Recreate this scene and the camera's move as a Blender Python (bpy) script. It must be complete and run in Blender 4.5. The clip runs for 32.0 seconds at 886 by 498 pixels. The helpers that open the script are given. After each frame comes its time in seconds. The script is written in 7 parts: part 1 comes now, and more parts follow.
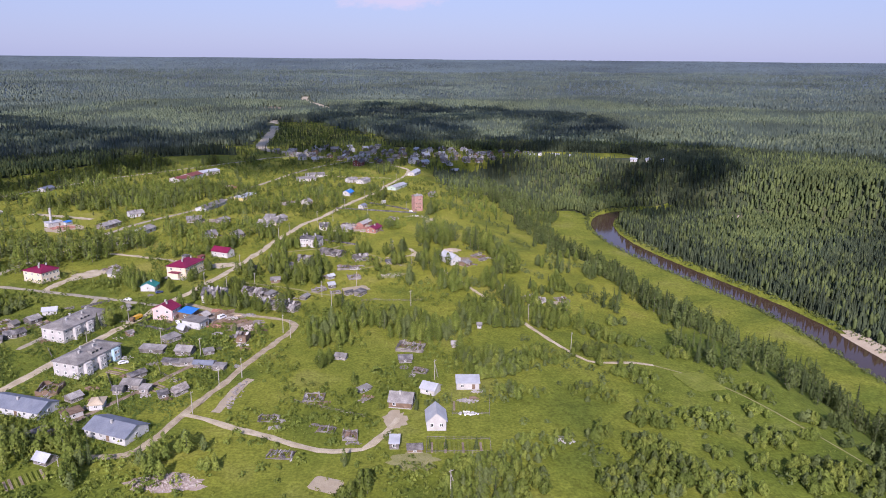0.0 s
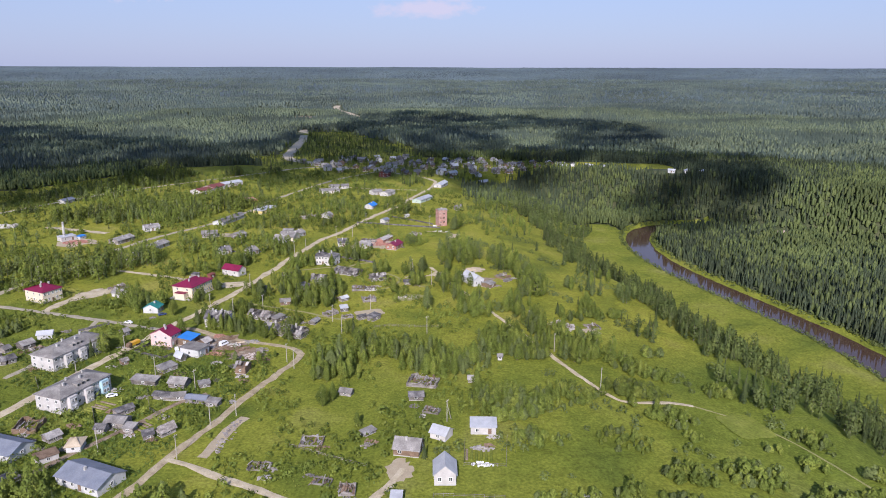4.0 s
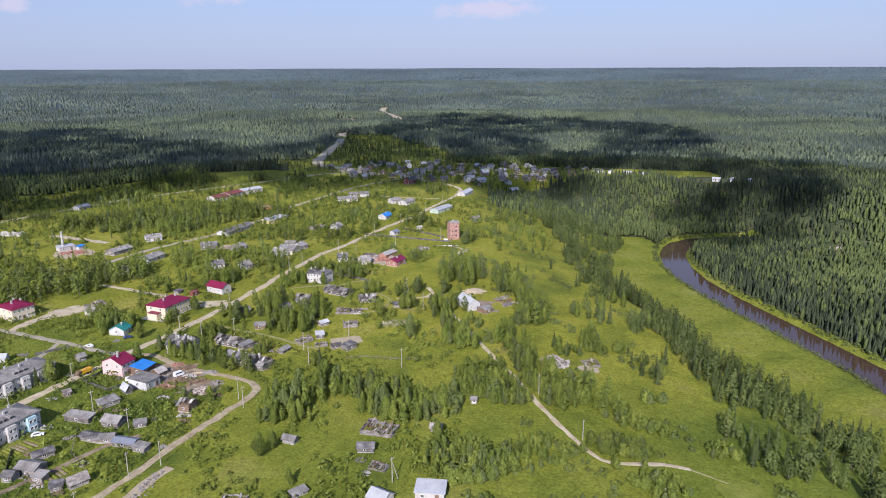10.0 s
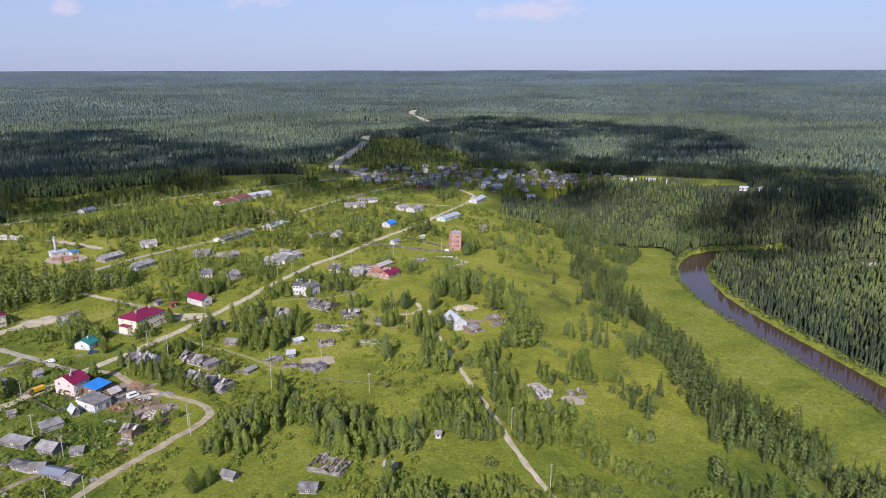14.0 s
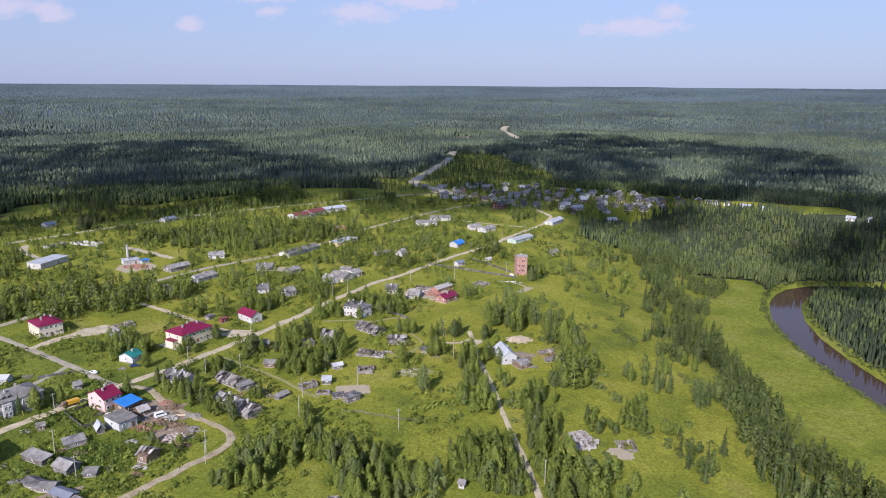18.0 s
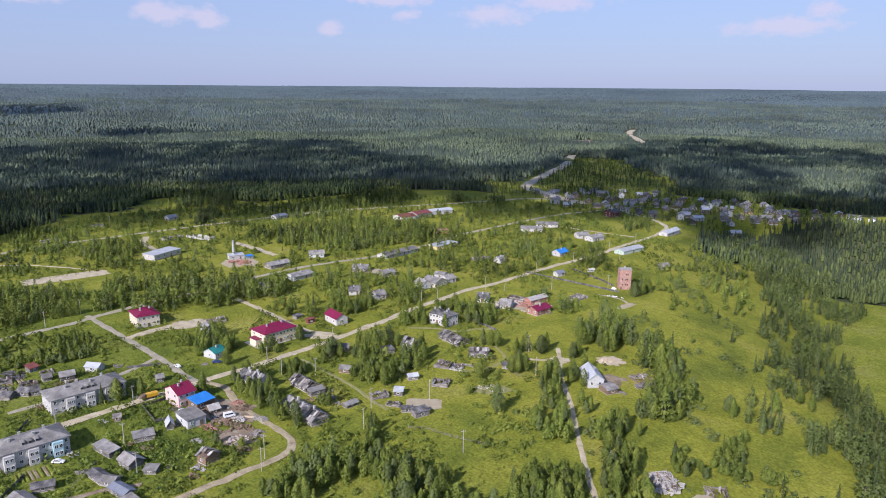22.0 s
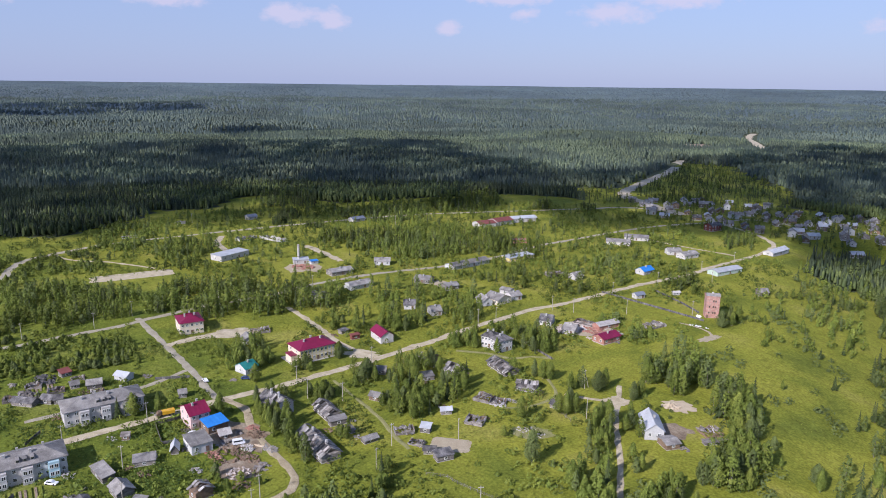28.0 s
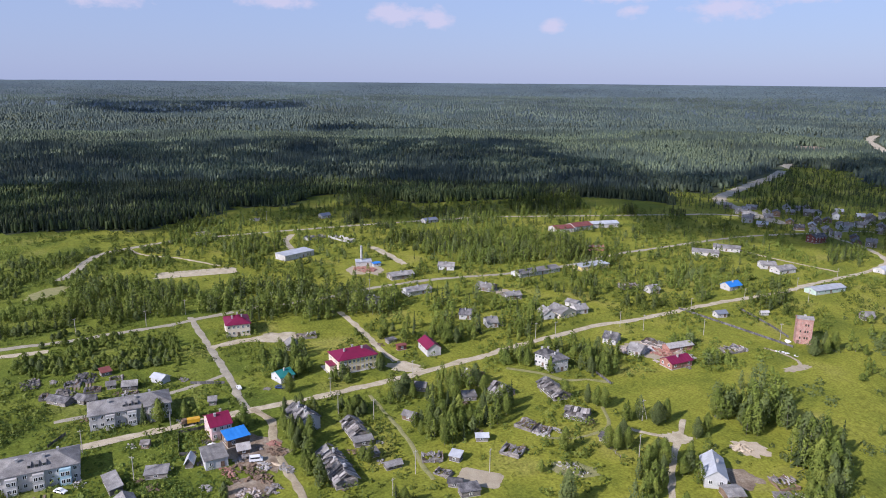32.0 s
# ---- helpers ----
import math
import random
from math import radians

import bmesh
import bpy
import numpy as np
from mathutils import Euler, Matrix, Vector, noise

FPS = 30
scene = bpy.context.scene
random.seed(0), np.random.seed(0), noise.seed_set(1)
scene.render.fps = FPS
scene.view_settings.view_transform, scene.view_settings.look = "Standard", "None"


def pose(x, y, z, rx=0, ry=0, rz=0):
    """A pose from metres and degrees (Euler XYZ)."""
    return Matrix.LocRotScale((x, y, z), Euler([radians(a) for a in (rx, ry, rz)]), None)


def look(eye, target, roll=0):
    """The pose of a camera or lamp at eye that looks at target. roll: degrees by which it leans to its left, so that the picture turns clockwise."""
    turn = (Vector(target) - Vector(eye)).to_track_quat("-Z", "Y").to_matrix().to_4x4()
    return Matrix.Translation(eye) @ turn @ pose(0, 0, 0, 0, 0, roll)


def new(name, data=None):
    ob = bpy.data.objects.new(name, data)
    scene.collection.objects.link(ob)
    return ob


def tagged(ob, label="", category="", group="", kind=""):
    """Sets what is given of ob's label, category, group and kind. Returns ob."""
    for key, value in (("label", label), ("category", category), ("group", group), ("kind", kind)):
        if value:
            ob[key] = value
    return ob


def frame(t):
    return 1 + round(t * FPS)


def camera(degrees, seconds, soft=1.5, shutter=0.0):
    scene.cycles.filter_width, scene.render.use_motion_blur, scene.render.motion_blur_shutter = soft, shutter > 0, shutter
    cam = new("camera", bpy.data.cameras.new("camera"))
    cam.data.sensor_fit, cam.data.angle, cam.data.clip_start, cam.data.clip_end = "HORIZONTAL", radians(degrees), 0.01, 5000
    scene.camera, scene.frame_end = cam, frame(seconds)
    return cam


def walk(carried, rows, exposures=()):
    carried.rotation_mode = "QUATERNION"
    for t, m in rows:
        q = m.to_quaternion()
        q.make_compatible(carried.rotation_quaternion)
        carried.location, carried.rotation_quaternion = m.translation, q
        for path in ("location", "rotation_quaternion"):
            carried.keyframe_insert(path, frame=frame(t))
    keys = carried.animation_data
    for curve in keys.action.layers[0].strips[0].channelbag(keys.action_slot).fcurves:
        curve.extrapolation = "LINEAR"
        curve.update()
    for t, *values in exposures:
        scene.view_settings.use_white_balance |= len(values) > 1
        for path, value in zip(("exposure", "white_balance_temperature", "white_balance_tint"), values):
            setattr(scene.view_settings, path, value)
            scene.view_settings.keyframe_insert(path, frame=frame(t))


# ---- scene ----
cam = camera(63.5, 32.0, 0.95)
PATH = [
    (0, look((-0.00, -0.00, 130.00), (-0.00, 96.54, 103.94), 0.51)),
    (0.5, look((0.64, 3.85, 129.90), (-0.18, 100.43, 104.02), 0.46)),
    (1, look((1.31, 7.69, 129.81), (-0.20, 104.31, 104.08), 0.42)),
    (1.5, look((2.04, 11.51, 129.73), (-0.27, 108.17, 104.21), 0.38)),
    (2, look((2.84, 15.31, 129.65), (-0.01, 112.02, 104.37), 0.33)),
    (2.5, look((3.75, 19.09, 129.60), (0.53, 115.82, 104.47), 0.29)),
    (3, look((4.80, 22.83, 129.56), (1.05, 119.56, 104.49), 0.25)),
    (3.5, look((6.00, 26.52, 129.54), (1.70, 123.24, 104.49), 0.20)),
    (5.5, look((12.96, 40.72, 129.76), (6.89, 137.35, 104.74), 0.03)),
    (6, look((15.36, 44.09, 129.91), (8.89, 140.69, 104.86), -0.01)),
    (6.5, look((18.08, 47.38, 130.09), (11.07, 143.94, 105.04), -0.05)),
    (7, look((21.05, 50.61, 130.31), (13.31, 147.12, 105.29), -0.08)),
    (7.5, look((24.22, 53.82, 130.55), (15.71, 150.27, 105.54), -0.11)),
    (8, look((27.52, 57.03, 130.78), (18.24, 153.41, 105.80), -0.15)),
    (8.5, look((30.89, 60.27, 131.01), (20.83, 156.57, 106.02), -0.18)),
    (9, look((34.28, 63.58, 131.21), (23.41, 159.79, 106.19), -0.21)),
    (9.5, look((37.63, 66.97, 131.37), (25.80, 163.07, 106.36), -0.21)),
    (10, look((40.91, 70.44, 131.49), (28.11, 166.43, 106.53), -0.21)),
    (10.5, look((44.13, 73.98, 131.59), (30.43, 169.84, 106.64), -0.21)),
    (11, look((47.26, 77.55, 131.67), (32.67, 173.29, 106.74), -0.21)),
    (11.5, look((50.31, 81.15, 131.74), (35.27, 176.83, 106.85), -0.21)),
    (12, look((53.27, 84.76, 131.80), (37.99, 180.42, 106.95), -0.21)),
    (12.5, look((56.12, 88.37, 131.85), (40.45, 183.97, 107.05), -0.21)),
    (13, look((58.85, 91.94, 131.91), (42.66, 187.46, 107.13), -0.21)),
    (13.5, look((61.46, 95.48, 131.99), (44.55, 190.87, 107.22), -0.15)),
    (14, look((63.95, 98.97, 132.07), (46.05, 194.20, 107.38), -0.10)),
    (14.5, look((66.33, 102.41, 132.15), (47.48, 197.49, 107.57), -0.04)),
    (16.5, look((74.71, 115.74, 132.46), (50.33, 209.98, 109.53), 0.20)),
    (17, look((76.54, 118.96, 132.51), (49.94, 212.61, 109.66), 0.25)),
    (17.5, look((78.28, 122.13, 132.54), (49.57, 215.17, 109.77), 0.31)),
    (18, look((79.92, 125.25, 132.54), (49.19, 217.66, 109.82), 0.37)),
    (18.5, look((81.46, 128.32, 132.52), (48.63, 220.00, 109.81), 0.43)),
    (19, look((82.92, 131.34, 132.47), (48.17, 222.32, 109.77), 0.49)),
    (19.5, look((84.29, 134.31, 132.39), (47.78, 224.60, 109.70), 0.49)),
    (20, look((85.57, 137.26, 132.28), (47.12, 226.74, 109.61), 0.49)),
    (20.5, look((86.78, 140.20, 132.17), (46.26, 228.77, 109.49), 0.48)),
    (21, look((87.90, 143.17, 132.05), (45.20, 230.72, 109.40), 0.48)),
    (21.5, look((88.94, 146.18, 131.94), (44.20, 232.72, 109.34), 0.48)),
    (22, look((89.89, 149.27, 131.86), (43.42, 234.89, 109.28), 0.48)),
    (22.5, look((90.78, 152.45, 131.81), (42.80, 237.24, 109.23), 0.48)),
    (23, look((91.58, 155.75, 131.80), (42.32, 239.80, 109.22), 0.48)),
    (23.5, look((92.31, 159.19, 131.85), (42.02, 242.61, 109.24), 0.50)),
    (24, look((92.96, 162.76, 131.94), (41.68, 245.57, 109.30), 0.52)),
    (24.5, look((93.55, 166.44, 132.06), (41.30, 248.64, 109.41), 0.53)),
    (25, look((94.07, 170.23, 132.21), (40.94, 251.86, 109.52), 0.55)),
    (25.5, look((94.52, 174.12, 132.37), (40.54, 255.16, 109.61), 0.57)),
    (27.5, look((95.78, 190.32, 132.88), (37.73, 268.51, 110.15), 0.64)),
    (28, look((95.97, 194.47, 132.92), (36.76, 271.76, 110.11), 0.66)),
    (28.5, look((96.12, 198.64, 132.91), (35.76, 275.03, 110.06), 0.64)),
    (29, look((96.23, 202.83, 132.85), (34.94, 278.47, 110.00), 0.62)),
    (29.5, look((96.30, 207.02, 132.74), (34.32, 282.10, 109.90), 0.60)),
    (30, look((96.35, 211.22, 132.60), (33.77, 285.80, 109.77), 0.58)),
    (30.5, look((96.38, 215.44, 132.43), (32.77, 289.14, 109.58), 0.57)),
    (31, look((96.39, 219.65, 132.24), (30.94, 291.71, 109.33), 0.55)),
    (31.5, look((96.38, 223.88, 132.03), (28.94, 294.04, 109.03), 0.53)),
    (32, look((96.38, 228.10, 131.82), (27.11, 296.42, 108.72), 0.51)),
]
walk(cam, PATH, [(0.0, 0.37, 5850, 31), (1.2, 0.37, 5850, 30), (3.5, 0.36, 5900, 23), (6.0, 0.36, 5900, 20), (13.0, 0.36, 5880, 20), (18.0, 0.36, 5830, 20), (32.0, 0.32, 5750, 21)])

# ---------------------------------------------------------------- light
SUN_EL, SHADOW_AZ = 33.0, 86.0          # degrees; the way shadows fall
world = bpy.data.worlds.new("sky")
scene.world = world
world.use_nodes = True
wn = world.node_tree
wn.nodes.clear()


def wnode(kind, **sets):
    n = wn.nodes.new(kind)
    for k, v in sets.items():
        n.inputs[k].default_value = v
    return n


w_out = wnode("ShaderNodeOutputWorld")
w_bg = wnode("ShaderNodeBackground", Strength=0.135)
w_sky = wnode("ShaderNodeTexSky")
w_sky.sky_type = "NISHITA"
w_sky.sun_disc = False
w_sky.sun_elevation = radians(SUN_EL)
w_sky.sun_rotation = radians(270 - SHADOW_AZ)
w_sky.altitude = 100
w_sky.air_density, w_sky.dust_density, w_sky.ozone_density = 1.0, 0.25, 3.0


def wmath(op, a, b=None, c=None):
    n = wn.nodes.new("ShaderNodeMath")
    n.operation = op
    for k, v in enumerate((a, b, c)):
        if v is None:
            continue
        if isinstance(v, (int, float)):
            n.inputs[k].default_value = v
        else:
            wn.links.new(v, n.inputs[k])
    return n.outputs[0]


# fair-weather clouds low over the horizon: azimuth, elevation, half width, half height in degrees
w_geo = wnode("ShaderNodeTexCoord")
w_sep = wnode("ShaderNodeSeparateXYZ")
wn.links.new(w_geo.outputs["Generated"], w_sep.inputs[0])
w_az = wmath("MULTIPLY", wmath("ARCTAN2", w_sep.outputs[0], w_sep.outputs[1]), 57.29578)
w_el = wmath("MULTIPLY", wmath("ARCSINE", w_sep.outputs[2]), 57.29578)
w_comb = wnode("ShaderNodeCombineXYZ")
wn.links.new(w_az, w_comb.inputs[0])
wn.links.new(wmath("MULTIPLY", w_el, 1.7), w_comb.inputs[1])
w_noise = wnode("ShaderNodeTexNoise", Scale=0.55, Detail=7.0, Roughness=0.62)
wn.links.new(w_comb.outputs[0], w_noise.inputs["Vector"])
near_cloud = None
for az, el, wa, we in ((-49.1, 4.7, 2.3, 0.9), (-45.8, 4.5, 1.5, 0.8), (-37.1, 4.0, 1.0, 0.55), (-31.3, 5.0, 1.0, 0.5), (-32.7, 6.0, 3.2, 0.5), (-24.9, 5.1, 2.6, 0.9), (-20.3, 5.9, 3.8, 0.7), (-4.2, 4.1, 3.9, 0.75), (-1.8, 5.0, 1.4, 0.7), (-58.0, 5.5, 3.0, 0.5), (-70.0, 5.6, 3.0, 0.9), (14.0, 6.2, 4.0, 0.6), (30.0, 5.5, 3.0, 0.8)):
    da = wmath("DIVIDE", wmath("SUBTRACT", w_az, az), wa)
    de = wmath("DIVIDE", wmath("SUBTRACT", w_el, el), we)
    ln = wmath("SQRT", wmath("ADD", wmath("MULTIPLY", da, da), wmath("MULTIPLY", de, de)))
    near_cloud = ln if near_cloud is None else wmath("MINIMUM", near_cloud, ln)
w_amt = wmath("SUBTRACT", wmath("MULTIPLY_ADD", w_noise.outputs[0], 2.6, -0.15), near_cloud)
w_map = wnode("ShaderNodeMapRange")
w_map.inputs[1].default_value, w_map.inputs[2].default_value = 0.05, 0.75
w_map.inputs[3].default_value, w_map.inputs[4].default_value = 0.0, 0.62
wn.links.new(w_amt, w_map.inputs[0])
w_mix = wn.nodes.new("ShaderNodeMix")
w_mix.data_type = "RGBA"
wn.links.new(w_map.outputs[0], w_mix.inputs["Factor"])
# thin summer haze, strongest near the horizon
w_hz = wnode("ShaderNodeMapRange")
w_hz.inputs[1].default_value, w_hz.inputs[2].default_value = 0.0, 35.0
w_hz.inputs[3].default_value, w_hz.inputs[4].default_value = 0.88, 0.22
wn.links.new(w_el, w_hz.inputs[0])
w_haze = wn.nodes.new("ShaderNodeMix")
w_haze.data_type = "RGBA"
wn.links.new(w_hz.outputs[0], w_haze.inputs["Factor"])
wn.links.new(w_sky.outputs[0], w_haze.inputs["A"])
w_haze.inputs["B"].default_value = (2.02, 2.42, 3.46, 1)
wn.links.new(w_haze.outputs["Result"], w_mix.inputs["A"])
w_mix.inputs["B"].default_value = (4.4, 3.95, 4.3, 1)
wn.links.new(w_mix.outputs["Result"], w_bg.inputs[0])
wn.links.new(w_bg.outputs[0], w_out.inputs[0])

sun_data = bpy.data.lights.new("sun", "SUN")
sun_data.energy, sun_data.angle, sun_data.color = 5.0, radians(0.53), (1.0, 0.93, 0.82)
sun = new("sun", sun_data)
_a, _e = radians(SHADOW_AZ), radians(SUN_EL)
SUN_WAY = Vector((math.cos(_a) * math.cos(_e), math.sin(_a) * math.cos(_e), -math.sin(_e)))
sun.matrix_basis = look((0, 0, 400), Vector((0, 0, 400)) + SUN_WAY * 10)


# broad clouds high behind and beside the viewer, whose shadows lie on the woods and the far village
def cloud(name, shadow, gaps, seed, label, grain=36.0):
    """A flat-based cumulus whose shadow falls on the outline `shadow` of the land, but for its gaps."""
    high = 650.0
    back = high / -SUN_WAY.z
    r_ = random.Random(seed)

    def within(px, py, line):
        odd = False
        for (ax, ay), (bx, by) in zip(line, line[1:] + line[:1]):
            if (ay > py) != (by > py) and px < (bx - ax) * (py - ay) / (by - ay) + ax:
                odd = not odd
        return odd

    xs, ys = [p[0] for p in shadow], [p[1] for p in shadow]
    bm = bmesh.new()
    y = min(ys)
    while y < max(ys):
        x = min(xs)
        while x < max(xs):
            px, py = x + r_.uniform(-0.9, 0.9) * grain, y + r_.uniform(-0.9, 0.9) * grain
            if within(px, py, shadow) and not any(within(px, py, g) for g in gaps):
                s_ = r_.uniform(0.75, 1.15) * grain
                m = Matrix.Translation((px - SUN_WAY.x * back, py - SUN_WAY.y * back, high + r_.uniform(0, 25))) @ Matrix.Rotation(r_.uniform(0, 3.1), 4, "Z") @ Matrix.Diagonal((s_, s_ * r_.uniform(0.7, 1.0), s_ * 0.4, 1))
                bmesh.ops.create_icosphere(bm, subdivisions=1, radius=1.0, matrix=m)
            x += grain
        y += grain
    me = bpy.data.meshes.new(name)
    bm.to_mesh(me)
    bm.free()
    ob = new(name, me)
    return tagged(ob, label, "cloud", kind="stuff")


WEST_SHADE = [(-1500, 560), (-1431, 717), (-1290, 867), (-1202, 1060), (-1099, 1213), (-1007, 1390), (-877, 1440), (-649, 1265), (-560, 1250), (-441, 1160), (-362, 1150), (-330, 1060), (-300, 860), (-350, 820), (-400, 710), (-440, 630), (-490, 550), (-520, 460), (-545, 400), (-800, 300), (-1300, 350)]
NORTH_SHADE = [(-362, 1150), (-350, 1300), (-330, 1440), (-282, 1463), (-284, 1600), (-260, 1740), (-200, 1860), (-95, 1861), (17, 1780), (121, 1809), (200, 1685), (302, 1666), (327, 1442), (295, 1213), (274, 1061), (350, 1060), (401, 1015), (338, 845), (280, 735), (219, 695), (178, 700), (200, 843), (255, 965), (104, 976), (81, 875), (57, 800), (20, 770), (-23, 820), (-63, 840), (-115, 805), (-150, 780), (-220, 815), (-300, 860), (-330, 1060)]
HILL_GAP = [(20, 1235), (31, 1396), (107, 1448), (171, 1359), (159, 1195), (72, 1122)]
CLOUDS = [
    cloud("cloud", WEST_SHADE, [], 1, "broad grey-white cumulus cloud high above the woods"),
    cloud("cloud", NORTH_SHADE, [HILL_GAP], 2, "broad grey-white cumulus cloud high above the woods"),
    cloud("cloud", [(-3077, 1278), (-2908, 1421), (-2726, 1674), (-2593, 2062), (-2320, 1874), (-2360, 1589), (-2380, 1296), (-2615, 1121)], [], 3, "broad grey-white cumulus cloud high above the woods", 75.0),
    cloud("cloud", [(-1552, 1257), (-1512, 1442), (-1357, 1548), (-1214, 1576), (-1287, 1371), (-1412, 1230)], [], 4, "small grey-white cumulus cloud high above the woods", 60.0),
]

# ---------------------------------------------------------------- materials
def material(name, colors, scale=1.0, rough=0.9, fine=0.0, bump=0.0, metal=0.0, spec=0.3, stretch=(1, 1, 1), detail=4.0, rand=0.0, dist=0.0, broad=0.0):
    """A surface whose colour runs through `colors` with a noise of `scale` per metre, with a finer grain, relief and a change from piece to piece."""
    m = bpy.data.materials.new(name)
    m.use_nodes = True
    t = m.node_tree
    b = t.nodes["Principled BSDF"]
    b.inputs["Roughness"].default_value = rough
    b.inputs["Metallic"].default_value = metal
    b.inputs["Specular IOR Level"].default_value = spec
    pos = t.nodes.new("ShaderNodeNewGeometry")
    mp = t.nodes.new("ShaderNodeMapping")
    mp.inputs["Scale"].default_value = stretch
    t.links.new(pos.outputs["Position"], mp.inputs[0])
    n = t.nodes.new("ShaderNodeTexNoise")
    n.inputs["Scale"].default_value, n.inputs["Detail"].default_value = scale, detail
    n.inputs["Distortion"].default_value = dist
    t.links.new(mp.outputs[0], n.inputs["Vector"])
    r = t.nodes.new("ShaderNodeValToRGB")
    while len(r.color_ramp.elements) < len(colors):
        r.color_ramp.elements.new(0.5)
    for i, c in enumerate(colors):
        r.color_ramp.elements[i].position = 0.3 + 0.4 * i / max(1, len(colors) - 1)
        r.color_ramp.elements[i].color = (*c, 1)
    t.links.new(n.outputs[0], r.inputs[0])
    col = r.outputs[0]
    if fine or rand:
        hsv = t.nodes.new("ShaderNodeHueSaturation")
        t.links.new(col, hsv.inputs["Color"])
        val = None
        if fine:
            f = t.nodes.new("ShaderNodeTexNoise")
            f.inputs["Scale"].default_value, f.inputs["Detail"].default_value = scale * 9, 3
            t.links.new(mp.outputs[0], f.inputs["Vector"])
            mr = t.nodes.new("ShaderNodeMapRange")
            mr.inputs[1].default_value, mr.inputs[2].default_value = 0.3, 0.7
            mr.inputs[3].default_value, mr.inputs[4].default_value = 1 - fine, 1 + fine
            t.links.new(f.outputs[0], mr.inputs[0])
            val = mr.outputs[0]
        if rand:
            oi = t.nodes.new("ShaderNodeObjectInfo")
            mo = t.nodes.new("ShaderNodeMapRange")
            mo.inputs[3].default_value, mo.inputs[4].default_value = 1 - rand, 1 + rand
            t.links.new(oi.outputs["Random"], mo.inputs[0])
            if val is None:
                val = mo.outputs[0]
            else:
                mu = t.nodes.new("ShaderNodeMath")
                mu.operation = "MULTIPLY"
                t.links.new(val, mu.inputs[0])
                t.links.new(mo.outputs[0], mu.inputs[1])
                val = mu.outputs[0]
        t.links.new(val, hsv.inputs["Value"])
        col = hsv.outputs[0]
    if broad:
        bnz = t.nodes.new("ShaderNodeTexNoise")
        bnz.inputs["Scale"].default_value, bnz.inputs["Detail"].default_value = broad, 5
        t.links.new(pos.outputs["Position"], bnz.inputs["Vector"])
        bmr = t.nodes.new("ShaderNodeMapRange")
        bmr.inputs[1].default_value, bmr.inputs[2].default_value = 0.35, 0.65
        bmr.inputs[3].default_value, bmr.inputs[4].default_value = 0.72, 1.3
        t.links.new(bnz.outputs[0], bmr.inputs[0])
        bh = t.nodes.new("ShaderNodeHueSaturation")
        t.links.new(col, bh.inputs["Color"])
        t.links.new(bmr.outputs[0], bh.inputs["Value"])
        col = bh.outputs[0]
    t.links.new(col, b.inputs["Base Color"])
    if bump:
        bn = t.nodes.new("ShaderNodeTexNoise")
        bn.inputs["Scale"].default_value, bn.inputs["Detail"].default_value = scale * 6, 4
        t.links.new(mp.outputs[0], bn.inputs["Vector"])
        bp = t.nodes.new("ShaderNodeBump")
        bp.inputs["Strength"].default_value, bp.inputs["Distance"].default_value = min(1.0, bump), 0.3
        t.links.new(bn.outputs[0], bp.inputs["Height"])
        t.links.new(bp.outputs[0], b.inputs["Normal"])
    return m


def leafy(name, colors, scale, fine=0.25, through_light=0.25, island=0.0, broad=0.012, gloss=0.12):
    """Foliage: rough, with light that comes through the leaves."""
    m = material(name, colors, scale, 0.62, fine, 0, spec=gloss, broad=broad)
    t = m.node_tree
    b = t.nodes["Principled BSDF"]
    tr = t.nodes.new("ShaderNodeBsdfTranslucent")
    mx = t.nodes.new("ShaderNodeMixShader")
    mx.inputs[0].default_value = through_light
    src = b.inputs["Base Color"].links[0].from_socket
    if island:
        g = t.nodes.new("ShaderNodeNewGeometry")
        h = t.nodes.new("ShaderNodeHueSaturation")
        mr = t.nodes.new("ShaderNodeMapRange")
        mr.inputs[3].default_value, mr.inputs[4].default_value = 1 - island, 1 + island
        t.links.new(g.outputs["Random Per Island"], mr.inputs[0])
        t.links.new(mr.outputs[0], h.inputs["Value"])
        t.links.new(src, h.inputs["Color"])
        src = h.outputs[0]
        t.links.new(src, b.inputs["Base Color"])
    t.links.new(src, tr.inputs[0])
    out = t.nodes["Material Output"]
    t.links.new(b.outputs[0], mx.inputs[1])
    t.links.new(tr.outputs[0], mx.inputs[2])
    t.links.new(mx.outputs[0], out.inputs[0])
    return m


M = {}
M["sand_road"] = material("packed_sand", [(0.34, 0.285, 0.19), (0.44, 0.375, 0.26), (0.51, 0.445, 0.325)], 0.25, 0.95, 0.15, 0.2)
M["grey_road"] = material("grey_gravel", [(0.28, 0.25, 0.185), (0.38, 0.34, 0.26)], 0.3, 0.95, 0.15, 0.2)
M["mud"] = material("bare_soil", [(0.15, 0.11, 0.075), (0.24, 0.185, 0.13), (0.32, 0.27, 0.20)], 0.22, 0.95, 0.25, 0.3)
M["pale_soil"] = material("pale_pink_soil", [(0.30, 0.23, 0.19), (0.42, 0.34, 0.29)], 0.1, 0.95, 0.2, 0.2)
M["earth_road"] = material("brown_packed_earth", [(0.25, 0.20, 0.125), (0.35, 0.29, 0.19), (0.42, 0.36, 0.245)], 0.25, 0.95, 0.2, 0.2)
M["trodden"] = material("trodden_dry_grass", [(0.20, 0.20, 0.07), (0.28, 0.26, 0.12)], 0.3, 0.95, 0.2, 0.2)
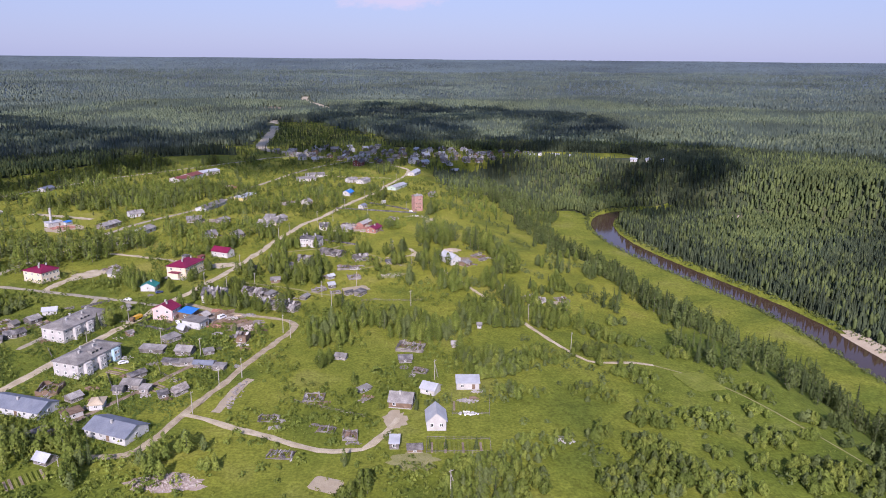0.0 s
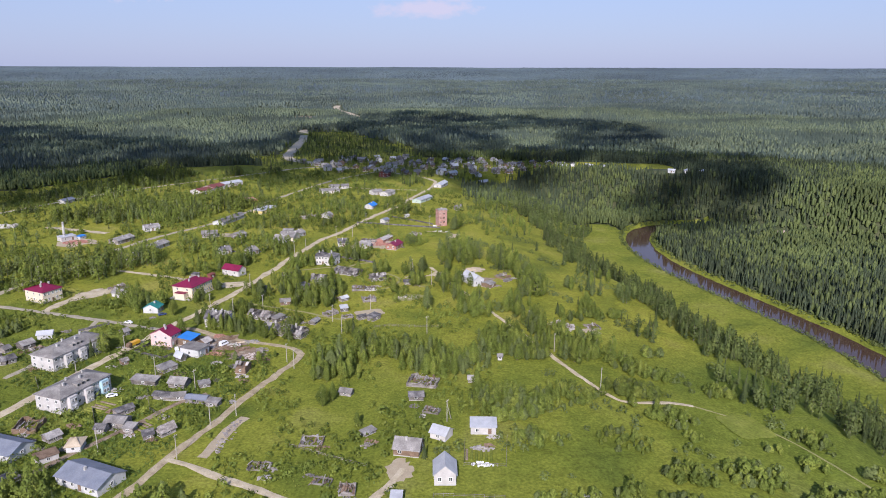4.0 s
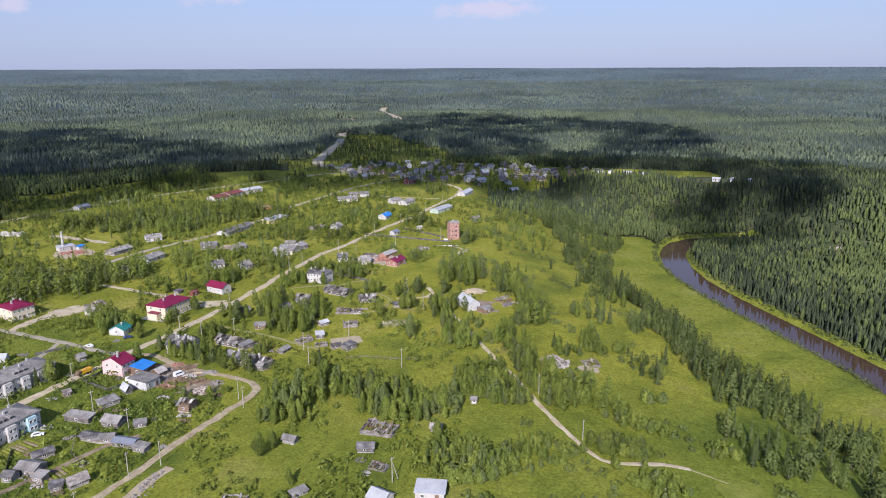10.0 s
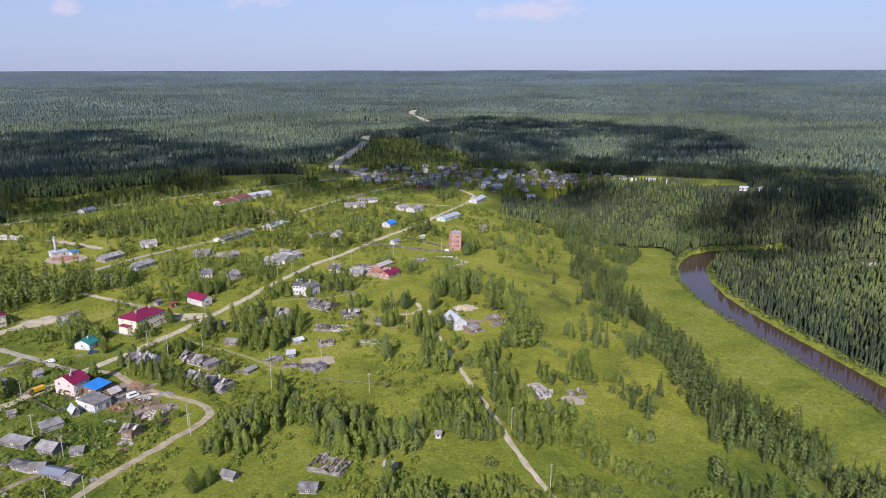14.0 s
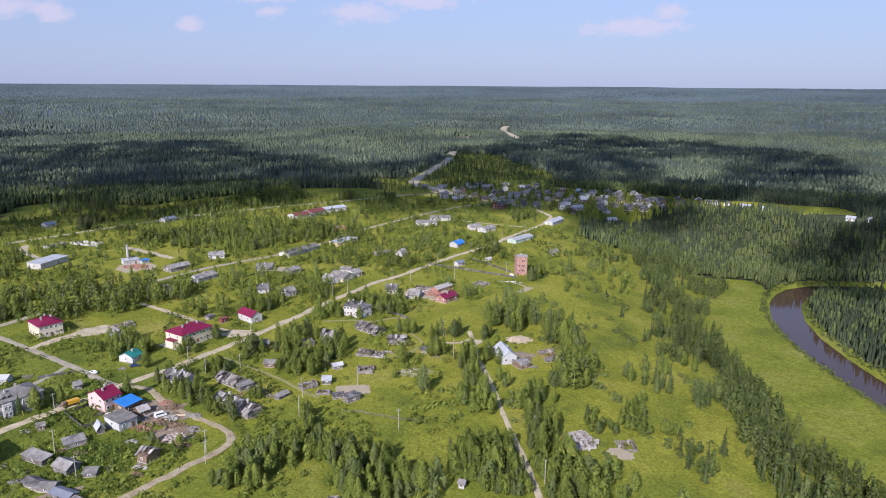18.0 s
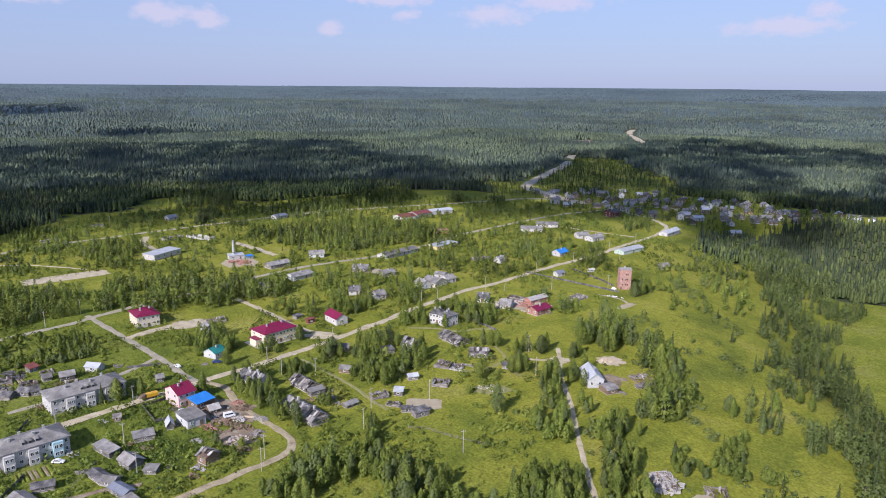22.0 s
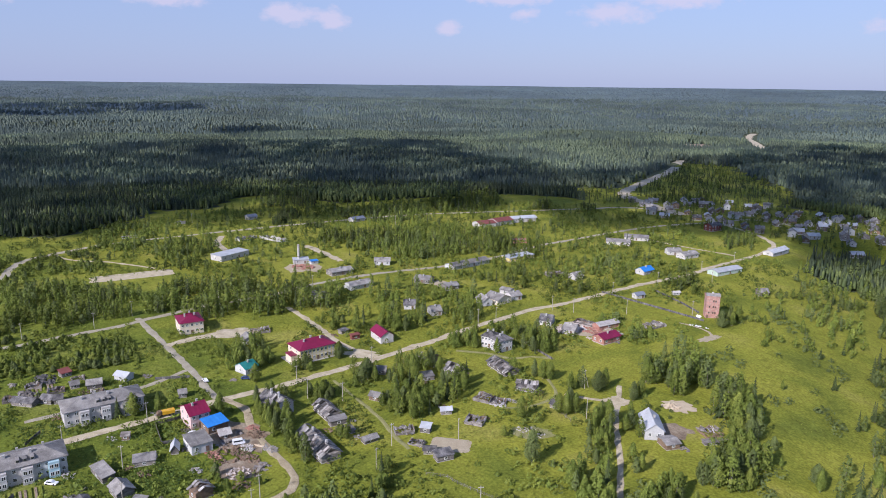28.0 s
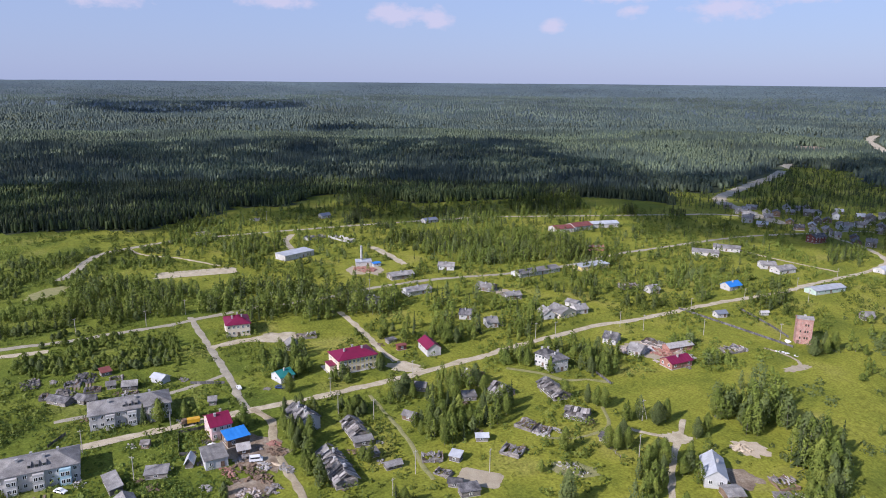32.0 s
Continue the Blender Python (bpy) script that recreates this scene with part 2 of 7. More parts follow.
M["tan"] = material("tan_dust", [(0.34, 0.28, 0.19), (0.40, 0.34, 0.24)], 0.3, 0.95, 0.12, 0.2)
M["sand"] = material("pale_sand", [(0.42, 0.34, 0.24), (0.50, 0.42, 0.31)], 0.3, 0.95, 0.1, 0.2)
M["spruce"] = leafy("spruce_needles", [(0.036, 0.052, 0.018), (0.058, 0.078, 0.025), (0.090, 0.110, 0.036)], 0.13, 0.35, 0.18)
M["birch"] = leafy("birch_leaves", [(0.076, 0.104, 0.019), (0.124, 0.158, 0.028), (0.190, 0.216, 0.040)], 0.16, 0.35, 0.16)
M["wild_spruce"] = leafy("forest_spruce_needles", [(0.028, 0.041, 0.023), (0.044, 0.060, 0.030), (0.072, 0.090, 0.038)], 0.06, 0.25, 0.15, gloss=0.22)
M["wild_leaves"] = leafy("forest_aspen_leaves", [(0.058, 0.080, 0.028), (0.082, 0.106, 0.034), (0.114, 0.138, 0.042)], 0.06, 0.25, 0.15, gloss=0.2)
# hill, far and rim foliage: bluish distance haze put into colour and gloss
M["hazed_far_spruce"] = leafy("hazed_far_needles", [(0.058, 0.082, 0.076), (0.072, 0.098, 0.086), (0.088, 0.114, 0.094)], 0.02, 0.12, 0.2, broad=0.003, gloss=0.32)
M["hazed_hill_spruce"] = leafy("hazed_hill_needles", [(0.050, 0.072, 0.056), (0.070, 0.094, 0.068), (0.090, 0.114, 0.076)], 0.03, 0.15, 0.2, broad=0.005, gloss=0.36)
M["hazed_hill_leaves"] = leafy("hazed_hill_aspen", [(0.074, 0.100, 0.060), (0.096, 0.124, 0.070), (0.118, 0.144, 0.078)], 0.03, 0.15, 0.2, broad=0.005, gloss=0.36)
M["hazed_far_leaves"] = leafy("hazed_far_aspen", [(0.072, 0.098, 0.080), (0.090, 0.116, 0.088), (0.110, 0.136, 0.098)], 0.02, 0.2, 0.2, broad=0.003, gloss=0.32)
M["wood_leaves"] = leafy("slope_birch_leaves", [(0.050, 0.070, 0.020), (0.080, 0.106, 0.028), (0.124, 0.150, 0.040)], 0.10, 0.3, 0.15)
M["hazed_rim_spruce"] = leafy("hazed_rim_needles", [(0.056, 0.080, 0.086), (0.070, 0.096, 0.098), (0.086, 0.112, 0.106)], 0.02, 0.12, 0.2, broad=0.002, gloss=0.35)
M["hazed_rim_leaves"] = leafy("hazed_rim_aspen", [(0.074, 0.100, 0.098), (0.090, 0.116, 0.106), (0.106, 0.132, 0.112)], 0.02, 0.12, 0.2, broad=0.002, gloss=0.35)
M["willow"] = leafy("willow_leaves", [(0.086, 0.112, 0.036), (0.128, 0.156, 0.050)], 0.14, 0.3, 0.18)
M["weeds"] = leafy("tall_weeds", [(0.130, 0.162, 0.022), (0.175, 0.200, 0.032), (0.22, 0.235, 0.05)], 0.1, 0.25, 0.2)
M["nettles"] = leafy("dark_nettles", [(0.055, 0.090, 0.020), (0.085, 0.125, 0.026), (0.130, 0.165, 0.038)], 0.2, 0.3, 0.2)
M["bark"] = material("birch_bark", [(0.10, 0.085, 0.065), (0.26, 0.245, 0.22)], 1.5, 0.9, 0.2)
M["bark_dark"] = material("spruce_bark", [(0.07, 0.05, 0.04), (0.13, 0.10, 0.08)], 2.0, 0.95, 0.2)
M["old_wood"] = material("weathered_grey_wood", [(0.10, 0.088, 0.08), (0.19, 0.17, 0.155), (0.29, 0.265, 0.245)], 0.5, 0.9, 0.3, 0.3, rand=0.35, stretch=(1, 1, 3))
M["brown_wood"] = material("brown_planks", [(0.13, 0.085, 0.055), (0.24, 0.17, 0.12)], 0.6, 0.9, 0.2, 0.3, rand=0.2, stretch=(1, 1, 3))
M["slate"] = material("grey_asbestos_sheets", [(0.14, 0.130, 0.122), (0.21, 0.198, 0.186), (0.30, 0.284, 0.266)], 0.3, 0.85, 0.2, 0.3, rand=0.25)
M["pale_roof"] = material("pale_metal_sheets", [(0.34, 0.35, 0.37), (0.46, 0.47, 0.49)], 0.3, 0.55, 0.08, 0.1, rand=0.1)
M["dark_roof"] = material("old_dark_shingles", [(0.05, 0.048, 0.05), (0.105, 0.10, 0.10), (0.19, 0.18, 0.175)], 0.45, 0.9, 0.3, 0.3, rand=0.25)
M["magenta"] = material("magenta_metal_sheets", [(0.150, 0.010, 0.040), (0.20, 0.014, 0.054)], 0.25, 0.5, 0.05, 0.05)
M["red"] = material("rusty_red_paint", [(0.15, 0.045, 0.04), (0.22, 0.075, 0.062)], 0.4, 0.7, 0.1)
M["blue"] = material("blue_metal_sheets", [(0.025, 0.17, 0.52), (0.04, 0.22, 0.60)], 0.3, 0.5, 0.05)
M["bluegrey"] = material("blue_grey_sheets", [(0.145, 0.162, 0.205), (0.205, 0.222, 0.262)], 0.3, 0.6, 0.1, 0.1)
M["teal"] = material("teal_sheets", [(0.02, 0.16, 0.145), (0.03, 0.21, 0.19)], 0.3, 0.6, 0.06)
M["pale_green"] = material("pale_green_paint", [(0.36, 0.46, 0.38), (0.46, 0.55, 0.47)], 0.4, 0.8, 0.08)
M["white"] = material("whitewash", [(0.40, 0.38, 0.36), (0.55, 0.53, 0.51)], 0.35, 0.85, 0.06, 0.1, rand=0.05)
M["cream"] = material("cream_plaster", [(0.58, 0.50, 0.38), (0.66, 0.58, 0.44)], 0.3, 0.85, 0.05, 0.1)
M["yellow"] = material("yellow_plaster", [(0.62, 0.50, 0.20), (0.70, 0.58, 0.26)], 0.3, 0.85, 0.05)
M["pink"] = material("pink_siding", [(0.60, 0.42, 0.40), (0.68, 0.50, 0.47)], 0.3, 0.8, 0.05)
M["grey_wall"] = material("grey_plaster", [(0.40, 0.40, 0.40), (0.55, 0.55, 0.54)], 0.3, 0.85, 0.1, 0.1, rand=0.06)
M["brick"] = material("red_brick", [(0.26, 0.12, 0.09), (0.34, 0.17, 0.13), (0.42, 0.24, 0.19)], 0.5, 0.9, 0.15, 0.2)
M["concrete"] = material("concrete", [(0.34, 0.33, 0.31), (0.46, 0.45, 0.42)], 0.3, 0.9, 0.1, 0.1)
M["glass"] = material("dark_window_glass", [(0.02, 0.025, 0.03), (0.04, 0.045, 0.05)], 0.3, 0.12, spec=0.6)
M["trim"] = material("white_trim", [(0.62, 0.62, 0.60), (0.72, 0.72, 0.70)], 0.5, 0.7)
M["pale_rubble"] = material("pale_rubble", [(0.34, 0.28, 0.24), (0.52, 0.46, 0.42)], 0.8, 0.9, 0.2, 0.2)
M["bleached"] = material("bleached_boards", [(0.26, 0.24, 0.225), (0.40, 0.375, 0.35)], 0.6, 0.9, 0.25, 0.3, rand=0.3)
M["blue_bay"] = material("pale_blue_panels", [(0.34, 0.50, 0.56), (0.42, 0.58, 0.63)], 0.4, 0.7, 0.05)
M["rubber"] = material("black_rubber", [(0.02, 0.02, 0.02), (0.035, 0.035, 0.035)], 2, 0.9)
M["car_white"] = material("white_car_paint", [(0.74, 0.74, 0.74), (0.78, 0.78, 0.78)], 0.5, 0.3, spec=0.5)
M["truck_yellow"] = material("yellow_truck_paint", [(0.62, 0.33, 0.02), (0.70, 0.40, 0.03)], 0.5, 0.4)
M["navy"] = material("dark_blue_paint", [(0.03, 0.05, 0.14), (0.04, 0.07, 0.18)], 0.5, 0.35)
M["cloud"] = material("cloud_white", [(0.85, 0.85, 0.85), (0.9, 0.9, 0.9)], 0.01, 1.0)
# some daylight comes through the cloud
_ct = M["cloud"].node_tree
_tb = _ct.nodes.new("ShaderNodeBsdfTransparent")
_tm = _ct.nodes.new("ShaderNodeMixShader")
_tm.inputs[0].default_value = 0.67
_ct.links.new(_ct.nodes["Principled BSDF"].outputs[0], _tm.inputs[1])
_ct.links.new(_tb.outputs[0], _tm.inputs[2])
_ct.links.new(_tm.outputs[0], _ct.nodes["Material Output"].inputs[0])
for c_ in CLOUDS:
    c_.data.materials.append(M["cloud"])

# ---------------------------------------------------------------- the land
RIVER_Y = [-400, -150, 50, 200, 300, 354, 383, 440, 483, 530, 580, 620, 660, 700, 740, 765]
RIVER_X = [300, 288, 277, 268, 262, 257, 253, 246, 235, 217, 197, 182, 171, 166, 168, 175]
RIVER = list(zip(RIVER_X, RIVER_Y)) + [(184, 783), (202, 799), (228, 808), (252, 811)]
WATER_Z = -42.0


def ramp(a, b, v):
    u = np.clip((v - a) / (b - a), 0, 1)
    return u * u * (3 - 2 * u)


def to_line(x, y, line):
    """The distance of points from a line of places."""
    best = np.full(np.shape(x), 1e9)
    for (ax, ay), (bx, by) in zip(line[:-1], line[1:]):
        dx, dy = bx - ax, by - ay
        u = np.clip(((x - ax) * dx + (y - ay) * dy) / (dx * dx + dy * dy), 0, 1)
        best = np.minimum(best, np.hypot(x - ax - u * dx, y - ay - u * dy))
    return best


_rng = np.random.default_rng(5)
_WAVES = [(_rng.uniform(0, 6.28), _rng.uniform(0, 6.28), 6.28 / _rng.uniform(300, 1100)) for _ in range(9)]


def hills(x, y):
    s = 0
    for a, p, k in _WAVES:
        s = s + np.sin((x * math.cos(a) + y * math.sin(a)) * k + p)
    return s / 3.0


def land(x, y):
    """The height of the land: a plateau, its slope to the river, the low far bank and the bluff behind it, then low
    hills and a far rise shaped to fit the camera's horizon.
    """
    x, y = np.asarray(x, float), np.asarray(y, float)
    x0 = np.interp(y, [100, 300, 450, 560, 700, 800], [30, 20, 30, 12, -10, -40])
    xt = np.interp(y, [100, 300, 331, 372, 409, 453, 495, 545, 610, 680, 765, 850], [160, 150, 143, 131, 120, 108, 99, 79, 55, 46, 20, 0])
    xf = np.interp(y, [100, 250, 323, 362, 401, 449, 498, 536, 595, 657, 707, 790], [232, 226, 215, 205, 192, 176, 165, 145, 128, 121, 118, 128])
    left = -10 * ramp(x0, xt, x) - 31 * ramp(xt - 10, xf, x)
    s = 0.658 * (x - 314) + 0.753 * (y - 765)
    right = -39.5 + 42 * ramp(5, 62, s)
    north = -39.5 + 40 * ramp(840, 915, y - 0.12 * np.maximum(x - 150, 0))
    z = np.maximum(np.maximum(left, right), north)
    d = to_line(x, y, RIVER)
    z = np.where(d < 30, np.minimum(z, -45.0 + (d / 12.5) ** 2 * 3.4), z)
    r = np.hypot(x, y)
    z = z + hills(x, y) * 5.0 * ramp(950, 1900, r) * (1 - 0.8 * ramp(2400, 4200, r)) + hills(x * 0.45, y * 0.45) * 9 * ramp(1500, 2600, r) * (1 - 0.88 * ramp(3000, 4600, r))
    # lifts the far ground to where the camera sees the horizon
    z = z + 103 * (np.clip((r - 2100) / 2800, 0, 1)) ** 1.45
    return z


def land1(x, y):
    return float(land(np.array([x]), np.array([y]))[0])


def fast_mesh(name, verts, faces, mats, face_mat=None, smooth=False):
    """A mesh from arrays: verts n x 3, faces m x 3 or m x 4."""
    me = bpy.data.meshes.new(name)
    verts, faces = np.asarray(verts, np.float32), np.asarray(faces, np.int32)
    k = faces.shape[1]
    me.vertices.add(len(verts))
    me.vertices.foreach_set("co", verts.ravel())
    me.loops.add(faces.size)
    me.loops.foreach_set("vertex_index", faces.ravel())
    me.polygons.add(len(faces))
    me.polygons.foreach_set("loop_start", np.arange(0, faces.size, k, dtype=np.int32))
    for m in mats:
        me.materials.append(m)
    if face_mat is not None:
        me.polygons.foreach_set("material_index", np.asarray(face_mat, np.int32))
    me.update(calc_edges=True)
    me.validate()
    me.polygons.foreach_set("use_smooth", np.full(len(me.polygons), smooth))
    return me


def grid_steps(lo, hi, fine, far):
    a = list(np.arange(lo, hi, fine)) + [hi]
    up, down, s = [], [], fine
    v = hi
    while v < far:
        s *= 1.13
        v += s
        up.append(v)
    s, v = fine, lo
    while v > -far:
        s *= 1.13
        v -= s
        down.append(v)
    return np.array(down[::-1] + a + up)


gx, gy = grid_steps(-480, 330, 5.0, 5200), grid_steps(120, 960, 5.0, 5200)
GX, GY = np.meshgrid(gx, gy)
GZ = land(GX, GY) + 0.05 * np.sin(GX * 0.21 + np.sin(GY * 0.13) * 2) * np.sin(GY * 0.17)
nx, ny = len(gx), len(gy)
idx = np.arange(nx * ny).reshape(ny, nx)
quads = np.stack([idx[:-1, :-1], idx[:-1, 1:], idx[1:, 1:], idx[1:, :-1]], -1).reshape(-1, 4)


def ground_material():
    """Meadow: lush and dry grass in patches of many sizes, with bare spots."""
    m = material("meadow_grass", [(0.128, 0.150, 0.021), (0.184, 0.200, 0.025), (0.232, 0.236, 0.031), (0.268, 0.254, 0.054)], 0.030, 0.95, 0.15, 0.0, detail=9.0, spec=0.1, dist=0.4)
    t = m.node_tree
    b = t.nodes["Principled BSDF"]
    src = b.inputs["Base Color"].links[0].from_socket
    pos = t.nodes.new("ShaderNodeNewGeometry")
    # mown and trodden streaks
    n2 = t.nodes.new("ShaderNodeTexNoise")
    n2.inputs["Scale"].default_value, n2.inputs["Detail"].default_value = 0.9, 6
    t.links.new(pos.outputs["Position"], n2.inputs["Vector"])
    mr = t.nodes.new("ShaderNodeMapRange")
    mr.inputs[1].default_value, mr.inputs[2].default_value = 0.35, 0.65
    mr.inputs[3].default_value, mr.inputs[4].default_value = 0.72, 1.2
    t.links.new(n2.outputs[0], mr.inputs[0])
    h = t.nodes.new("ShaderNodeHueSaturation")
    t.links.new(src, h.inputs["Color"])
    t.links.new(mr.outputs[0], h.inputs["Value"])
    # lusher, darker growth on the old garden ground west of the meadow
    xyz = t.nodes.new("ShaderNodeSeparateXYZ")
    t.links.new(pos.outputs["Position"], xyz.inputs[0])
    n3 = t.nodes.new("ShaderNodeTexNoise")
    n3.inputs["Scale"].default_value, n3.inputs["Detail"].default_value = 0.03, 5
    t.links.new(pos.outputs["Position"], n3.inputs["Vector"])
    mul = t.nodes.new("ShaderNodeMath")
    mul.operation = "MULTIPLY_ADD"
    mul.inputs[1].default_value = 150.0
    t.links.new(n3.outputs[0], mul.inputs[0])
    t.links.new(xyz.outputs[0], mul.inputs[2])
    zone = t.nodes.new("ShaderNodeMapRange")
    zone.inputs[1].default_value, zone.inputs[2].default_value = 5.0, -35.0
    zone.inputs[3].default_value, zone.inputs[4].default_value = 0.0, 0.8
    t.links.new(mul.outputs[0], zone.inputs[0])
    lush = t.nodes.new("ShaderNodeMix")
    lush.data_type, lush.blend_type = "RGBA", "MULTIPLY"
    t.links.new(h.outputs[0], lush.inputs["A"])
    # and on the foot of the meadow
    zy = t.nodes.new("ShaderNodeMapRange")
    zy.inputs[1].default_value, zy.inputs[2].default_value = 480.0, 395.0
    m2 = t.nodes.new("ShaderNodeMath")
    m2.operation = "MULTIPLY_ADD"
    m2.inputs[1].default_value = 150.0
    t.links.new(n3.outputs[0], m2.inputs[0])
    t.links.new(xyz.outputs[1], m2.inputs[2])
    t.links.new(m2.outputs[0], zy.inputs[0])
    zx = t.nodes.new("ShaderNodeMapRange")
    zx.inputs[1].default_value, zx.inputs[2].default_value = -120.0, -50.0
    zx.inputs[4].default_value = 0.6
    t.links.new(xyz.outputs[0], zx.inputs[0])
    # greener and darker still where the slope begins
    ze = t.nodes.new("ShaderNodeMapRange")
    ze.inputs[1].default_value, ze.inputs[2].default_value = 75.0, 135.0
    ze.inputs[4].default_value = 0.45
    t.links.new(xyz.outputs[0], ze.inputs[0])
    ma = t.nodes.new("ShaderNodeMath")
    ma.operation = "ADD"
    t.links.new(zx.outputs[0], ma.inputs[0])
    t.links.new(ze.outputs[0], ma.inputs[1])
    m3 = t.nodes.new("ShaderNodeMath")
    m3.operation = "MULTIPLY"
    t.links.new(zy.outputs[0], m3.inputs[0])
    t.links.new(ma.outputs[0], m3.inputs[1])
    m4 = t.nodes.new("ShaderNodeMath")
    m4.operation = "MAXIMUM"
    zn = t.nodes.new("ShaderNodeMapRange")
    zn.inputs[1].default_value, zn.inputs[2].default_value = 530.0, 450.0
    t.links.new(m2.outputs[0], zn.inputs[0])
    m5 = t.nodes.new("ShaderNodeMath")
    m5.operation = "MULTIPLY"
    t.links.new(zone.outputs[0], m5.inputs[0])
    t.links.new(zn.outputs[0], m5.inputs[1])
    t.links.new(m5.outputs[0], m4.inputs[0])
    t.links.new(m3.outputs[0], m4.inputs[1])
    # and on the low river meadow
    zr = t.nodes.new("ShaderNodeMapRange")
    zr.inputs[1].default_value, zr.inputs[2].default_value = -22.0, -37.0
    zr.inputs[4].default_value = 0.5
    t.links.new(xyz.outputs[2], zr.inputs[0])
    m6 = t.nodes.new("ShaderNodeMath")
    m6.operation = "MAXIMUM"
    t.links.new(m4.outputs[0], m6.inputs[0])
    t.links.new(zr.outputs[0], m6.inputs[1])
    t.links.new(m6.outputs[0], lush.inputs["Factor"])
    lush.inputs["B"].default_value = (0.58, 0.705, 0.77, 1)
    t.links.new(lush.outputs["Result"], b.inputs["Base Color"])
    bn = t.nodes.new("ShaderNodeTexNoise")
    bn.inputs["Scale"].default_value, bn.inputs["Detail"].default_value = 1.6, 5
    t.links.new(pos.outputs["Position"], bn.inputs["Vector"])
    bp = t.nodes.new("ShaderNodeBump")
    bp.inputs["Strength"].default_value, bp.inputs["Distance"].default_value = 0.5, 0.4
    t.links.new(bn.outputs[0], bp.inputs["Height"])
    t.links.new(bp.outputs[0], b.inputs["Normal"])
    return m


M["grass"] = ground_material()
# ground under the woods, made dark to deepen the gaps between trees
M["forest_floor"] = material("dark_forest_floor", [(0.030, 0.040, 0.018), (0.055, 0.068, 0.028), (0.080, 0.085, 0.040)], 0.08, 0.95, 0.25)
# far ground coloured as treetops, with bluish haze put into the colour
M["hazed_far_canopy"] = material("hazed_forest_canopy", [(0.058, 0.080, 0.084), (0.082, 0.108, 0.102), (0.106, 0.132, 0.112)], 0.012, 0.62, 0.45, spec=0.35, detail=8.0, broad=0.0016)
CLEARING = [(-800, -500), (-800, 250), (-620, 330), (-563, 436), (-527, 467), (-548, 550), (-580, 590), (-549, 632), (-588, 697), (-566, 745), (-473, 746), (-423, 844), (-364, 925), (-302, 951), (-253, 940), (-240, 1010), (-290, 1060),
            (-172, 1075), (-64, 1050), (32, 1030), (122, 1000), (245, 985), (262, 940), (118, 930), (30, 885), (-12, 840), (-8, 790), (20, 765), (60, 790), (150, 800), (160, 765), (152, 735), (152, 700), (158, 660), (182, 620), (197, 580), (217, 530), (235, 483), (246, 440), (253, 383), (257, 354), (262, 300), (268, 200), (277, 50), (300, -400)]
cx_, cy_ = (GX[:-1, :-1] + GX[1:, 1:]).ravel() / 2, (GY[:-1, :-1] + GY[1:, 1:]).ravel() / 2
wooded = np.ones(len(cx_), bool)
for (ax, ay), (bx, by) in zip(CLEARING, CLEARING[1:] + CLEARING[:1]):
    wooded ^= ((ay > cy_) != (by > cy_)) & (cx_ < (bx - ax) * (cy_ - ay) / (by - ay + 1e-12) + ax)
HILL_MEADOW = [(-340, 1020), (-262, 935), (-150, 1000), (-72, 1075), (-110, 1200), (-180, 1290), (-235, 1400), (-330, 1415), (-300, 1200), (-285, 1060)]
hill = np.zeros(len(cx_), bool)
for (ax, ay), (bx, by) in zip(HILL_MEADOW, HILL_MEADOW[1:] + HILL_MEADOW[:1]):
    hill ^= ((ay > cy_) != (by > cy_)) & (cx_ < (bx - ax) * (cy_ - ay) / (by - ay + 1e-12) + ax)
wooded &= ~hill
wooded &= to_line(cx_, cy_, RIVER) > 20
ground = new("ground", fast_mesh("ground", np.stack([GX, GY, GZ], -1).reshape(-1, 3), quads, [M["grass"], M["forest_floor"], M["hazed_far_canopy"]], wooded.astype(int) + (wooded & (np.hypot(cx_, cy_) > 2500)), smooth=True))
tagged(ground, "green summer meadow and rough grass around the village", "ground", kind="structure")


ROADS = []


def ribbon(name, line, width, mat, label, lift=0.10, wobble=0.2, closed=False, kind="structure", category="road", seed=1):
    """A track laid on the land along a line of places, with uneven edges."""
    ROADS.append((line, width))
    rng = np.random.default_rng(seed)
    pts = np.array(line, float)
    fine = [pts[0]]
    for i in range(len(pts) - 1):
        p0, p1, p2, p3 = pts[max(i - 1, 0)], pts[i], pts[i + 1], pts[min(i + 2, len(pts) - 1)]
        n = max(2, int(np.hypot(*(p2 - p1)) / 4.0))
        for k in range(1, n + 1):
            u = k / n
            fine.append(0.5 * (2 * p1 + (p2 - p0) * u + (2 * p0 - 5 * p1 + 4 * p2 - p3) * u * u + (3 * p1 - p0 - 3 * p2 + p3) * u ** 3))
    fine = np.array(fine)
    d = np.gradient(fine, axis=0)
    d /= np.hypot(d[:, 0], d[:, 1])[:, None] + 1e-9
    nrm = np.stack([-d[:, 1], d[:, 0]], 1)
    cols = 5
    V = []
    wob = 1 + wobble * rng.standard_normal((len(fine), 2))
    for j in range(cols):
        s = (j / (cols - 1) - 0.5) * width
        w = wob[:, 0] if j == 0 else wob[:, 1] if j == cols - 1 else 1.0
        q = fine + nrm * np.multiply(s, w).reshape(-1, 1) if np.ndim(w) else fine + nrm * s
        V.append(np.column_stack([q, land(q[:, 0], q[:, 1]) + lift + (0.05 if 0 < j < cols - 1 else -0.04)]))
    V = np.stack(V, 1)
    n = len(fine)
    ids = np.arange(n * cols).reshape(n, cols)
    f = np.stack([ids[:-1, 1:], ids[:-1, :-1], ids[1:, :-1], ids[1:, 1:]], -1).reshape(-1, 4)
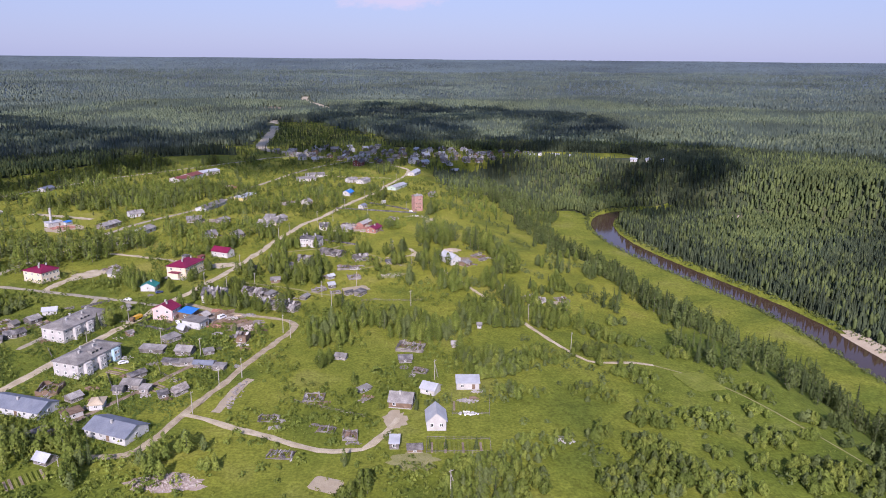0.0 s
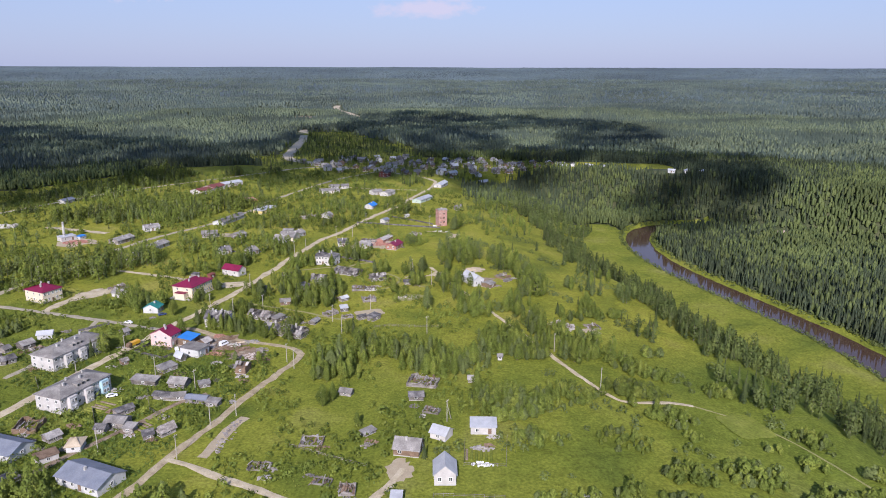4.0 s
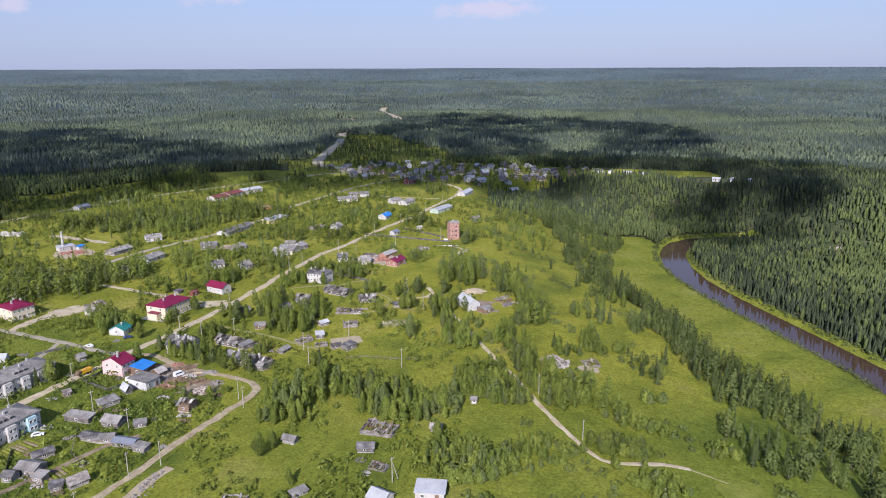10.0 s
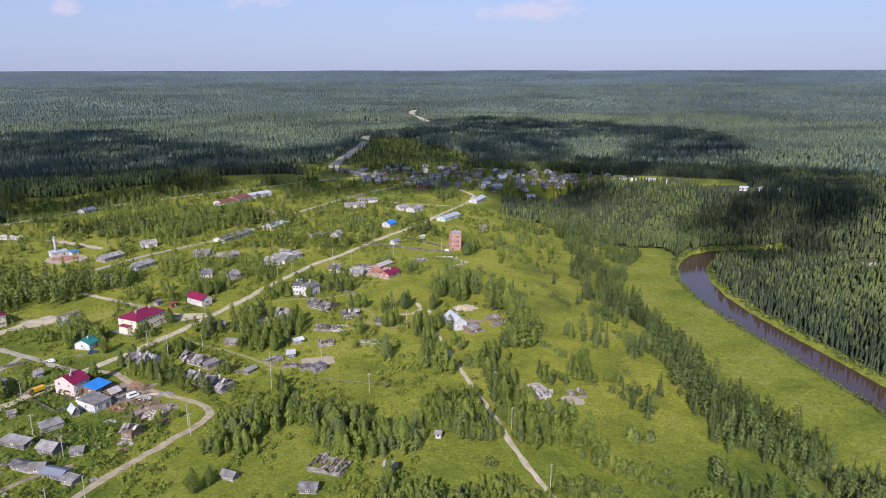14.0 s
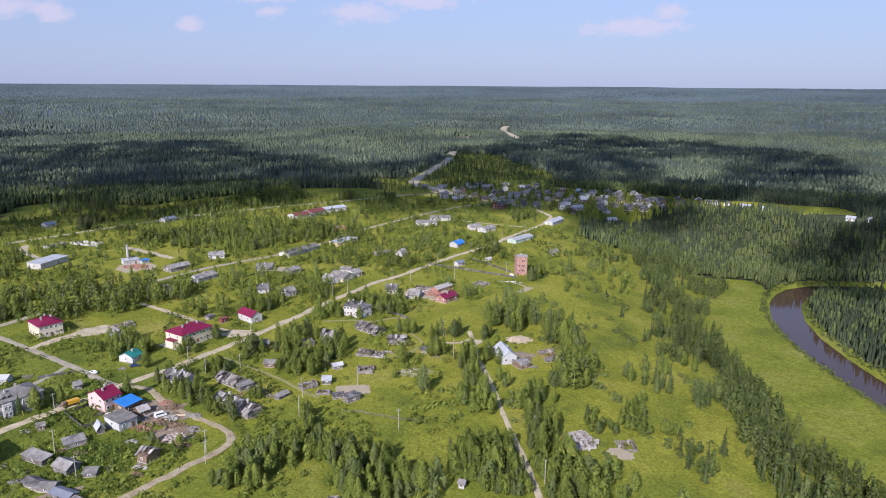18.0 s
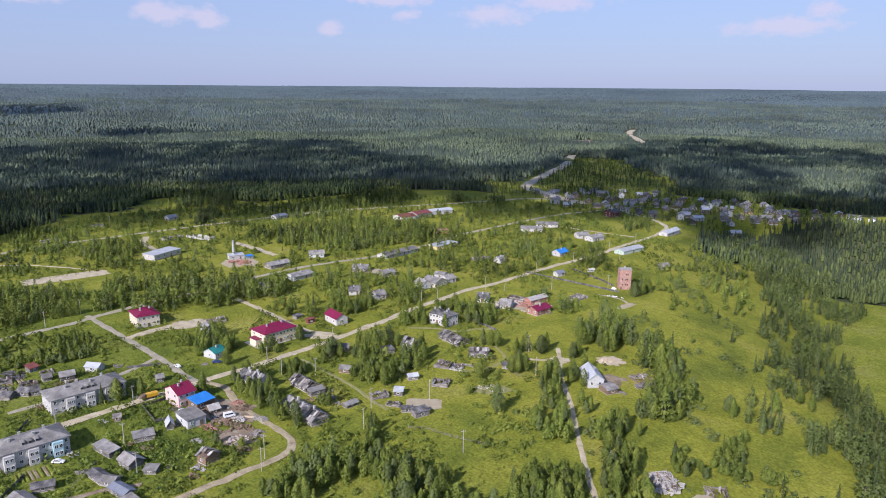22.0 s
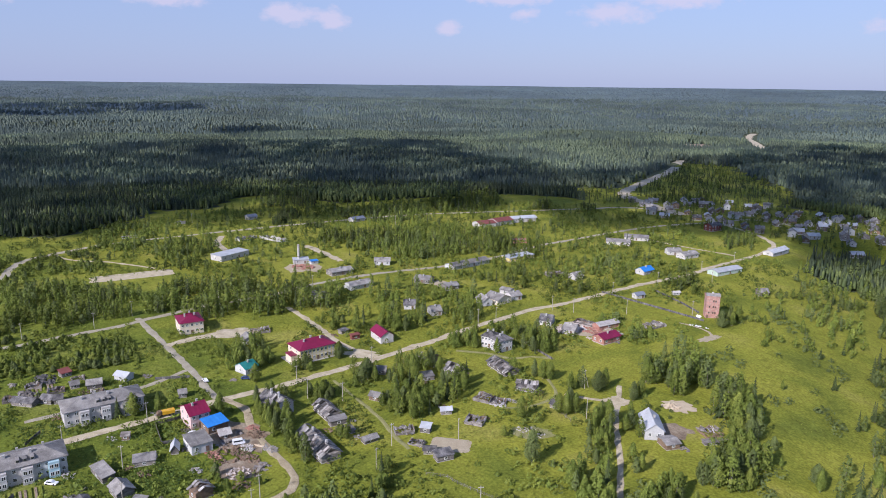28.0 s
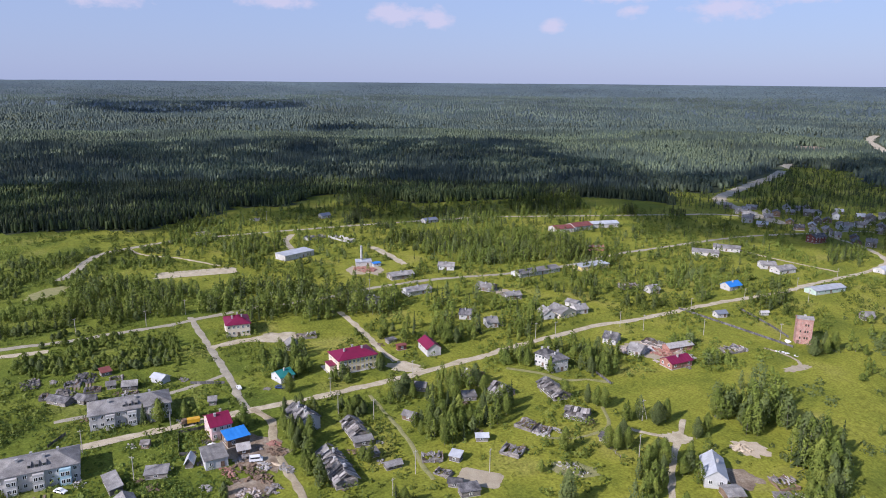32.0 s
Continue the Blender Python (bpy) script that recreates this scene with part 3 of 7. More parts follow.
    ob = new(name, fast_mesh(name, V.reshape(-1, 3), f, [mat], smooth=True))
    return tagged(ob, label, category, kind=kind)


def patch(name, cx, cy, rx, ry, turn, mat, label, lift=0.08, seed=1, square=False, category="ground"):
    """A flat patch of other ground with a ragged outline."""
    rng = np.random.default_rng(seed)
    n = 28
    ph = np.linspace(0, 2 * math.pi, n, endpoint=False)
    if square:
        k = 1 / np.maximum(np.abs(np.cos(ph)), np.abs(np.sin(ph))) * (1 + 0.02 * rng.standard_normal(n))
    else:
        k = 1 + 0.13 * rng.standard_normal(n)
    a = radians(turn)
    V, F = [], []
    for ring, s in enumerate((1.0, 0.66, 0.33)):
        u, v = np.cos(ph) * k * rx * s, np.sin(ph) * k * ry * s
        px, py = cx + u * math.cos(a) - v * math.sin(a), cy + u * math.sin(a) + v * math.cos(a)
        V.append(np.column_stack([px, py, land(px, py) + lift - (0.05 if ring == 0 else 0)]))
    V = np.concatenate(V + [np.array([[cx, cy, land1(cx, cy) + lift]])])
    for ring in range(2):
        for i in range(n):
            j = (i + 1) % n
            F.append((ring * n + i, ring * n + j, (ring + 1) * n + j, (ring + 1) * n + i))
    for i in range(0, n, 2):
        F.append((2 * n + i, 2 * n + (i + 1) % n, 2 * n + (i + 2) % n, 3 * n))
    ob = new(name, fast_mesh(name, V, F, [mat], smooth=True))
    return tagged(ob, label, category, kind="structure")


# the river
def water_material():
    m = bpy.data.materials.new("brown_river_water")
    m.use_nodes = True
    t = m.node_tree
    b = t.nodes["Principled BSDF"]
    b.inputs["Base Color"].default_value = (0.062, 0.037, 0.026, 1)
    b.inputs["Roughness"].default_value = 0.06
    b.inputs["IOR"].default_value = 1.33
    n = t.nodes.new("ShaderNodeTexNoise")
    n.inputs["Scale"].default_value, n.inputs["Detail"].default_value = 0.5, 4
    g = t.nodes.new("ShaderNodeNewGeometry")
    t.links.new(g.outputs["Position"], n.inputs["Vector"])
    bp = t.nodes.new("ShaderNodeBump")
    bp.inputs["Strength"].default_value, bp.inputs["Distance"].default_value = 0.12, 0.05
    t.links.new(n.outputs[0], bp.inputs["Height"])
    t.links.new(bp.outputs[0], b.inputs["Normal"])
    return m


M["water"] = water_material()
_rl = np.array(RIVER, float)
_d = np.gradient(_rl, axis=0)
_d /= np.hypot(_d[:, 0], _d[:, 1])[:, None]
_n = np.stack([-_d[:, 1], _d[:, 0]], 1) * 15
_V = np.concatenate([np.column_stack([_rl + _n, np.full(len(_rl), WATER_Z)]), np.column_stack([_rl - _n, np.full(len(_rl), WATER_Z)])])
_k = len(_rl)
river = new("water", fast_mesh("water", _V, [(i, _k + i, _k + i + 1, i + 1) for i in range(_k - 1)][::1], [M["water"]]))
tagged(river, "dark brown river winding between grassy banks", "river", kind="structure")
patch("sandbar", 264, 410, 6.0, 27, 8, M["sand"], "pale sandbar along the river bank", lift=0.75, seed=4, category="sandbar")

# roads and tracks
ribbon("road_main", [(-180, 240), (-170, 280), (-164, 303), (-158, 325), (-152, 347), (-149, 362), (-141, 388), (-134, 416), (-129, 442), (-124, 474), (-120, 504), (-111, 551), (-103, 572), (-94, 604), (-82, 648), (-67, 690), (-58, 733), (-44, 790), (-41, 825), (-46, 848), (-70, 878), (-99, 900)], 4.5, M["sand_road"], "pale sandy village main road", seed=2)
ribbon("road_cross", [(-151, 360), (-172, 367), (-193, 373), (-225, 382), (-259, 391), (-276, 396)], 3.3, M["grey_road"], "grey gravel side street", lift=0.14, seed=3)
ribbon("road_back", [(-300, 285), (-285, 326), (-276, 362), (-271, 383), (-270, 400), (-266, 430), (-255, 470), (-252, 505), (-240, 550), (-215, 600), (-200, 650), (-196, 700), (-185, 745), (-170, 801), (-152, 851), (-118, 905), (-81, 950), (-26, 925)], 4.3, M["grey_road"], "grey gravel back street running to the far houses", lift=0.12, seed=4)
ribbon("lane_gardens", [(-192, 300), (-187, 322), (-187, 344), (-187, 358), (-189, 371)], 3.0, M["grey_road"], "narrow garden lane", lift=0.09, seed=5)
ribbon("driveway", [(-224, 382), (-223, 396), (-218, 412), (-205, 425)], 5.0, M["sand_road"], "sandy driveway", lift=0.17, seed=6)
ribbon("road_curve", [(-150, 362), (-135, 362), (-122, 355), (-105, 348), (-84, 342), (-75, 337), (-73, 328), (-78, 310), (-84, 290), (-89, 267), (-96, 243), (-100, 223), (-106, 213), (-118, 212)], 3.3, M["earth_road"], "sandy track with a sharp bend", lift=0.16, seed=7)
ribbon("road_farm", [(-96, 241), (-88, 238), (-78, 233), (-60, 225), (-42, 217), (-27, 218), (-20, 229), (-16, 240)], 2.9, M["sand_road"], "sandy farm track", lift=0.2, seed=8)
ribbon("lane_sheds", [(-175, 212), (-155, 222), (-137, 230), (-129, 246), (-118, 264), (-110, 281), (-101, 291)], 2.6, M["mud"], "rutted earth lane between sheds", lift=0.09, seed=9)
ribbon("path_bank", [(160, 218), (146, 245), (131, 276), (117, 293), (96, 304)], 1.0, M["trodden"], "overgrown wheel track on the slope to the river", lift=0.11, seed=45)
ribbon("path_river", [(97, 303.6), (88, 304), (78, 301), (66, 300), (56, 314), (46, 332), (34, 358), (24, 378), (13, 402), (3, 424), (-6, 441), (-13, 456), (-17, 467), (-21, 477), (-23, 482)], 2.3, M["sand_road"], "two-wheel sandy path down to the river", lift=0.12, seed=10)
ribbon("path_stub", [(-17, 465), (-27, 461), (-38, 458)], 2.2, M["sand_road"], "short sandy path", lift=0.15, seed=11)
patch("path_fork", -17, 466, 5, 5, 0, M["sand_road"], "bare sandy fork of paths", lift=0.19, seed=12)
ribbon("path_link", [(-145, 794), (-105, 783), (-57, 777)], 3.0, M["sand_road"], "sandy field path", seed=12)
ribbon("road_hill", [(-150, 925), (-215, 975), (-262, 1030), (-290, 1204), (-312, 1330), (-339, 1444)], 15, M["sand_road"], "wide sandy road climbing the wooded hill", seed=13, lift=0.5)
ribbon("road_far", [(-285, 1765), (-312, 1840), (-345, 1925), (-382, 2025), (-412, 2150), (-424, 2240)], 17, M["sand_road"], "far sandy road through the woods", seed=14, lift=1.0)
ribbon("track_chimney", [(-343, 581), (-310, 572), (-283, 564)], 6, M["sand_road"], "sandy track", seed=15)
ribbon("track_yard", [(-405, 366), (-427, 386), (-452, 402), (-464, 421), (-468, 447), (-470, 480)], 6, M["grey_road"], "grey gravel track", seed=16)
ribbon("track_field", [(-463, 436), (-439, 436), (-411, 451), (-369, 463)], 2.6, M["sand_road"], "field track", seed=17)
ribbon("track_shed", [(-425, 560), (-406, 541), (-364, 524)], 5, M["sand_road"], "sandy track to a shed", seed=18)
ribbon("road_west", [(-470, 480), (-440, 570), (-420, 625), (-404, 664), (-384, 710), (-363, 751), (-300, 830), (-215, 930), (-150, 930)], 5.5, M["grey_road"], "grey road along the edge of the woods", seed=19, lift=0.13)
ribbon("footpath_meadow", [(-127, 405), (-112, 400), (-96.5, 394.8), (-84, 390), (-72.7, 384), (-60, 379)], 1.7, M["trodden"], "faint trodden footpath through tall grass", lift=0.09, seed=41)
ribbon("footpath_houses", [(-62, 492), (-72.7, 487), (-78, 479), (-91, 477), (-106, 470)], 2.4, M["trodden"], "dry worn track past the white houses", lift=0.09, seed=42)
ribbon("footpath_ruins", [(-52, 468), (-44, 460), (-40, 452), (-44, 438), (-52, 430)], 1.6, M["trodden"], "faint curved track round the ruined house", lift=0.09, seed=43)
ribbon("footpath_tower", [(-33, 586), (-24, 585), (-15, 581), (-11, 573), (-14, 562)], 1.6, M["tan"], "bare curved footpath near the tower", lift=0.1, seed=44)
patch("gravel_pad", -363, 442, 8.5, 27, -24, M["sand_road"], "long pale sandy pad in the grass", seed=20, square=True)
patch("school_yard", -140, 437, 8, 6, 20, M["sand_road"], "bare sandy yard", seed=21)
patch("muddy_ground", -97, 331, 9, 7, 30, M["mud"], "rough bare soil with scrap beside the track", seed=36, lift=0.11)
patch("house_yard", -120, 345, 17, 10, 10, M["mud"], "trampled muddy yard", seed=22, lift=0.12)
patch("farm_yard", -17, 239, 4.5, 7, 0, M["tan"], "bare trodden farmyard", seed=23, lift=0.11)
patch("tilled_plot", -9, 211, 8, 6, 5, M["trodden"], "bare trodden ground before the farm", seed=24, lift=0.09)
patch("left_yard", -214, 415, 14, 7, 60, M["sand_road"], "sandy yard", seed=25, lift=0.11)
patch("barn_yard", 12, 455, 7, 6, 0, M["mud"], "bare yard by the barn", seed=26, lift=0.10)
patch("sand_clearing", 5, 478, 7, 6, 0, M["sand"], "pale bare sandy clearing among trees", seed=27, lift=0.1)
patch("bare_tower_ground", -11, 571, 3, 8, -20, M["tan"], "worn bare ground near the tower", seed=28, lift=0.09)
patch("debris_ground", -31, 419, 9, 5, 30, M["trodden"], "worn dry grass with old board debris", seed=40, lift=0.09)
patch("brick_spoil", -291, 533, 15, 12, 0, M["tan"], "heap ground of broken brick", seed=29, lift=0.12)
patch("slab_plot", -50, 391, 5.0, 7.5, -63, M["tan"], "flat tan bare plot", seed=30, square=True, lift=0.15)

patch("potato_plot", 113.5, 290, 8.5, 9, 20, M["weeds"], "square plot of green potato plants", seed=46, square=True, lift=0.3)
patch("ruin_yard", -70, 541, 16, 11, 15, M["tan"], "pale dusty yard of the ruined sheds", seed=48, lift=0.09)
patch("rubble_ground", -86, 197, 11.5, 5.2, 0, M["pale_soil"], "pale pinkish bare soil under the rubble", seed=60, lift=0.1)
patch("sand_plot", -36, 197, 5.0, 3.8, -20, M["tan"], "small square of bare tan sand", seed=49, square=True, lift=0.12)
ribbon("bare_strip", [(-79, 272), (-82, 262), (-85, 243)], 4.0, M["tan"], "strip of dry bare earth beside the track", lift=0.09, seed=50, wobble=0.2)
ribbon("track_school", [(-227, 463), (-203, 456), (-180, 448), (-161, 441), (-148, 438)], 3.4, M["sand_road"], "sandy track running behind the school", lift=0.1, seed=51)
ribbon("pale_strip", [(-282, 303), (-278, 312), (-274, 322)], 5.0, M["sand_road"], "short pale gravel strip beside the back street", lift=0.09, seed=52)
patch("dry_field", -380, 352, 8, 15, 30, M["trodden"], "dry brownish patch of the old field", lift=0.09, seed=53)
patch("road_verge", -188, 563, 12, 6, 0, M["tan"], "bare tan earth beside the back street", lift=0.09, seed=54)
patch("earth_plot", 67, 380, 5, 4, 20, M["tan"], "bare tan earth beside the burnt house", seed=47)
patch("bare_bluff", 264, 806, 9, 5, -40, M["mud"], "bare reddish soil on the river bluff", lift=0.5, seed=31)
patch("bare_bluff", 322, 768, 10, 5, -40, M["pale_soil"], "bare pale soil on the river bluff", lift=0.5, seed=32)
patch("bare_bluff", 352, 722, 11, 5, -40, M["pale_soil"], "bare pale soil on the river bluff", lift=0.5, seed=33)
patch("hill_cut", -415, 1745, 34, 24, 60, M["mud"], "bare brown cutting on the wooded hill", lift=1.5, seed=34)
# flat bare-soil patch standing in for a far cliff
patch("far_cliff_patch", 254, 2255, 55, 30, -40, M["pale_soil"], "far pale pinkish cliff patch in the woods", lift=2.0, seed=35)

# ---------------------------------------------------------------- plants
def inside(x, y, poly):
    """Which points lie in a polygon."""
    x, y = np.asarray(x), np.asarray(y)
    res = np.zeros(x.shape, bool)
    n = len(poly)
    for i in range(n):
        (ax, ay), (bx, by) = poly[i], poly[(i + 1) % n]
        c = ((ay > y) != (by > y)) & (x < (bx - ax) * (y - ay) / (by - ay + 1e-12) + ax)
        res ^= c
    return res


def scatter(poly, spacing, rng):
    """Loose, uneven places in a polygon."""
    p = np.array(poly, float)
    lo, hi = p.min(0), p.max(0)
    nx_, ny_ = int((hi[0] - lo[0]) / spacing) + 1, int((hi[1] - lo[1]) / spacing) + 1
    a, b = np.meshgrid(np.arange(nx_), np.arange(ny_))
    q = np.stack([a.ravel(), b.ravel()], 1) * spacing + lo + rng.uniform(-0.55, 0.55, (nx_ * ny_, 2)) * spacing
    return q[inside(q[:, 0], q[:, 1], poly)]


def leaf_clumps(centre, rad, k, size, rng, drop=0.0, lobes=3, peak=0.38):
    """k small tilted leaf clumps for each of n crowns: soft upright ovals with bulges and ragged tops. centre n x 3, rad n x 2 (across, up)."""
    n = len(centre)
    u = rng.beta(1.25, 1.35, (n, k))
    az = rng.uniform(0, 6.283, (n, k))
    ph = rng.uniform(0, 6.283, (n, 4))
    prof = np.where(u < peak, np.sin(np.clip(u / peak, 0, 1) * 1.571) ** 0.6, np.clip((1 - u) / (1 - peak), 0, 1) ** 0.62)
    bulge = 1 + 0.17 * np.sin(lobes * az + ph[:, :1] + 4 * u) + 0.15 * np.sin(2 * az - 9 * u + ph[:, 1:2]) + 0.10 * np.sin(15 * u + az + ph[:, 2:3])
    r = prof * bulge * rng.uniform(0.55, 1.08, (n, k)) + 0.04
    out = np.stack([np.cos(az), np.sin(az), 0.15 + 1.1 * (u - 0.35)], -1)
    p = np.stack([np.cos(az) * r * rad[:, :1], np.sin(az) * r * rad[:, :1], (2 * u - 1) * rad[:, 1:2] * (1 + 0.07 * np.sin(3 * az + ph[:, 3:4]))], -1)
    nrm = out + 0.30 * rng.standard_normal((n, k, 3)) + np.array([0, 0, 0.25])
    nrm /= np.linalg.norm(nrm, axis=2, keepdims=True)
    t = np.cross(nrm, rng.standard_normal((n, k, 3)))
    t /= np.linalg.norm(t, axis=2, keepdims=True) + 1e-9
    b = np.cross(nrm, t)
    s = (size * rng.uniform(0.5, 1.4, (n, k, 1))) * (rad[:, 0].reshape(n, 1, 1) / 2.2) ** 0.5
    o = centre[:, None, :] + p
    v = np.stack([o - t * s * 1.1 - b * s * 0.7, o + t * s - b * s * 0.75, o + t * s * 0.2 + b * s * 1.2], 2)
    v = v.reshape(-1, 3)
    return v, np.arange(len(v)).reshape(-1, 3)


def trunks(base, height, r0, rng, lean=0.04):
    """Tapered trunks, four-sided; base n x 3."""
    n = len(base)
    a = np.arange(4) * math.pi / 2 + 0.4
    ring = np.stack([np.cos(a), np.sin(a), np.zeros(4)], 1)
    tilt = rng.standard_normal((n, 2)) * lean
    low = base[:, None, :] + ring[None] * r0[:, None, None] - np.array([0, 0, 0.3])
    top = base[:, None, :] + ring[None] * (r0 * 0.3)[:, None, None]
    top[..., 2] += height[:, None]
    top[..., :2] += (tilt * height[:, None])[:, None, :]
    v = np.concatenate([low, top], 1).reshape(-1, 3)
    q = np.array([(0, 1, 5, 4), (1, 2, 6, 5), (2, 3, 7, 6), (3, 0, 4, 7)])
    f = (q[None] + (np.arange(n) * 8)[:, None, None]).reshape(-1, 4)
    return v, f


def whorls(base, height, rad, levels, arms, rng, start=0.12):
    """Spruce boughs: drooping blades in rings that shorten to the tip. base n x 3."""
    n = len(base)
    lv = np.linspace(start, 0.97, levels)
    u = lv[None, :, None] + rng.uniform(-0.02, 0.02, (n, levels, arms))
    ang = rng.uniform(0, 6.283, (n, levels, 1)) + np.arange(arms) * 6.283 / arms + rng.uniform(-0.3, 0.3, (n, levels, arms))
    reach = rad[:, None, None] * (1.04 - u) ** 0.85 * rng.uniform(0.7, 1.15, (n, levels, arms))
    z = u * height[:, None, None]
    ca, sa = np.cos(ang), np.sin(ang)
    half = reach * 3.1 / arms * 0.62
    def at(r_, side, dz):
        return np.stack([base[:, None, None, 0] + ca * r_ - sa * side, base[:, None, None, 1] + sa * r_ + ca * side, base[:, None, None, 2] + z + dz], -1)
    lift = height[:, None, None] * 0.085
    v = np.stack([at(reach * 0.03, half * 0.15, lift), at(reach * 0.62, -half, -reach * 0.10), at(reach, 0, -reach * 0.34), at(reach * 0.62, half, -reach * 0.10)], 3).reshape(-1, 3)
    return v, np.arange(len(v)).reshape(-1, 4)


def cones(base, height, rad, sides, tiers, rng):
    """Far conifers: stacked ragged cones."""
    n = len(base)
    V = []
    for k in range(tiers):
        lo, hi = k / tiers * 0.80 + 0.04, min(1.0, k / tiers * 0.80 + 0.62) if k < tiers - 1 else 1.0
        r = rad * (1.05 - 0.80 * k / tiers)
        a = np.arange(sides) * 6.283 / sides + rng.uniform(0, 6.283, (n, 1))
        rr = r[:, None] * rng.uniform(0.6, 1.25, (n, sides))
        ring = np.stack([base[:, :1] + np.cos(a) * rr, base[:, 1:2] + np.sin(a) * rr, base[:, 2:3] + height[:, None] * (lo + rng.uniform(-0.07, 0.07, (n, sides)))], -1)
        tip = np.stack([base[:, 0], base[:, 1], base[:, 2] + height * hi], -1)[:, None, :]
        V.append(np.concatenate([ring, tip], 1))
    V = np.stack(V, 1)
    per = sides + 1
    f = np.array([(i, (i + 1) % sides, sides) for i in range(sides)])
    F = (f[None] + (np.arange(n * tiers) * per)[:, None, None]).reshape(-1, 3)
    return V.reshape(-1, 3), F


def domes(base, height, rad, rng, s=5):
    """Far leafy crowns: ragged lumps of two rings and a tip."""
    n = len(base)
    a = np.arange(s) * 6.283 / s + rng.uniform(0, 6.283, (n, 1))
    rows = []
    for zf, rf in ((0.22, 0.95), (0.72, 0.85)):
        rr = rad[:, None] * rf * rng.uniform(0.7, 1.25, (n, s))
        rows.append(np.stack([base[:, :1] + np.cos(a) * rr, base[:, 1:2] + np.sin(a) * rr, base[:, 2:3] + height[:, None] * (zf + rng.uniform(-0.09, 0.09, (n, s)))], -1))
    tip = np.stack([base[:, 0] + rng.uniform(-0.3, 0.3, n) * rad, base[:, 1], base[:, 2] + height], -1)[:, None, :]
    V = np.concatenate(rows + [tip], 1)
    f = []
    for i in range(s):
        j = (i + 1) % s
        f += [(i, j, s + j), (i, s + j, s + i), (s + i, s + j, 2 * s)]
    F = (np.array(f)[None] + (np.arange(n) * (2 * s + 1))[:, None, None]).reshape(-1, 3)
    return V.reshape(-1, 3), F


def joined(name, pieces, mats, label, category):
    """One object of kind stuff out of (verts, faces, material index) pieces; quads are split where the first piece is of triangles."""
    V, Fs, I, off = [], [], [], 0
    for v, f, i in pieces:
        V.append(v)
        f = np.asarray(f)
        if f.shape[1] == 4 and pieces[0][1].shape[1] == 3:
            f = np.concatenate([f[:, :3], f[:, [0, 2, 3]]])
        Fs.append(f + off)
        I.append(np.full(len(f), i))
        off += len(v)
    ob = new(name, fast_mesh(name, np.concatenate(V), np.concatenate(Fs), mats, np.concatenate(I)))
    return tagged(ob, label, category, kind="stuff")


def on_land(q, sink=0.0):
    return np.column_stack([q, land(q[:, 0], q[:, 1]) - sink])


SLOPE = [(12, 800), (42, 765), (58, 690), (62, 620), (66, 548), (68, 500), (70, 455), (78, 412), (90, 382), (106, 350), (120, 312), (136, 282), (154, 240), (224, 240), (218, 300), (210, 345), (202, 385), (190, 414), (176, 436), (156, 460), (138, 484), (128, 510), (130, 545), (118, 600), (112, 650), (108, 700), (128, 770), (100, 850), (20, 880)]
HILL_CUT = [(-350, 1440), (-275, 1020), (-215, 960), (-130, 1010), (-235, 1120), (-275, 1200), (-318, 1440)]

rng = np.random.default_rng(11)
EYE = np.array([50.0, 120.0])


def woods_places(r0, r1, spacing):
    n = int((r1 * 2.1 / spacing) * (r1 - r0) / spacing * 1.05)
    ang = rng.uniform(radians(90 - 40), radians(90 + 82), n)
    rad = np.sqrt(rng.uniform(r0 * r0, r1 * r1, n))
    keep = rng.uniform(0, 1, n) < (rad * 0 + (r1 * r1 - r0 * r0) * 0.5 * radians(122) / spacing ** 2 / n)
    q = EYE + np.stack([np.cos(ang), np.sin(ang)], 1) * rad[:, None]
    q = q[keep]
    ok = ~inside(q[:, 0], q[:, 1], CLEARING) & (to_line(q[:, 0], q[:, 1], RIVER) > 17.5)
    ok &= ~inside(q[:, 0], q[:, 1], HILL_CUT) & ~inside(q[:, 0], q[:, 1], HILL_MEADOW)
    ok &= to_line(q[:, 0], q[:, 1], [(-285, 1765), (-312, 1840), (-345, 1925), (-382, 2025), (-412, 2150), (-424, 2240)]) > 16
    for bx, by, br in ((264, 806, 6), (322, 768, 7), (352, 722, 7), (261, 796, 5), (318, 757, 6), (347, 711, 6), (-415, 1745, 34), (254, 2255, 50), (128, 975, 30), (155, 962, 22), (250, 909, 16), (276, 903, 12), (205, 940, 26), (235, 925, 20)):
        ok &= np.hypot(q[:, 0] - bx, q[:, 1] - by) > br
    return q[ok]


def mixed_wood(name, q, leafy_share, hmin, hmax, scale, tiers, label, kinds=("wild_spruce", "wild_leaves")):
    """A far wood of spruces and leafy trees."""
    n = len(q)
    field = np.sin(q[:, 0] * 0.021 + 2 * np.sin(q[:, 1] * 0.013)) + np.sin(q[:, 1] * 0.017 + 1.3) + rng.standard_normal(n) * 0.8
    leaf = field > np.quantile(field, 1 - leafy_share)
    base = on_land(q, 0.3)
    # trees shrunk on the far rise so they look distant from the camera
    view_shrink = np.clip((131 - base[:, 2]) / 131, 0.3, 1.0)
    h = rng.uniform(hmin, hmax, n) * (0.75 + 0.4 * rng.random(n)) * view_shrink
    w = view_shrink ** 0.6 * scale
    v1, f1 = cones(base[~leaf], h[~leaf], rng.uniform(1.4, 2.4, (~leaf).sum()) * w[~leaf], 5, tiers, rng)
    v2, f2 = domes(base[leaf], h[leaf] * 0.88, rng.uniform(1.5, 2.6, leaf.sum()) * w[leaf], rng)
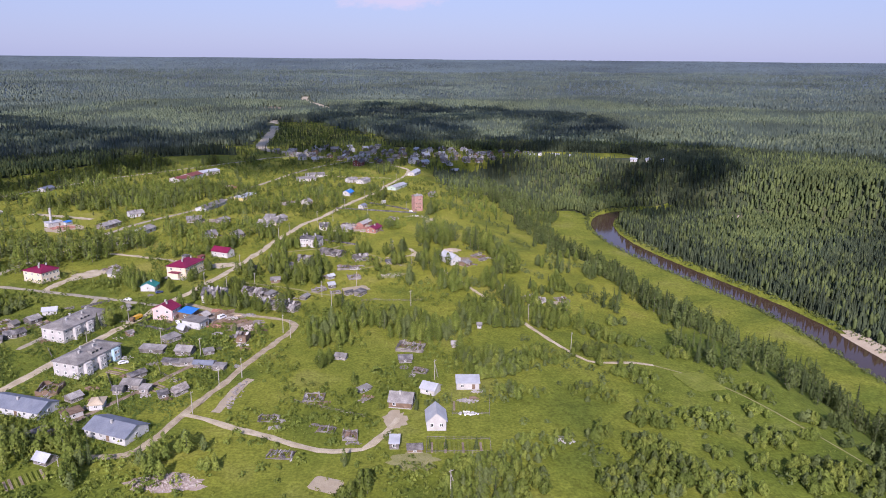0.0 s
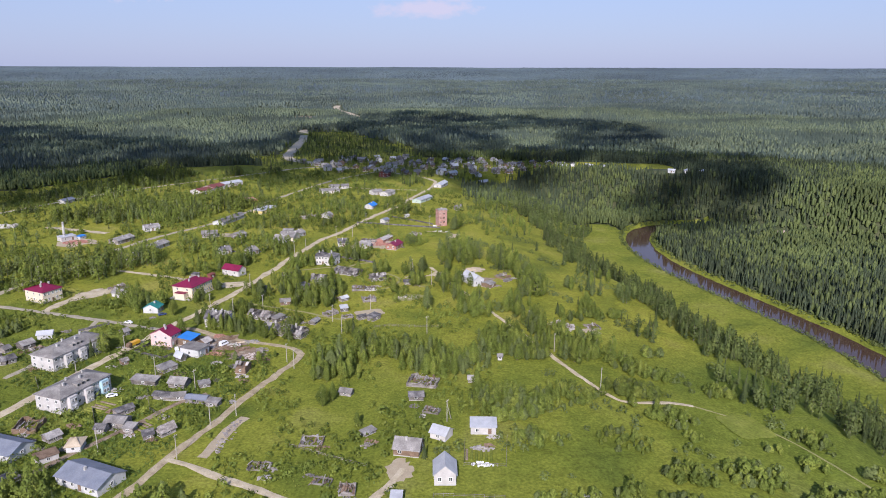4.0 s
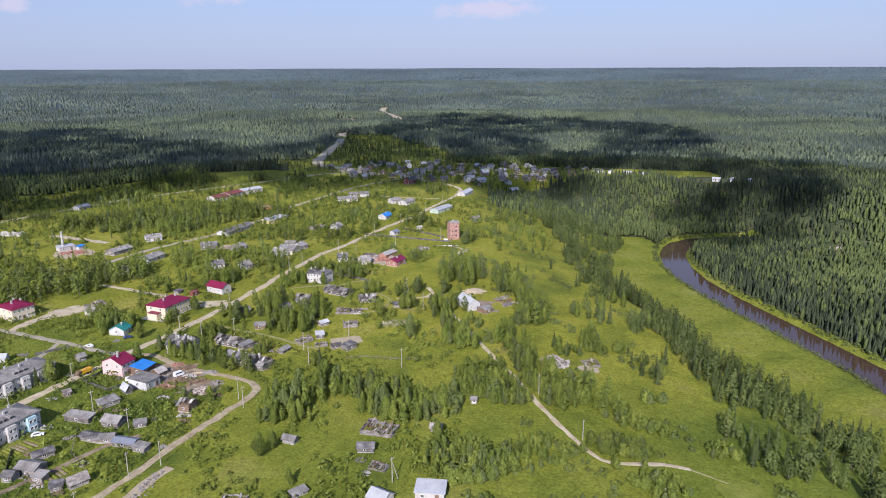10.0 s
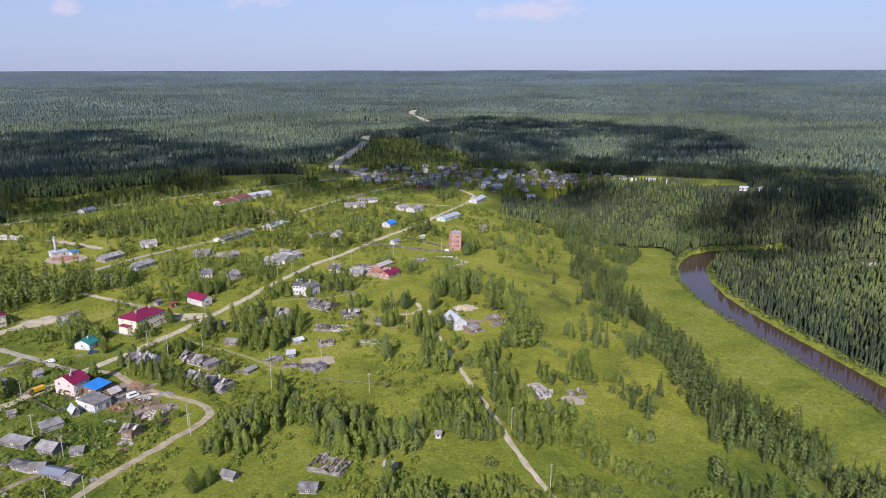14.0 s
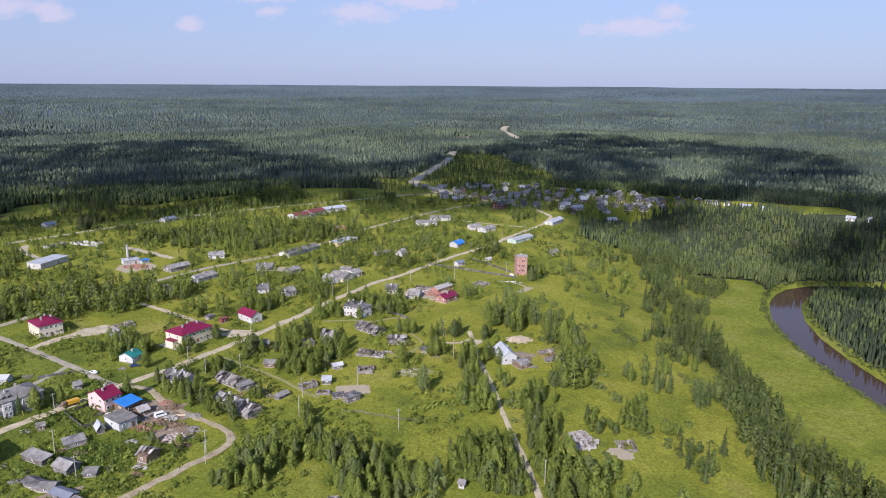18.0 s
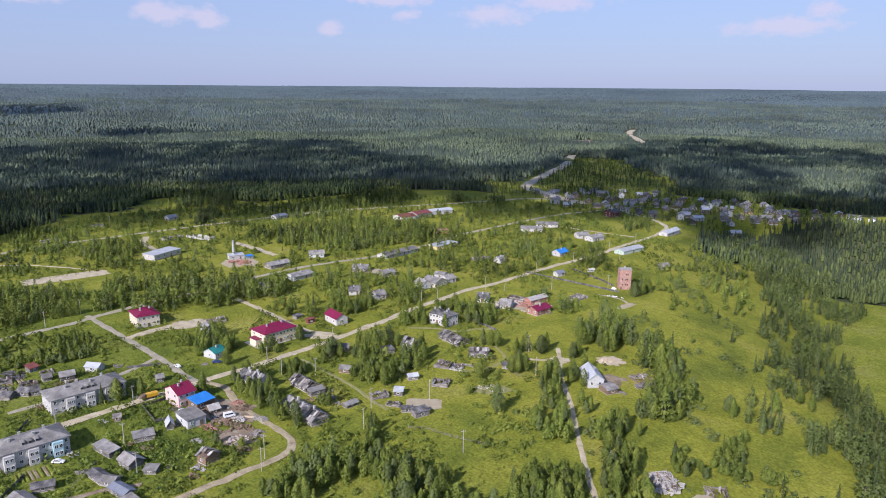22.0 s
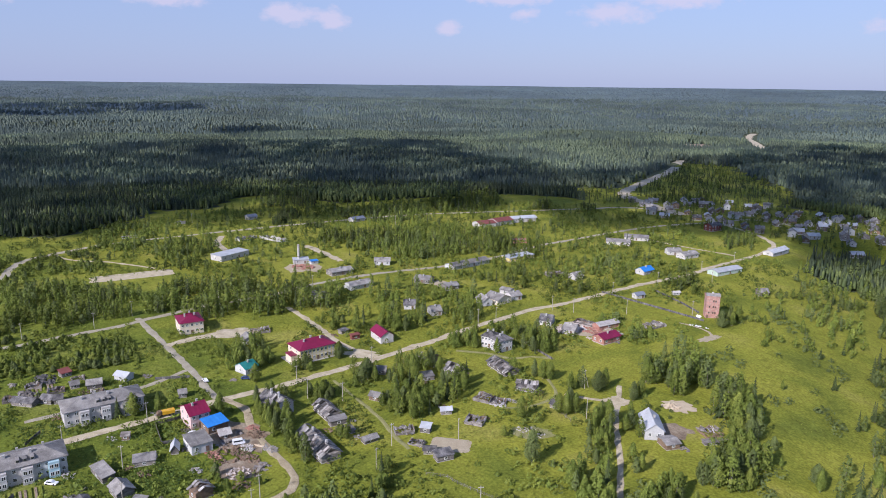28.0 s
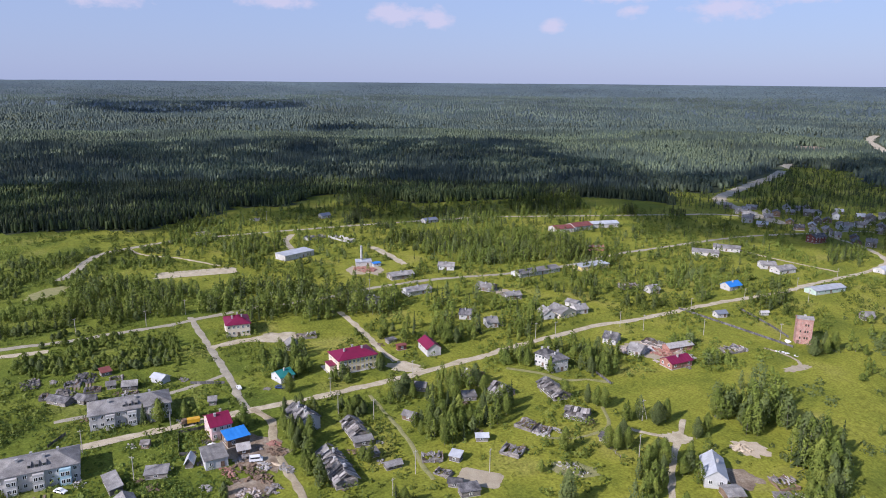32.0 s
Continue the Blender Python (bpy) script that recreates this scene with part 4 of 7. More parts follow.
    ob = joined(name, [(v1, f1, 0), (v2, f2, 1)], [M[kinds[0]], M[kinds[1]]], label, "woods")
    ob.data.polygons.foreach_set("use_smooth", np.ones(len(ob.data.polygons), bool))
    return ob


near_q = woods_places(120, 950, 3.2)
low = land(near_q[:, 0], near_q[:, 1]) < -22
mixed_wood("bank_woods", near_q[low], 0.42, 8, 13, 0.74, 3, "young birch and spruce forest on the low river bank", ("wild_spruce", "wild_leaves"))
mixed_wood("near_woods", near_q[~low], 0.45, 8.5, 14.5, 0.78, 3, "dense mixed spruce and birch forest around the village")
mixed_wood("middle_woods", woods_places(950, 1900, 6.4), 0.46, 9.5, 14, 1.15, 1, "dense mixed forest on the low hills", ("hazed_hill_spruce", "hazed_hill_leaves"))
mixed_wood("distant_woods", woods_places(1900, 2700, 11.5), 0.5, 10, 14, 1.6, 1, "dense mixed forest on the far hills", ("hazed_far_spruce", "hazed_far_leaves"))
mixed_wood("distant_woods", woods_places(2700, 3700, 16.0), 0.55, 10, 14, 2.0, 1, "endless forest on the far raised ground", ("hazed_far_spruce", "hazed_far_leaves"))
mixed_wood("distant_woods", woods_places(3700, 4880, 24.0), 0.6, 9, 12, 2.4, 1, "endless forest running to the horizon", ("hazed_rim_spruce", "hazed_rim_leaves"))

# ---------------------------------------------------------------- building kit
def part(name, bm, mat, parent, label="", smooth=False):
    """Links a bmesh as one mesh under a thing or a part."""
    me = bpy.data.meshes.new(name)
    bm.to_mesh(me)
    bm.free()
    for m in (mat if isinstance(mat, (list, tuple)) else [mat]):
        me.materials.append(m)
    ob = new(name, me)
    ob.parent = parent
    return tagged(ob, label)


def shared(name, me, parent, m, label=""):
    ob = new(name, me)
    ob.parent = parent
    ob.matrix_basis = m
    return tagged(ob, label)


def add_box(bm, x0, x1, y0, y1, z0, z1, mi=0):
    vs = [bm.verts.new(p) for p in ((x0, y0, z0), (x1, y0, z0), (x1, y1, z0), (x0, y1, z0), (x0, y0, z1), (x1, y0, z1), (x1, y1, z1), (x0, y1, z1))]
    for f in ((3, 2, 1, 0), (4, 5, 6, 7), (0, 1, 5, 4), (1, 2, 6, 5), (2, 3, 7, 6), (3, 0, 4, 7)):
        bm.faces.new([vs[i] for i in f]).material_index = mi
    return vs


def add_face(bm, pts, mi=0):
    f = bm.faces.new([bm.verts.new(p) for p in pts])
    f.material_index = mi
    return f


FOOT = []


def thing(name, x, y, turn, label, category, z=None, group="", kind=""):
    e = new(name)
    FOOT.append((x, y))
    e.empty_display_size = 0.5
    e.matrix_basis = pose(x, y, land1(x, y) if z is None else z, 0, 0, turn)
    return tagged(e, label, category, group, kind)


def _mesh(name, build, mats):
    bm = bmesh.new()
    build(bm)
    me = bpy.data.meshes.new(name)
    bm.to_mesh(me)
    bm.free()
    for m in mats:
        me.materials.append(m)
    return me


def _frame(bm, w=1.25, h=1.45):
    for x0, x1, z0, z1 in ((-w / 2, -w / 2 + 0.14, 0, h), (w / 2 - 0.14, w / 2, 0, h), (-w / 2 + 0.14, w / 2 - 0.14, 0, 0.14), (-w / 2 + 0.14, w / 2 - 0.14, h - 0.14, h), (-0.05, 0.05, 0.14, h - 0.14)):
        add_box(bm, x0, x1, -0.10, 0.02, z0, z1)


FRAME = _mesh("window", _frame, [M["trim"]])
PANE = _mesh("pane", lambda bm: add_box(bm, -0.56, 0.56, -0.045, 0.0, 0.1, 1.36), [M["glass"]])
DOOR = _mesh("door", lambda bm: (add_box(bm, -0.5, 0.5, -0.08, 0.02, 0, 2.0), add_box(bm, -0.62, -0.5, -0.11, 0.02, 0, 2.1), add_box(bm, 0.5, 0.62, -0.11, 0.02, 0, 2.1)), [M["brown_wood"]])


def _chimney(bm):
    add_box(bm, -0.35, 0.35, -0.35, 0.35, -0.9, 0.9)
    add_box(bm, -0.43, 0.43, -0.43, 0.43, 0.9, 1.05)


CHIMNEY = _mesh("chimney", _chimney, [M["concrete"]])
CHIMNEY_PALE = _mesh("chimney", _chimney, [M["white"]])


def roof_gable(bm, L, D, z, rise, over=0.5, thick=0.12, rng=None, sag=0.0):
    """One bent sheet with thickness, ribbed and sagging along its length."""
    n = max(2, int(L / 0.8))
    e = D / 2 + over
    ze = z - rise / (D / 2) * over
    rows = []
    for i in range(n + 1):
        x = -L / 2 - over + (L + 2 * over) * i / n
        j = rng.uniform(-sag, sag) if rng else 0.0
        k = 0.05 if i % 2 else 0.0
        prof = [(-e, ze + j), (-e / 2, (ze + z + rise) / 2 + j * 0.5), (0, z + rise + j * 0.6), (e / 2, (ze + z + rise) / 2 + j * 0.4), (e, ze + j)]
        rows.append(([bm.verts.new((x, y, zz)) for y, zz in prof], [bm.verts.new((x, y, zz + thick + k)) for y, zz in prof]))
    for (a, b), (c, d) in zip(rows[:-1], rows[1:]):
        for q in range(4):
            bm.faces.new((a[q], a[q + 1], c[q + 1], c[q]))
            bm.faces.new((b[q], d[q], d[q + 1], b[q + 1]))
        bm.faces.new((a[0], c[0], d[0], b[0]))
        bm.faces.new((a[4], b[4], d[4], c[4]))
    for a, b in (rows[0], rows[-1]):
        for q in range(4):
            bm.faces.new((a[q], b[q], b[q + 1], a[q + 1]))
    bmesh.ops.recalc_face_normals(bm, faces=bm.faces[:])


def log_wall(bm, L, D, base, wall):
    """Stacked rounded courses round the house, as one skin."""
    last = None
    n = max(3, int((wall - base) / 0.3))
    for i in range(2 * n + 1):
        zz = base + (wall - base) * i / (2 * n)
        o = 0.06 if i % 2 else 0.0
        ring = [bm.verts.new(p) for p in ((-L / 2 - o, -D / 2 - o, zz), (L / 2 + o, -D / 2 - o, zz), (L / 2 + o, D / 2 + o, zz), (-L / 2 - o, D / 2 + o, zz))]
        if last:
            for q in range(4):
                bm.faces.new((last[q], last[(q + 1) % 4], ring[(q + 1) % 4], ring[q]))
        last = ring
    return last


def roof_hip(bm, L, D, z, rise, over=0.6, thick=0.14):
    l, d, h = L / 2 + over, D / 2 + over, D / 2 * 0.95
    zb = z - 0.05
    r0, r1 = (-l + h + over, 0, z + rise), (l - h - over, 0, z + rise)
    b = [(-l, -d, zb), (l, -d, zb), (l, d, zb), (-l, d, zb)]
    up = [(p[0], p[1], p[2] + thick) for p in b]
    add_face(bm, [up[0], up[1], r1, r0])
    add_face(bm, [up[2], up[3], r0, r1])
    add_face(bm, [up[1], up[2], r1])
    add_face(bm, [up[3], up[0], r0])
    add_face(bm, b[::-1])
    for i in range(4):
        j = (i + 1) % 4
        add_face(bm, [b[i], b[j], up[j], up[i]])


def house(name, label, x, y, turn, L, D, wall, rise, roof="slate", walls="old_wood", form="gable", wins=3, rows=1, ends=1, chim=1, category="house", seed=0, group="", door=True, base=0.35, back=True, pale_chim=False):
    """A house: its long side along its own x; wins windows a row on the long sides, ends on the gables."""
    rng_ = random.Random(seed * 7 + int(abs(x * 3 + y * 5)))
    h = thing(name, x, y, turn, label, category, group=group)
    bm = bmesh.new()
    add_box(bm, -L / 2 - 0.06, L / 2 + 0.06, -D / 2 - 0.06, D / 2 + 0.06, -0.6, base)
    part("foundation", bm, M["concrete"], h)
    bm = bmesh.new()
    if walls in ("old_wood", "brown_wood"):
        top = log_wall(bm, L, D, base, wall)
    else:
        top = add_box(bm, -L / 2, L / 2, -D / 2, D / 2, base, wall)[4:]
    if form == "gable":
        a, b = bm.verts.new((-L / 2, 0, wall + rise - 0.03)), bm.verts.new((L / 2, 0, wall + rise - 0.03))
        bm.faces.new((top[3], top[0], a))
        bm.faces.new((top[1], top[2], b))
    elif form == "flat" and rise > 0.05:
        a, b = bm.verts.new((-L / 2, D / 2, wall + rise)), bm.verts.new((L / 2, D / 2, wall + rise))
        bm.faces.new((top[3], top[0], a))
        bm.faces.new((top[1], top[2], b))
        bm.faces.new((top[2], top[3], a, b))
    part("wall", bm, M[walls], h)
    bm = bmesh.new()
    if form == "gable":
        roof_gable(bm, L, D, wall, rise, rng=rng_, sag=0.05 if roof in ("slate", "dark_roof", "old_wood") else 0.0)
    elif form == "hip":
        roof_hip(bm, L, D, wall, rise)
    else:
        n = max(2, int(L / 0.8))
        rows_ = []
        for i in range(n + 1):
            a = -L / 2 - 0.4 + (L + 0.8) * i / n
            k = rng_.uniform(0, 0.05)
            p = [(a, -D / 2 - 0.4, wall + 0.02 + k), (a, D / 2 + 0.4, wall + rise + k + 0.02)]
            rows_.append([bm.verts.new(q) for q in p + [(q[0], q[1], q[2] + 0.14 + (0.04 if i % 2 else 0)) for q in p]])
        for a, b in zip(rows_[:-1], rows_[1:]):
            for f in ((0, 1), (3, 2), (2, 0), (1, 3)):
                bm.faces.new((a[f[0]], a[f[1]], b[f[1]], b[f[0]]))
        for a in (rows_[0], rows_[-1]):
            bm.faces.new((a[0], a[1], a[3], a[2]))
        bmesh.ops.recalc_face_normals(bm, faces=bm.faces[:])
    part("roof", bm, M[roof], h)
    step = (wall - base) / rows
    for r in range(rows):
        zz = base + step * r + step * 0.32
        sc = min(1.0, step * 0.5 / 1.45)
        S = Matrix.Diagonal((1, 1, sc, 1))
        for s in ((-1, 1) if back else (-1,)):
            for i in range(wins):
                if door and r == 0 and s < 0 and i == wins // 2 and wins > 1:
                    continue
                px = -L / 2 + L * (i + 0.5) / wins
                m = Matrix.Translation((px, s * (D / 2 + 0.06), zz)) @ (Matrix.Rotation(math.pi, 4, "Z") if s > 0 else Matrix.Identity(4)) @ S
                w = shared("window", FRAME, h, m)
                shared("pane", PANE, w, Matrix.Identity(4))
        for s in (-1, 1):
            for i in range(ends):
                py = -D / 2 + D * (i + 0.5) / ends
                m = Matrix.Translation((s * (L / 2 + 0.06), py, zz)) @ Matrix.Rotation(s * math.pi / 2, 4, "Z") @ S
                w = shared("window", FRAME, h, m)
                shared("pane", PANE, w, Matrix.Identity(4))
    if door and wins > 1:
        shared("door", DOOR, h, Matrix.Translation((-L / 2 + L * (wins // 2 + 0.5) / wins, -D / 2 - 0.06, base)))
    for i in range(chim):
        cx = (i + 0.5) / chim * L * 0.7 - L * 0.35 + rng_.uniform(-0.5, 0.5)
        cy = D * 0.12 * (1 if i % 2 else -1)
        zt = wall + rise * (1 - abs(cy) / (D / 2)) if form != "flat" else wall + rise * 0.5
        shared("chimney", CHIMNEY_PALE if pale_chim else CHIMNEY, h, Matrix.Translation((cx, cy, zt + 0.2)))
    return h


def shed(name, label, x, y, turn, L, D, wall, rise, roof="slate", walls="old_wood", form="gable", seed=0, category="shed"):
    """A small outbuilding with a door and at most one window."""
    return house(name, label, x, y, turn, L * 0.95, D * 0.8, wall * 0.9, rise, roof, walls, form, 1, 1, 0, 0, category, seed, "", False, 0.15, False)


BOARDS = [_mesh("board", lambda bm, w=w: add_box(bm, -1.2, 1.2, -w / 2, w / 2, -0.04, 0.05), [M[k]]) for k in ("old_wood", "brown_wood", "bleached") for w in (0.26, 0.62)]


def ruin(name, label, x, y, turn, L, D, wall, seed=0, mat="old_wood", n=46):
    """A collapsed timber house: stumps of wall, a broken roof of loose boards and beams."""
    rr = random.Random(seed + 100)
    h = thing(name, x, y, turn, label, "ruin")
    bm = bmesh.new()
    outline = []
    for (ax, ay), (bx, by) in (((-1, -1), (1, -1)), ((1, -1), (1, 1)), ((1, 1), (-1, 1)), ((-1, 1), (-1, -1))):
        k = max(3, int((L if ay == by else D) / 1.8))
        outline += [((ax + (bx - ax) * i / k) * L / 2, (ay + (by - ay) * i / k) * D / 2) for i in range(k)]
    cols = []
    for x_, y_ in outline:
        t = wall * rr.uniform(0.25, 1.1)
        q = 1 - 0.36 / max(L, D)
        cols.append([bm.verts.new(p) for p in ((x_, y_, -0.5), (x_, y_, t), (x_ * q, y_ * q, t), (x_ * q, y_ * q, -0.5))])
    for a, b in zip(cols, cols[1:] + cols[:1]):
        for q in range(4):
            bm.faces.new((a[q], b[q], b[(q + 1) % 4], a[(q + 1) % 4]))
    bmesh.ops.recalc_face_normals(bm, faces=bm.faces[:])
    part("wall", bm, M[mat], h)
    for i in range(n):
        px, py = rr.uniform(-L / 2, L / 2), rr.uniform(-D / 2, D / 2) * 0.9
        zz = wall * rr.uniform(0.35, 1.05) * (1.25 - 0.6 * abs(py) / (D / 2))
        m = Matrix.Translation((px, py, zz)) @ Euler((rr.uniform(-0.35, 0.35) - (0.45 if py > 0 else -0.45), rr.uniform(-0.3, 0.3), 1.571 + rr.uniform(-0.35, 0.35))).to_matrix().to_4x4()
        shared("board", BOARDS[rr.randrange(6)], h, m @ Matrix.Diagonal((rr.uniform(0.7, 1.5), rr.uniform(0.7, 1.3), 1, 1)))
    return h


def rubble(name, label, x, y, rx, ry, mat, n=70, seed=0, size=0.6):
    """A heap of broken pieces."""
    rr = random.Random(seed)
    bm = bmesh.new()
    for i in range(n):
        a, r = rr.uniform(0, 6.283), math.sqrt(rr.random())
        s = size * rr.uniform(0.4, 1.3)
        vs = add_box(bm, -s, s, -s * rr.uniform(0.3, 0.9), s * 0.6, -s * 0.3, s * rr.uniform(0.15, 0.5))
        m = Matrix.Translation((math.cos(a) * r * rx, math.sin(a) * r * ry, 0.15 + (1 - r) * size * 0.9)) @ Euler((rr.uniform(-0.5, 0.5), rr.uniform(-0.5, 0.5), rr.uniform(0, 6.28))).to_matrix().to_4x4()
        bmesh.ops.transform(bm, matrix=m, verts=vs)
    me = bpy.data.meshes.new(name)
    bm.to_mesh(me)
    bm.free()
    me.materials.append(M[mat])
    ob = new(name, me)
    ob.matrix_basis = pose(x, y, land1(x, y))
    return tagged(ob, label, "rubble", kind="stuff")


SHEETS = [_mesh("roof_sheet", lambda bm, w=w: add_box(bm, -0.62, 0.62, 0.0, 1.0, -0.03, 0.05), [M[k]]) for k, w in (("slate", 0), ("bleached", 1), ("dark_roof", 2), ("old_wood", 3))]
RAFTER = _mesh("rafter", lambda bm: add_box(bm, -0.08, 0.08, 0.0, 1.0, -0.2, -0.05), [M["old_wood"]])


def derelict(name, label, x, y, turn, L, D, wall, rise, walls="old_wood", kinds=(0, 0, 1, 3), gone=0.25, chim=0, wins=5, seed=0, category="derelict house"):
    """An abandoned timber house: leaning walls, bare rafters, and a roof of slipped sheets with holes."""
    rr = random.Random(seed + 300)
    h = thing(name, x, y, turn, label, category)
    bm = bmesh.new()
    add_box(bm, -L / 2 - 0.06, L / 2 + 0.06, -D / 2 - 0.06, D / 2 + 0.06, -0.6, 0.3)
    part("foundation", bm, M["concrete"], h)
    bm = bmesh.new()
    top = log_wall(bm, L, D, 0.3, wall)
    for e in (-1, 1):
        if rr.random() < 0.7:
            a = bm.verts.new((e * L / 2, 0, wall + rise * 0.94))
            bm.faces.new((top[3], top[0], a) if e < 0 else (top[1], top[2], a))
    bm.faces.new(top)
    part("wall", bm, M[walls], h)
    run = math.hypot(D / 2 + 0.5, rise)
    tilt = math.atan2(rise, D / 2)
    n = max(3, int(L / 1.2))
    for s in (-1, 1):
        side = Matrix.Translation((0, s * (D / 2 + 0.45), wall - 0.15)) @ (Matrix.Identity(4) if s < 0 else Matrix.Rotation(math.pi, 4, "Z")) @ Matrix.Rotation(tilt, 4, "X")
        hole = rr.uniform(-L / 2, L / 2)
        for i in range(n + 1):
            px = -L / 2 + L * i / n
            if i % 2 == 0:
                shared("rafter", RAFTER, h, side @ Matrix.Translation((px, 0, 0)) @ Matrix.Diagonal((1, run, 1, 1)))
            for row in (0, 1):
                if rr.random() < gone * (2.2 if abs(px * (1 if s < 0 else -1) - hole) < L * 0.14 else 0.6):
                    continue
                m = side @ Matrix.Translation((px + rr.uniform(-0.12, 0.12), run * (0.5 * row - (0.06 if row == 0 else 0.03)) + rr.uniform(-0.12, 0.06), 0.04 + 0.09 * row + rr.uniform(0, 0.06)))
                m = m @ Euler((rr.uniform(-0.05, 0.05), rr.uniform(-0.06, 0.06), rr.uniform(-0.06, 0.06) * (3 if rr.random() < 0.2 else 1))).to_matrix().to_4x4()
                shared("roof_sheet", SHEETS[kinds[rr.randrange(len(kinds))]], h, m @ Matrix.Diagonal((1, run * 0.53, 1, 1)))
    for s in (-1, 1):
        for i in range(wins):
            px = -L / 2 + L * (i + 0.5) / wins
            w = shared("window", FRAME, h, Matrix.Translation((px, s * (D / 2 + 0.06), 0.3 + (wall - 0.3) * 0.35)) @ (Matrix.Rotation(math.pi, 4, "Z") if s > 0 else Matrix.Identity(4)) @ Matrix.Diagonal((0.8, 1, 0.7, 1)))
            shared("pane", PANE, w, Matrix.Identity(4))
    for i in range(chim):
        shared("chimney", CHIMNEY_PALE, h, Matrix.Translation(((i + 0.5) / chim * L * 0.8 - L * 0.4, D * 0.1 * (-1) ** i, wall + rise * 0.9)))
    for i in range(10):
        a = rr.uniform(0, 6.283)
        m = Matrix.Translation((math.cos(a) * (L / 2 + 1.2), math.sin(a) * (D / 2 + 1.2), 0.12)) @ Matrix.Rotation(rr.uniform(0, 3.1), 4, "Z")
        shared("board", BOARDS[rr.randrange(6)], h, m)
    return h

# ---------------------------------------------------------------- landmarks
def water_tower():
    t = thing("brick_tower", -22.8, 609.0, 28, "square red-brick tower with small dark windows and flat roof", "tower")
    W, D, Hh = 7.5, 6.3, 12.9
    bm = bmesh.new()
    add_box(bm, -W / 2, W / 2, -D / 2, D / 2, -0.8, Hh)
    part("wall", bm, M["tower_brick"], t)
    bm = bmesh.new()
    add_box(bm, -W / 2 - 0.25, W / 2 + 0.25, -D / 2 - 0.25, D / 2 + 0.25, Hh, Hh + 0.45)
    part("cornice", bm, M["tower_brick"], t)
    bm = bmesh.new()
    roof_gable(bm, W, D, Hh + 0.5, 0.9, 0.3)
    part("roof", bm, M["slate"], t)
    bm = bmesh.new()
    add_box(bm, -0.5, 0.5, -0.5, 0.5, Hh + 0.9, Hh + 2.1)
    part("vent", bm, M["concrete"], t)
    for r in range(3):
        for c in (-1.9, 0.3, 1.5):
            if c == -1.9 and r == 2:
                continue
            w = shared("window", FRAME_DARK, t, Matrix.Translation((c, -D / 2 - 0.02, 2.7 + r * 3.5)) @ Matrix.Diagonal((0.6, 1, 0.85, 1)))
            shared("pane", PANE, w, Matrix.Identity(4))
        w = shared("window", FRAME_DARK, t, Matrix.Translation((W / 2 + 0.02, 0.8, 2.7 + r * 3.5)) @ Matrix.Rotation(math.pi / 2, 4, "Z") @ Matrix.Diagonal((0.6, 1, 0.85, 1)))
        shared("pane", PANE, w, Matrix.Identity(4))
    shared("door", DOOR, t, Matrix.Translation((-2.6, -D / 2 - 0.03, 0)))


def brick_material():
    """Courses of red brick with pale mortar."""
    m = bpy.data.materials.new("tower_brickwork")
    m.use_nodes = True
    t = m.node_tree
    b = t.nodes["Principled BSDF"]
    b.inputs["Roughness"].default_value = 0.9
    tc = t.nodes.new("ShaderNodeTexCoord")
    mp = t.nodes.new("ShaderNodeMapping")
    mp.inputs["Rotation"].default_value = (radians(90), 0, 0)
    t.links.new(tc.outputs["Object"], mp.inputs[0])
    br = t.nodes.new("ShaderNodeTexBrick")
    br.inputs["Scale"].default_value = 1.0
    br.inputs["Brick Width"].default_value, br.inputs["Row Height"].default_value, br.inputs["Mortar Size"].default_value = 0.26, 0.077, 0.006
    br.inputs["Color1"].default_value, br.inputs["Color2"].default_value, br.inputs["Mortar"].default_value = (0.36, 0.175, 0.14, 1), (0.44, 0.24, 0.195, 1), (0.40, 0.35, 0.31, 1)
    t.links.new(mp.outputs[0], br.inputs["Vector"])
    n = t.nodes.new("ShaderNodeTexNoise")
    n.inputs["Scale"].default_value, n.inputs["Detail"].default_value = 0.6, 6
    t.links.new(tc.outputs["Object"], n.inputs["Vector"])
    mr = t.nodes.new("ShaderNodeMapRange")
    mr.inputs[1].default_value, mr.inputs[2].default_value, mr.inputs[3].default_value, mr.inputs[4].default_value = 0.3, 0.7, 0.75, 1.2
    t.links.new(n.outputs[0], mr.inputs[0])
    h = t.nodes.new("ShaderNodeHueSaturation")
    t.links.new(br.outputs[0], h.inputs["Color"])
    t.links.new(mr.outputs[0], h.inputs["Value"])
    t.links.new(h.outputs[0], b.inputs["Base Color"])
    return m


M["tower_brick"] = brick_material()
FRAME_DARK = _mesh("window", _frame, [M["brown_wood"]])
water_tower()


def chimney_stack():
    t = thing("chimney_stack", -303.4, 539.4, 0, "tall pale metal boiler chimney with a stay ring", "chimney")
    bm = bmesh.new()
    bmesh.ops.create_cone(bm, cap_ends=True, segments=14, radius1=0.95, radius2=0.75, depth=14.5, matrix=Matrix.Translation((0, 0, 7.0)))
    part("stack", bm, M["concrete"], t)
    for z in (5.0, 13.4):
        bm = bmesh.new()
        bmesh.ops.create_cone(bm, cap_ends=True, segments=14, radius1=1.12, radius2=1.12, depth=0.3, matrix=Matrix.Translation((0, 0, z)))
        part("ring", bm, M["old_wood"], t)


chimney_stack()


# utility poles
def pole_meshes():
    def post(bm):
        bmesh.ops.create_cone(bm, cap_ends=True, segments=7, radius1=0.17, radius2=0.12, depth=9.6, matrix=Matrix.Translation((0, 0, 4.3)))
    def arm(bm):
        add_box(bm, -0.9, 0.9, -0.07, 0.07, 0, 0.14)
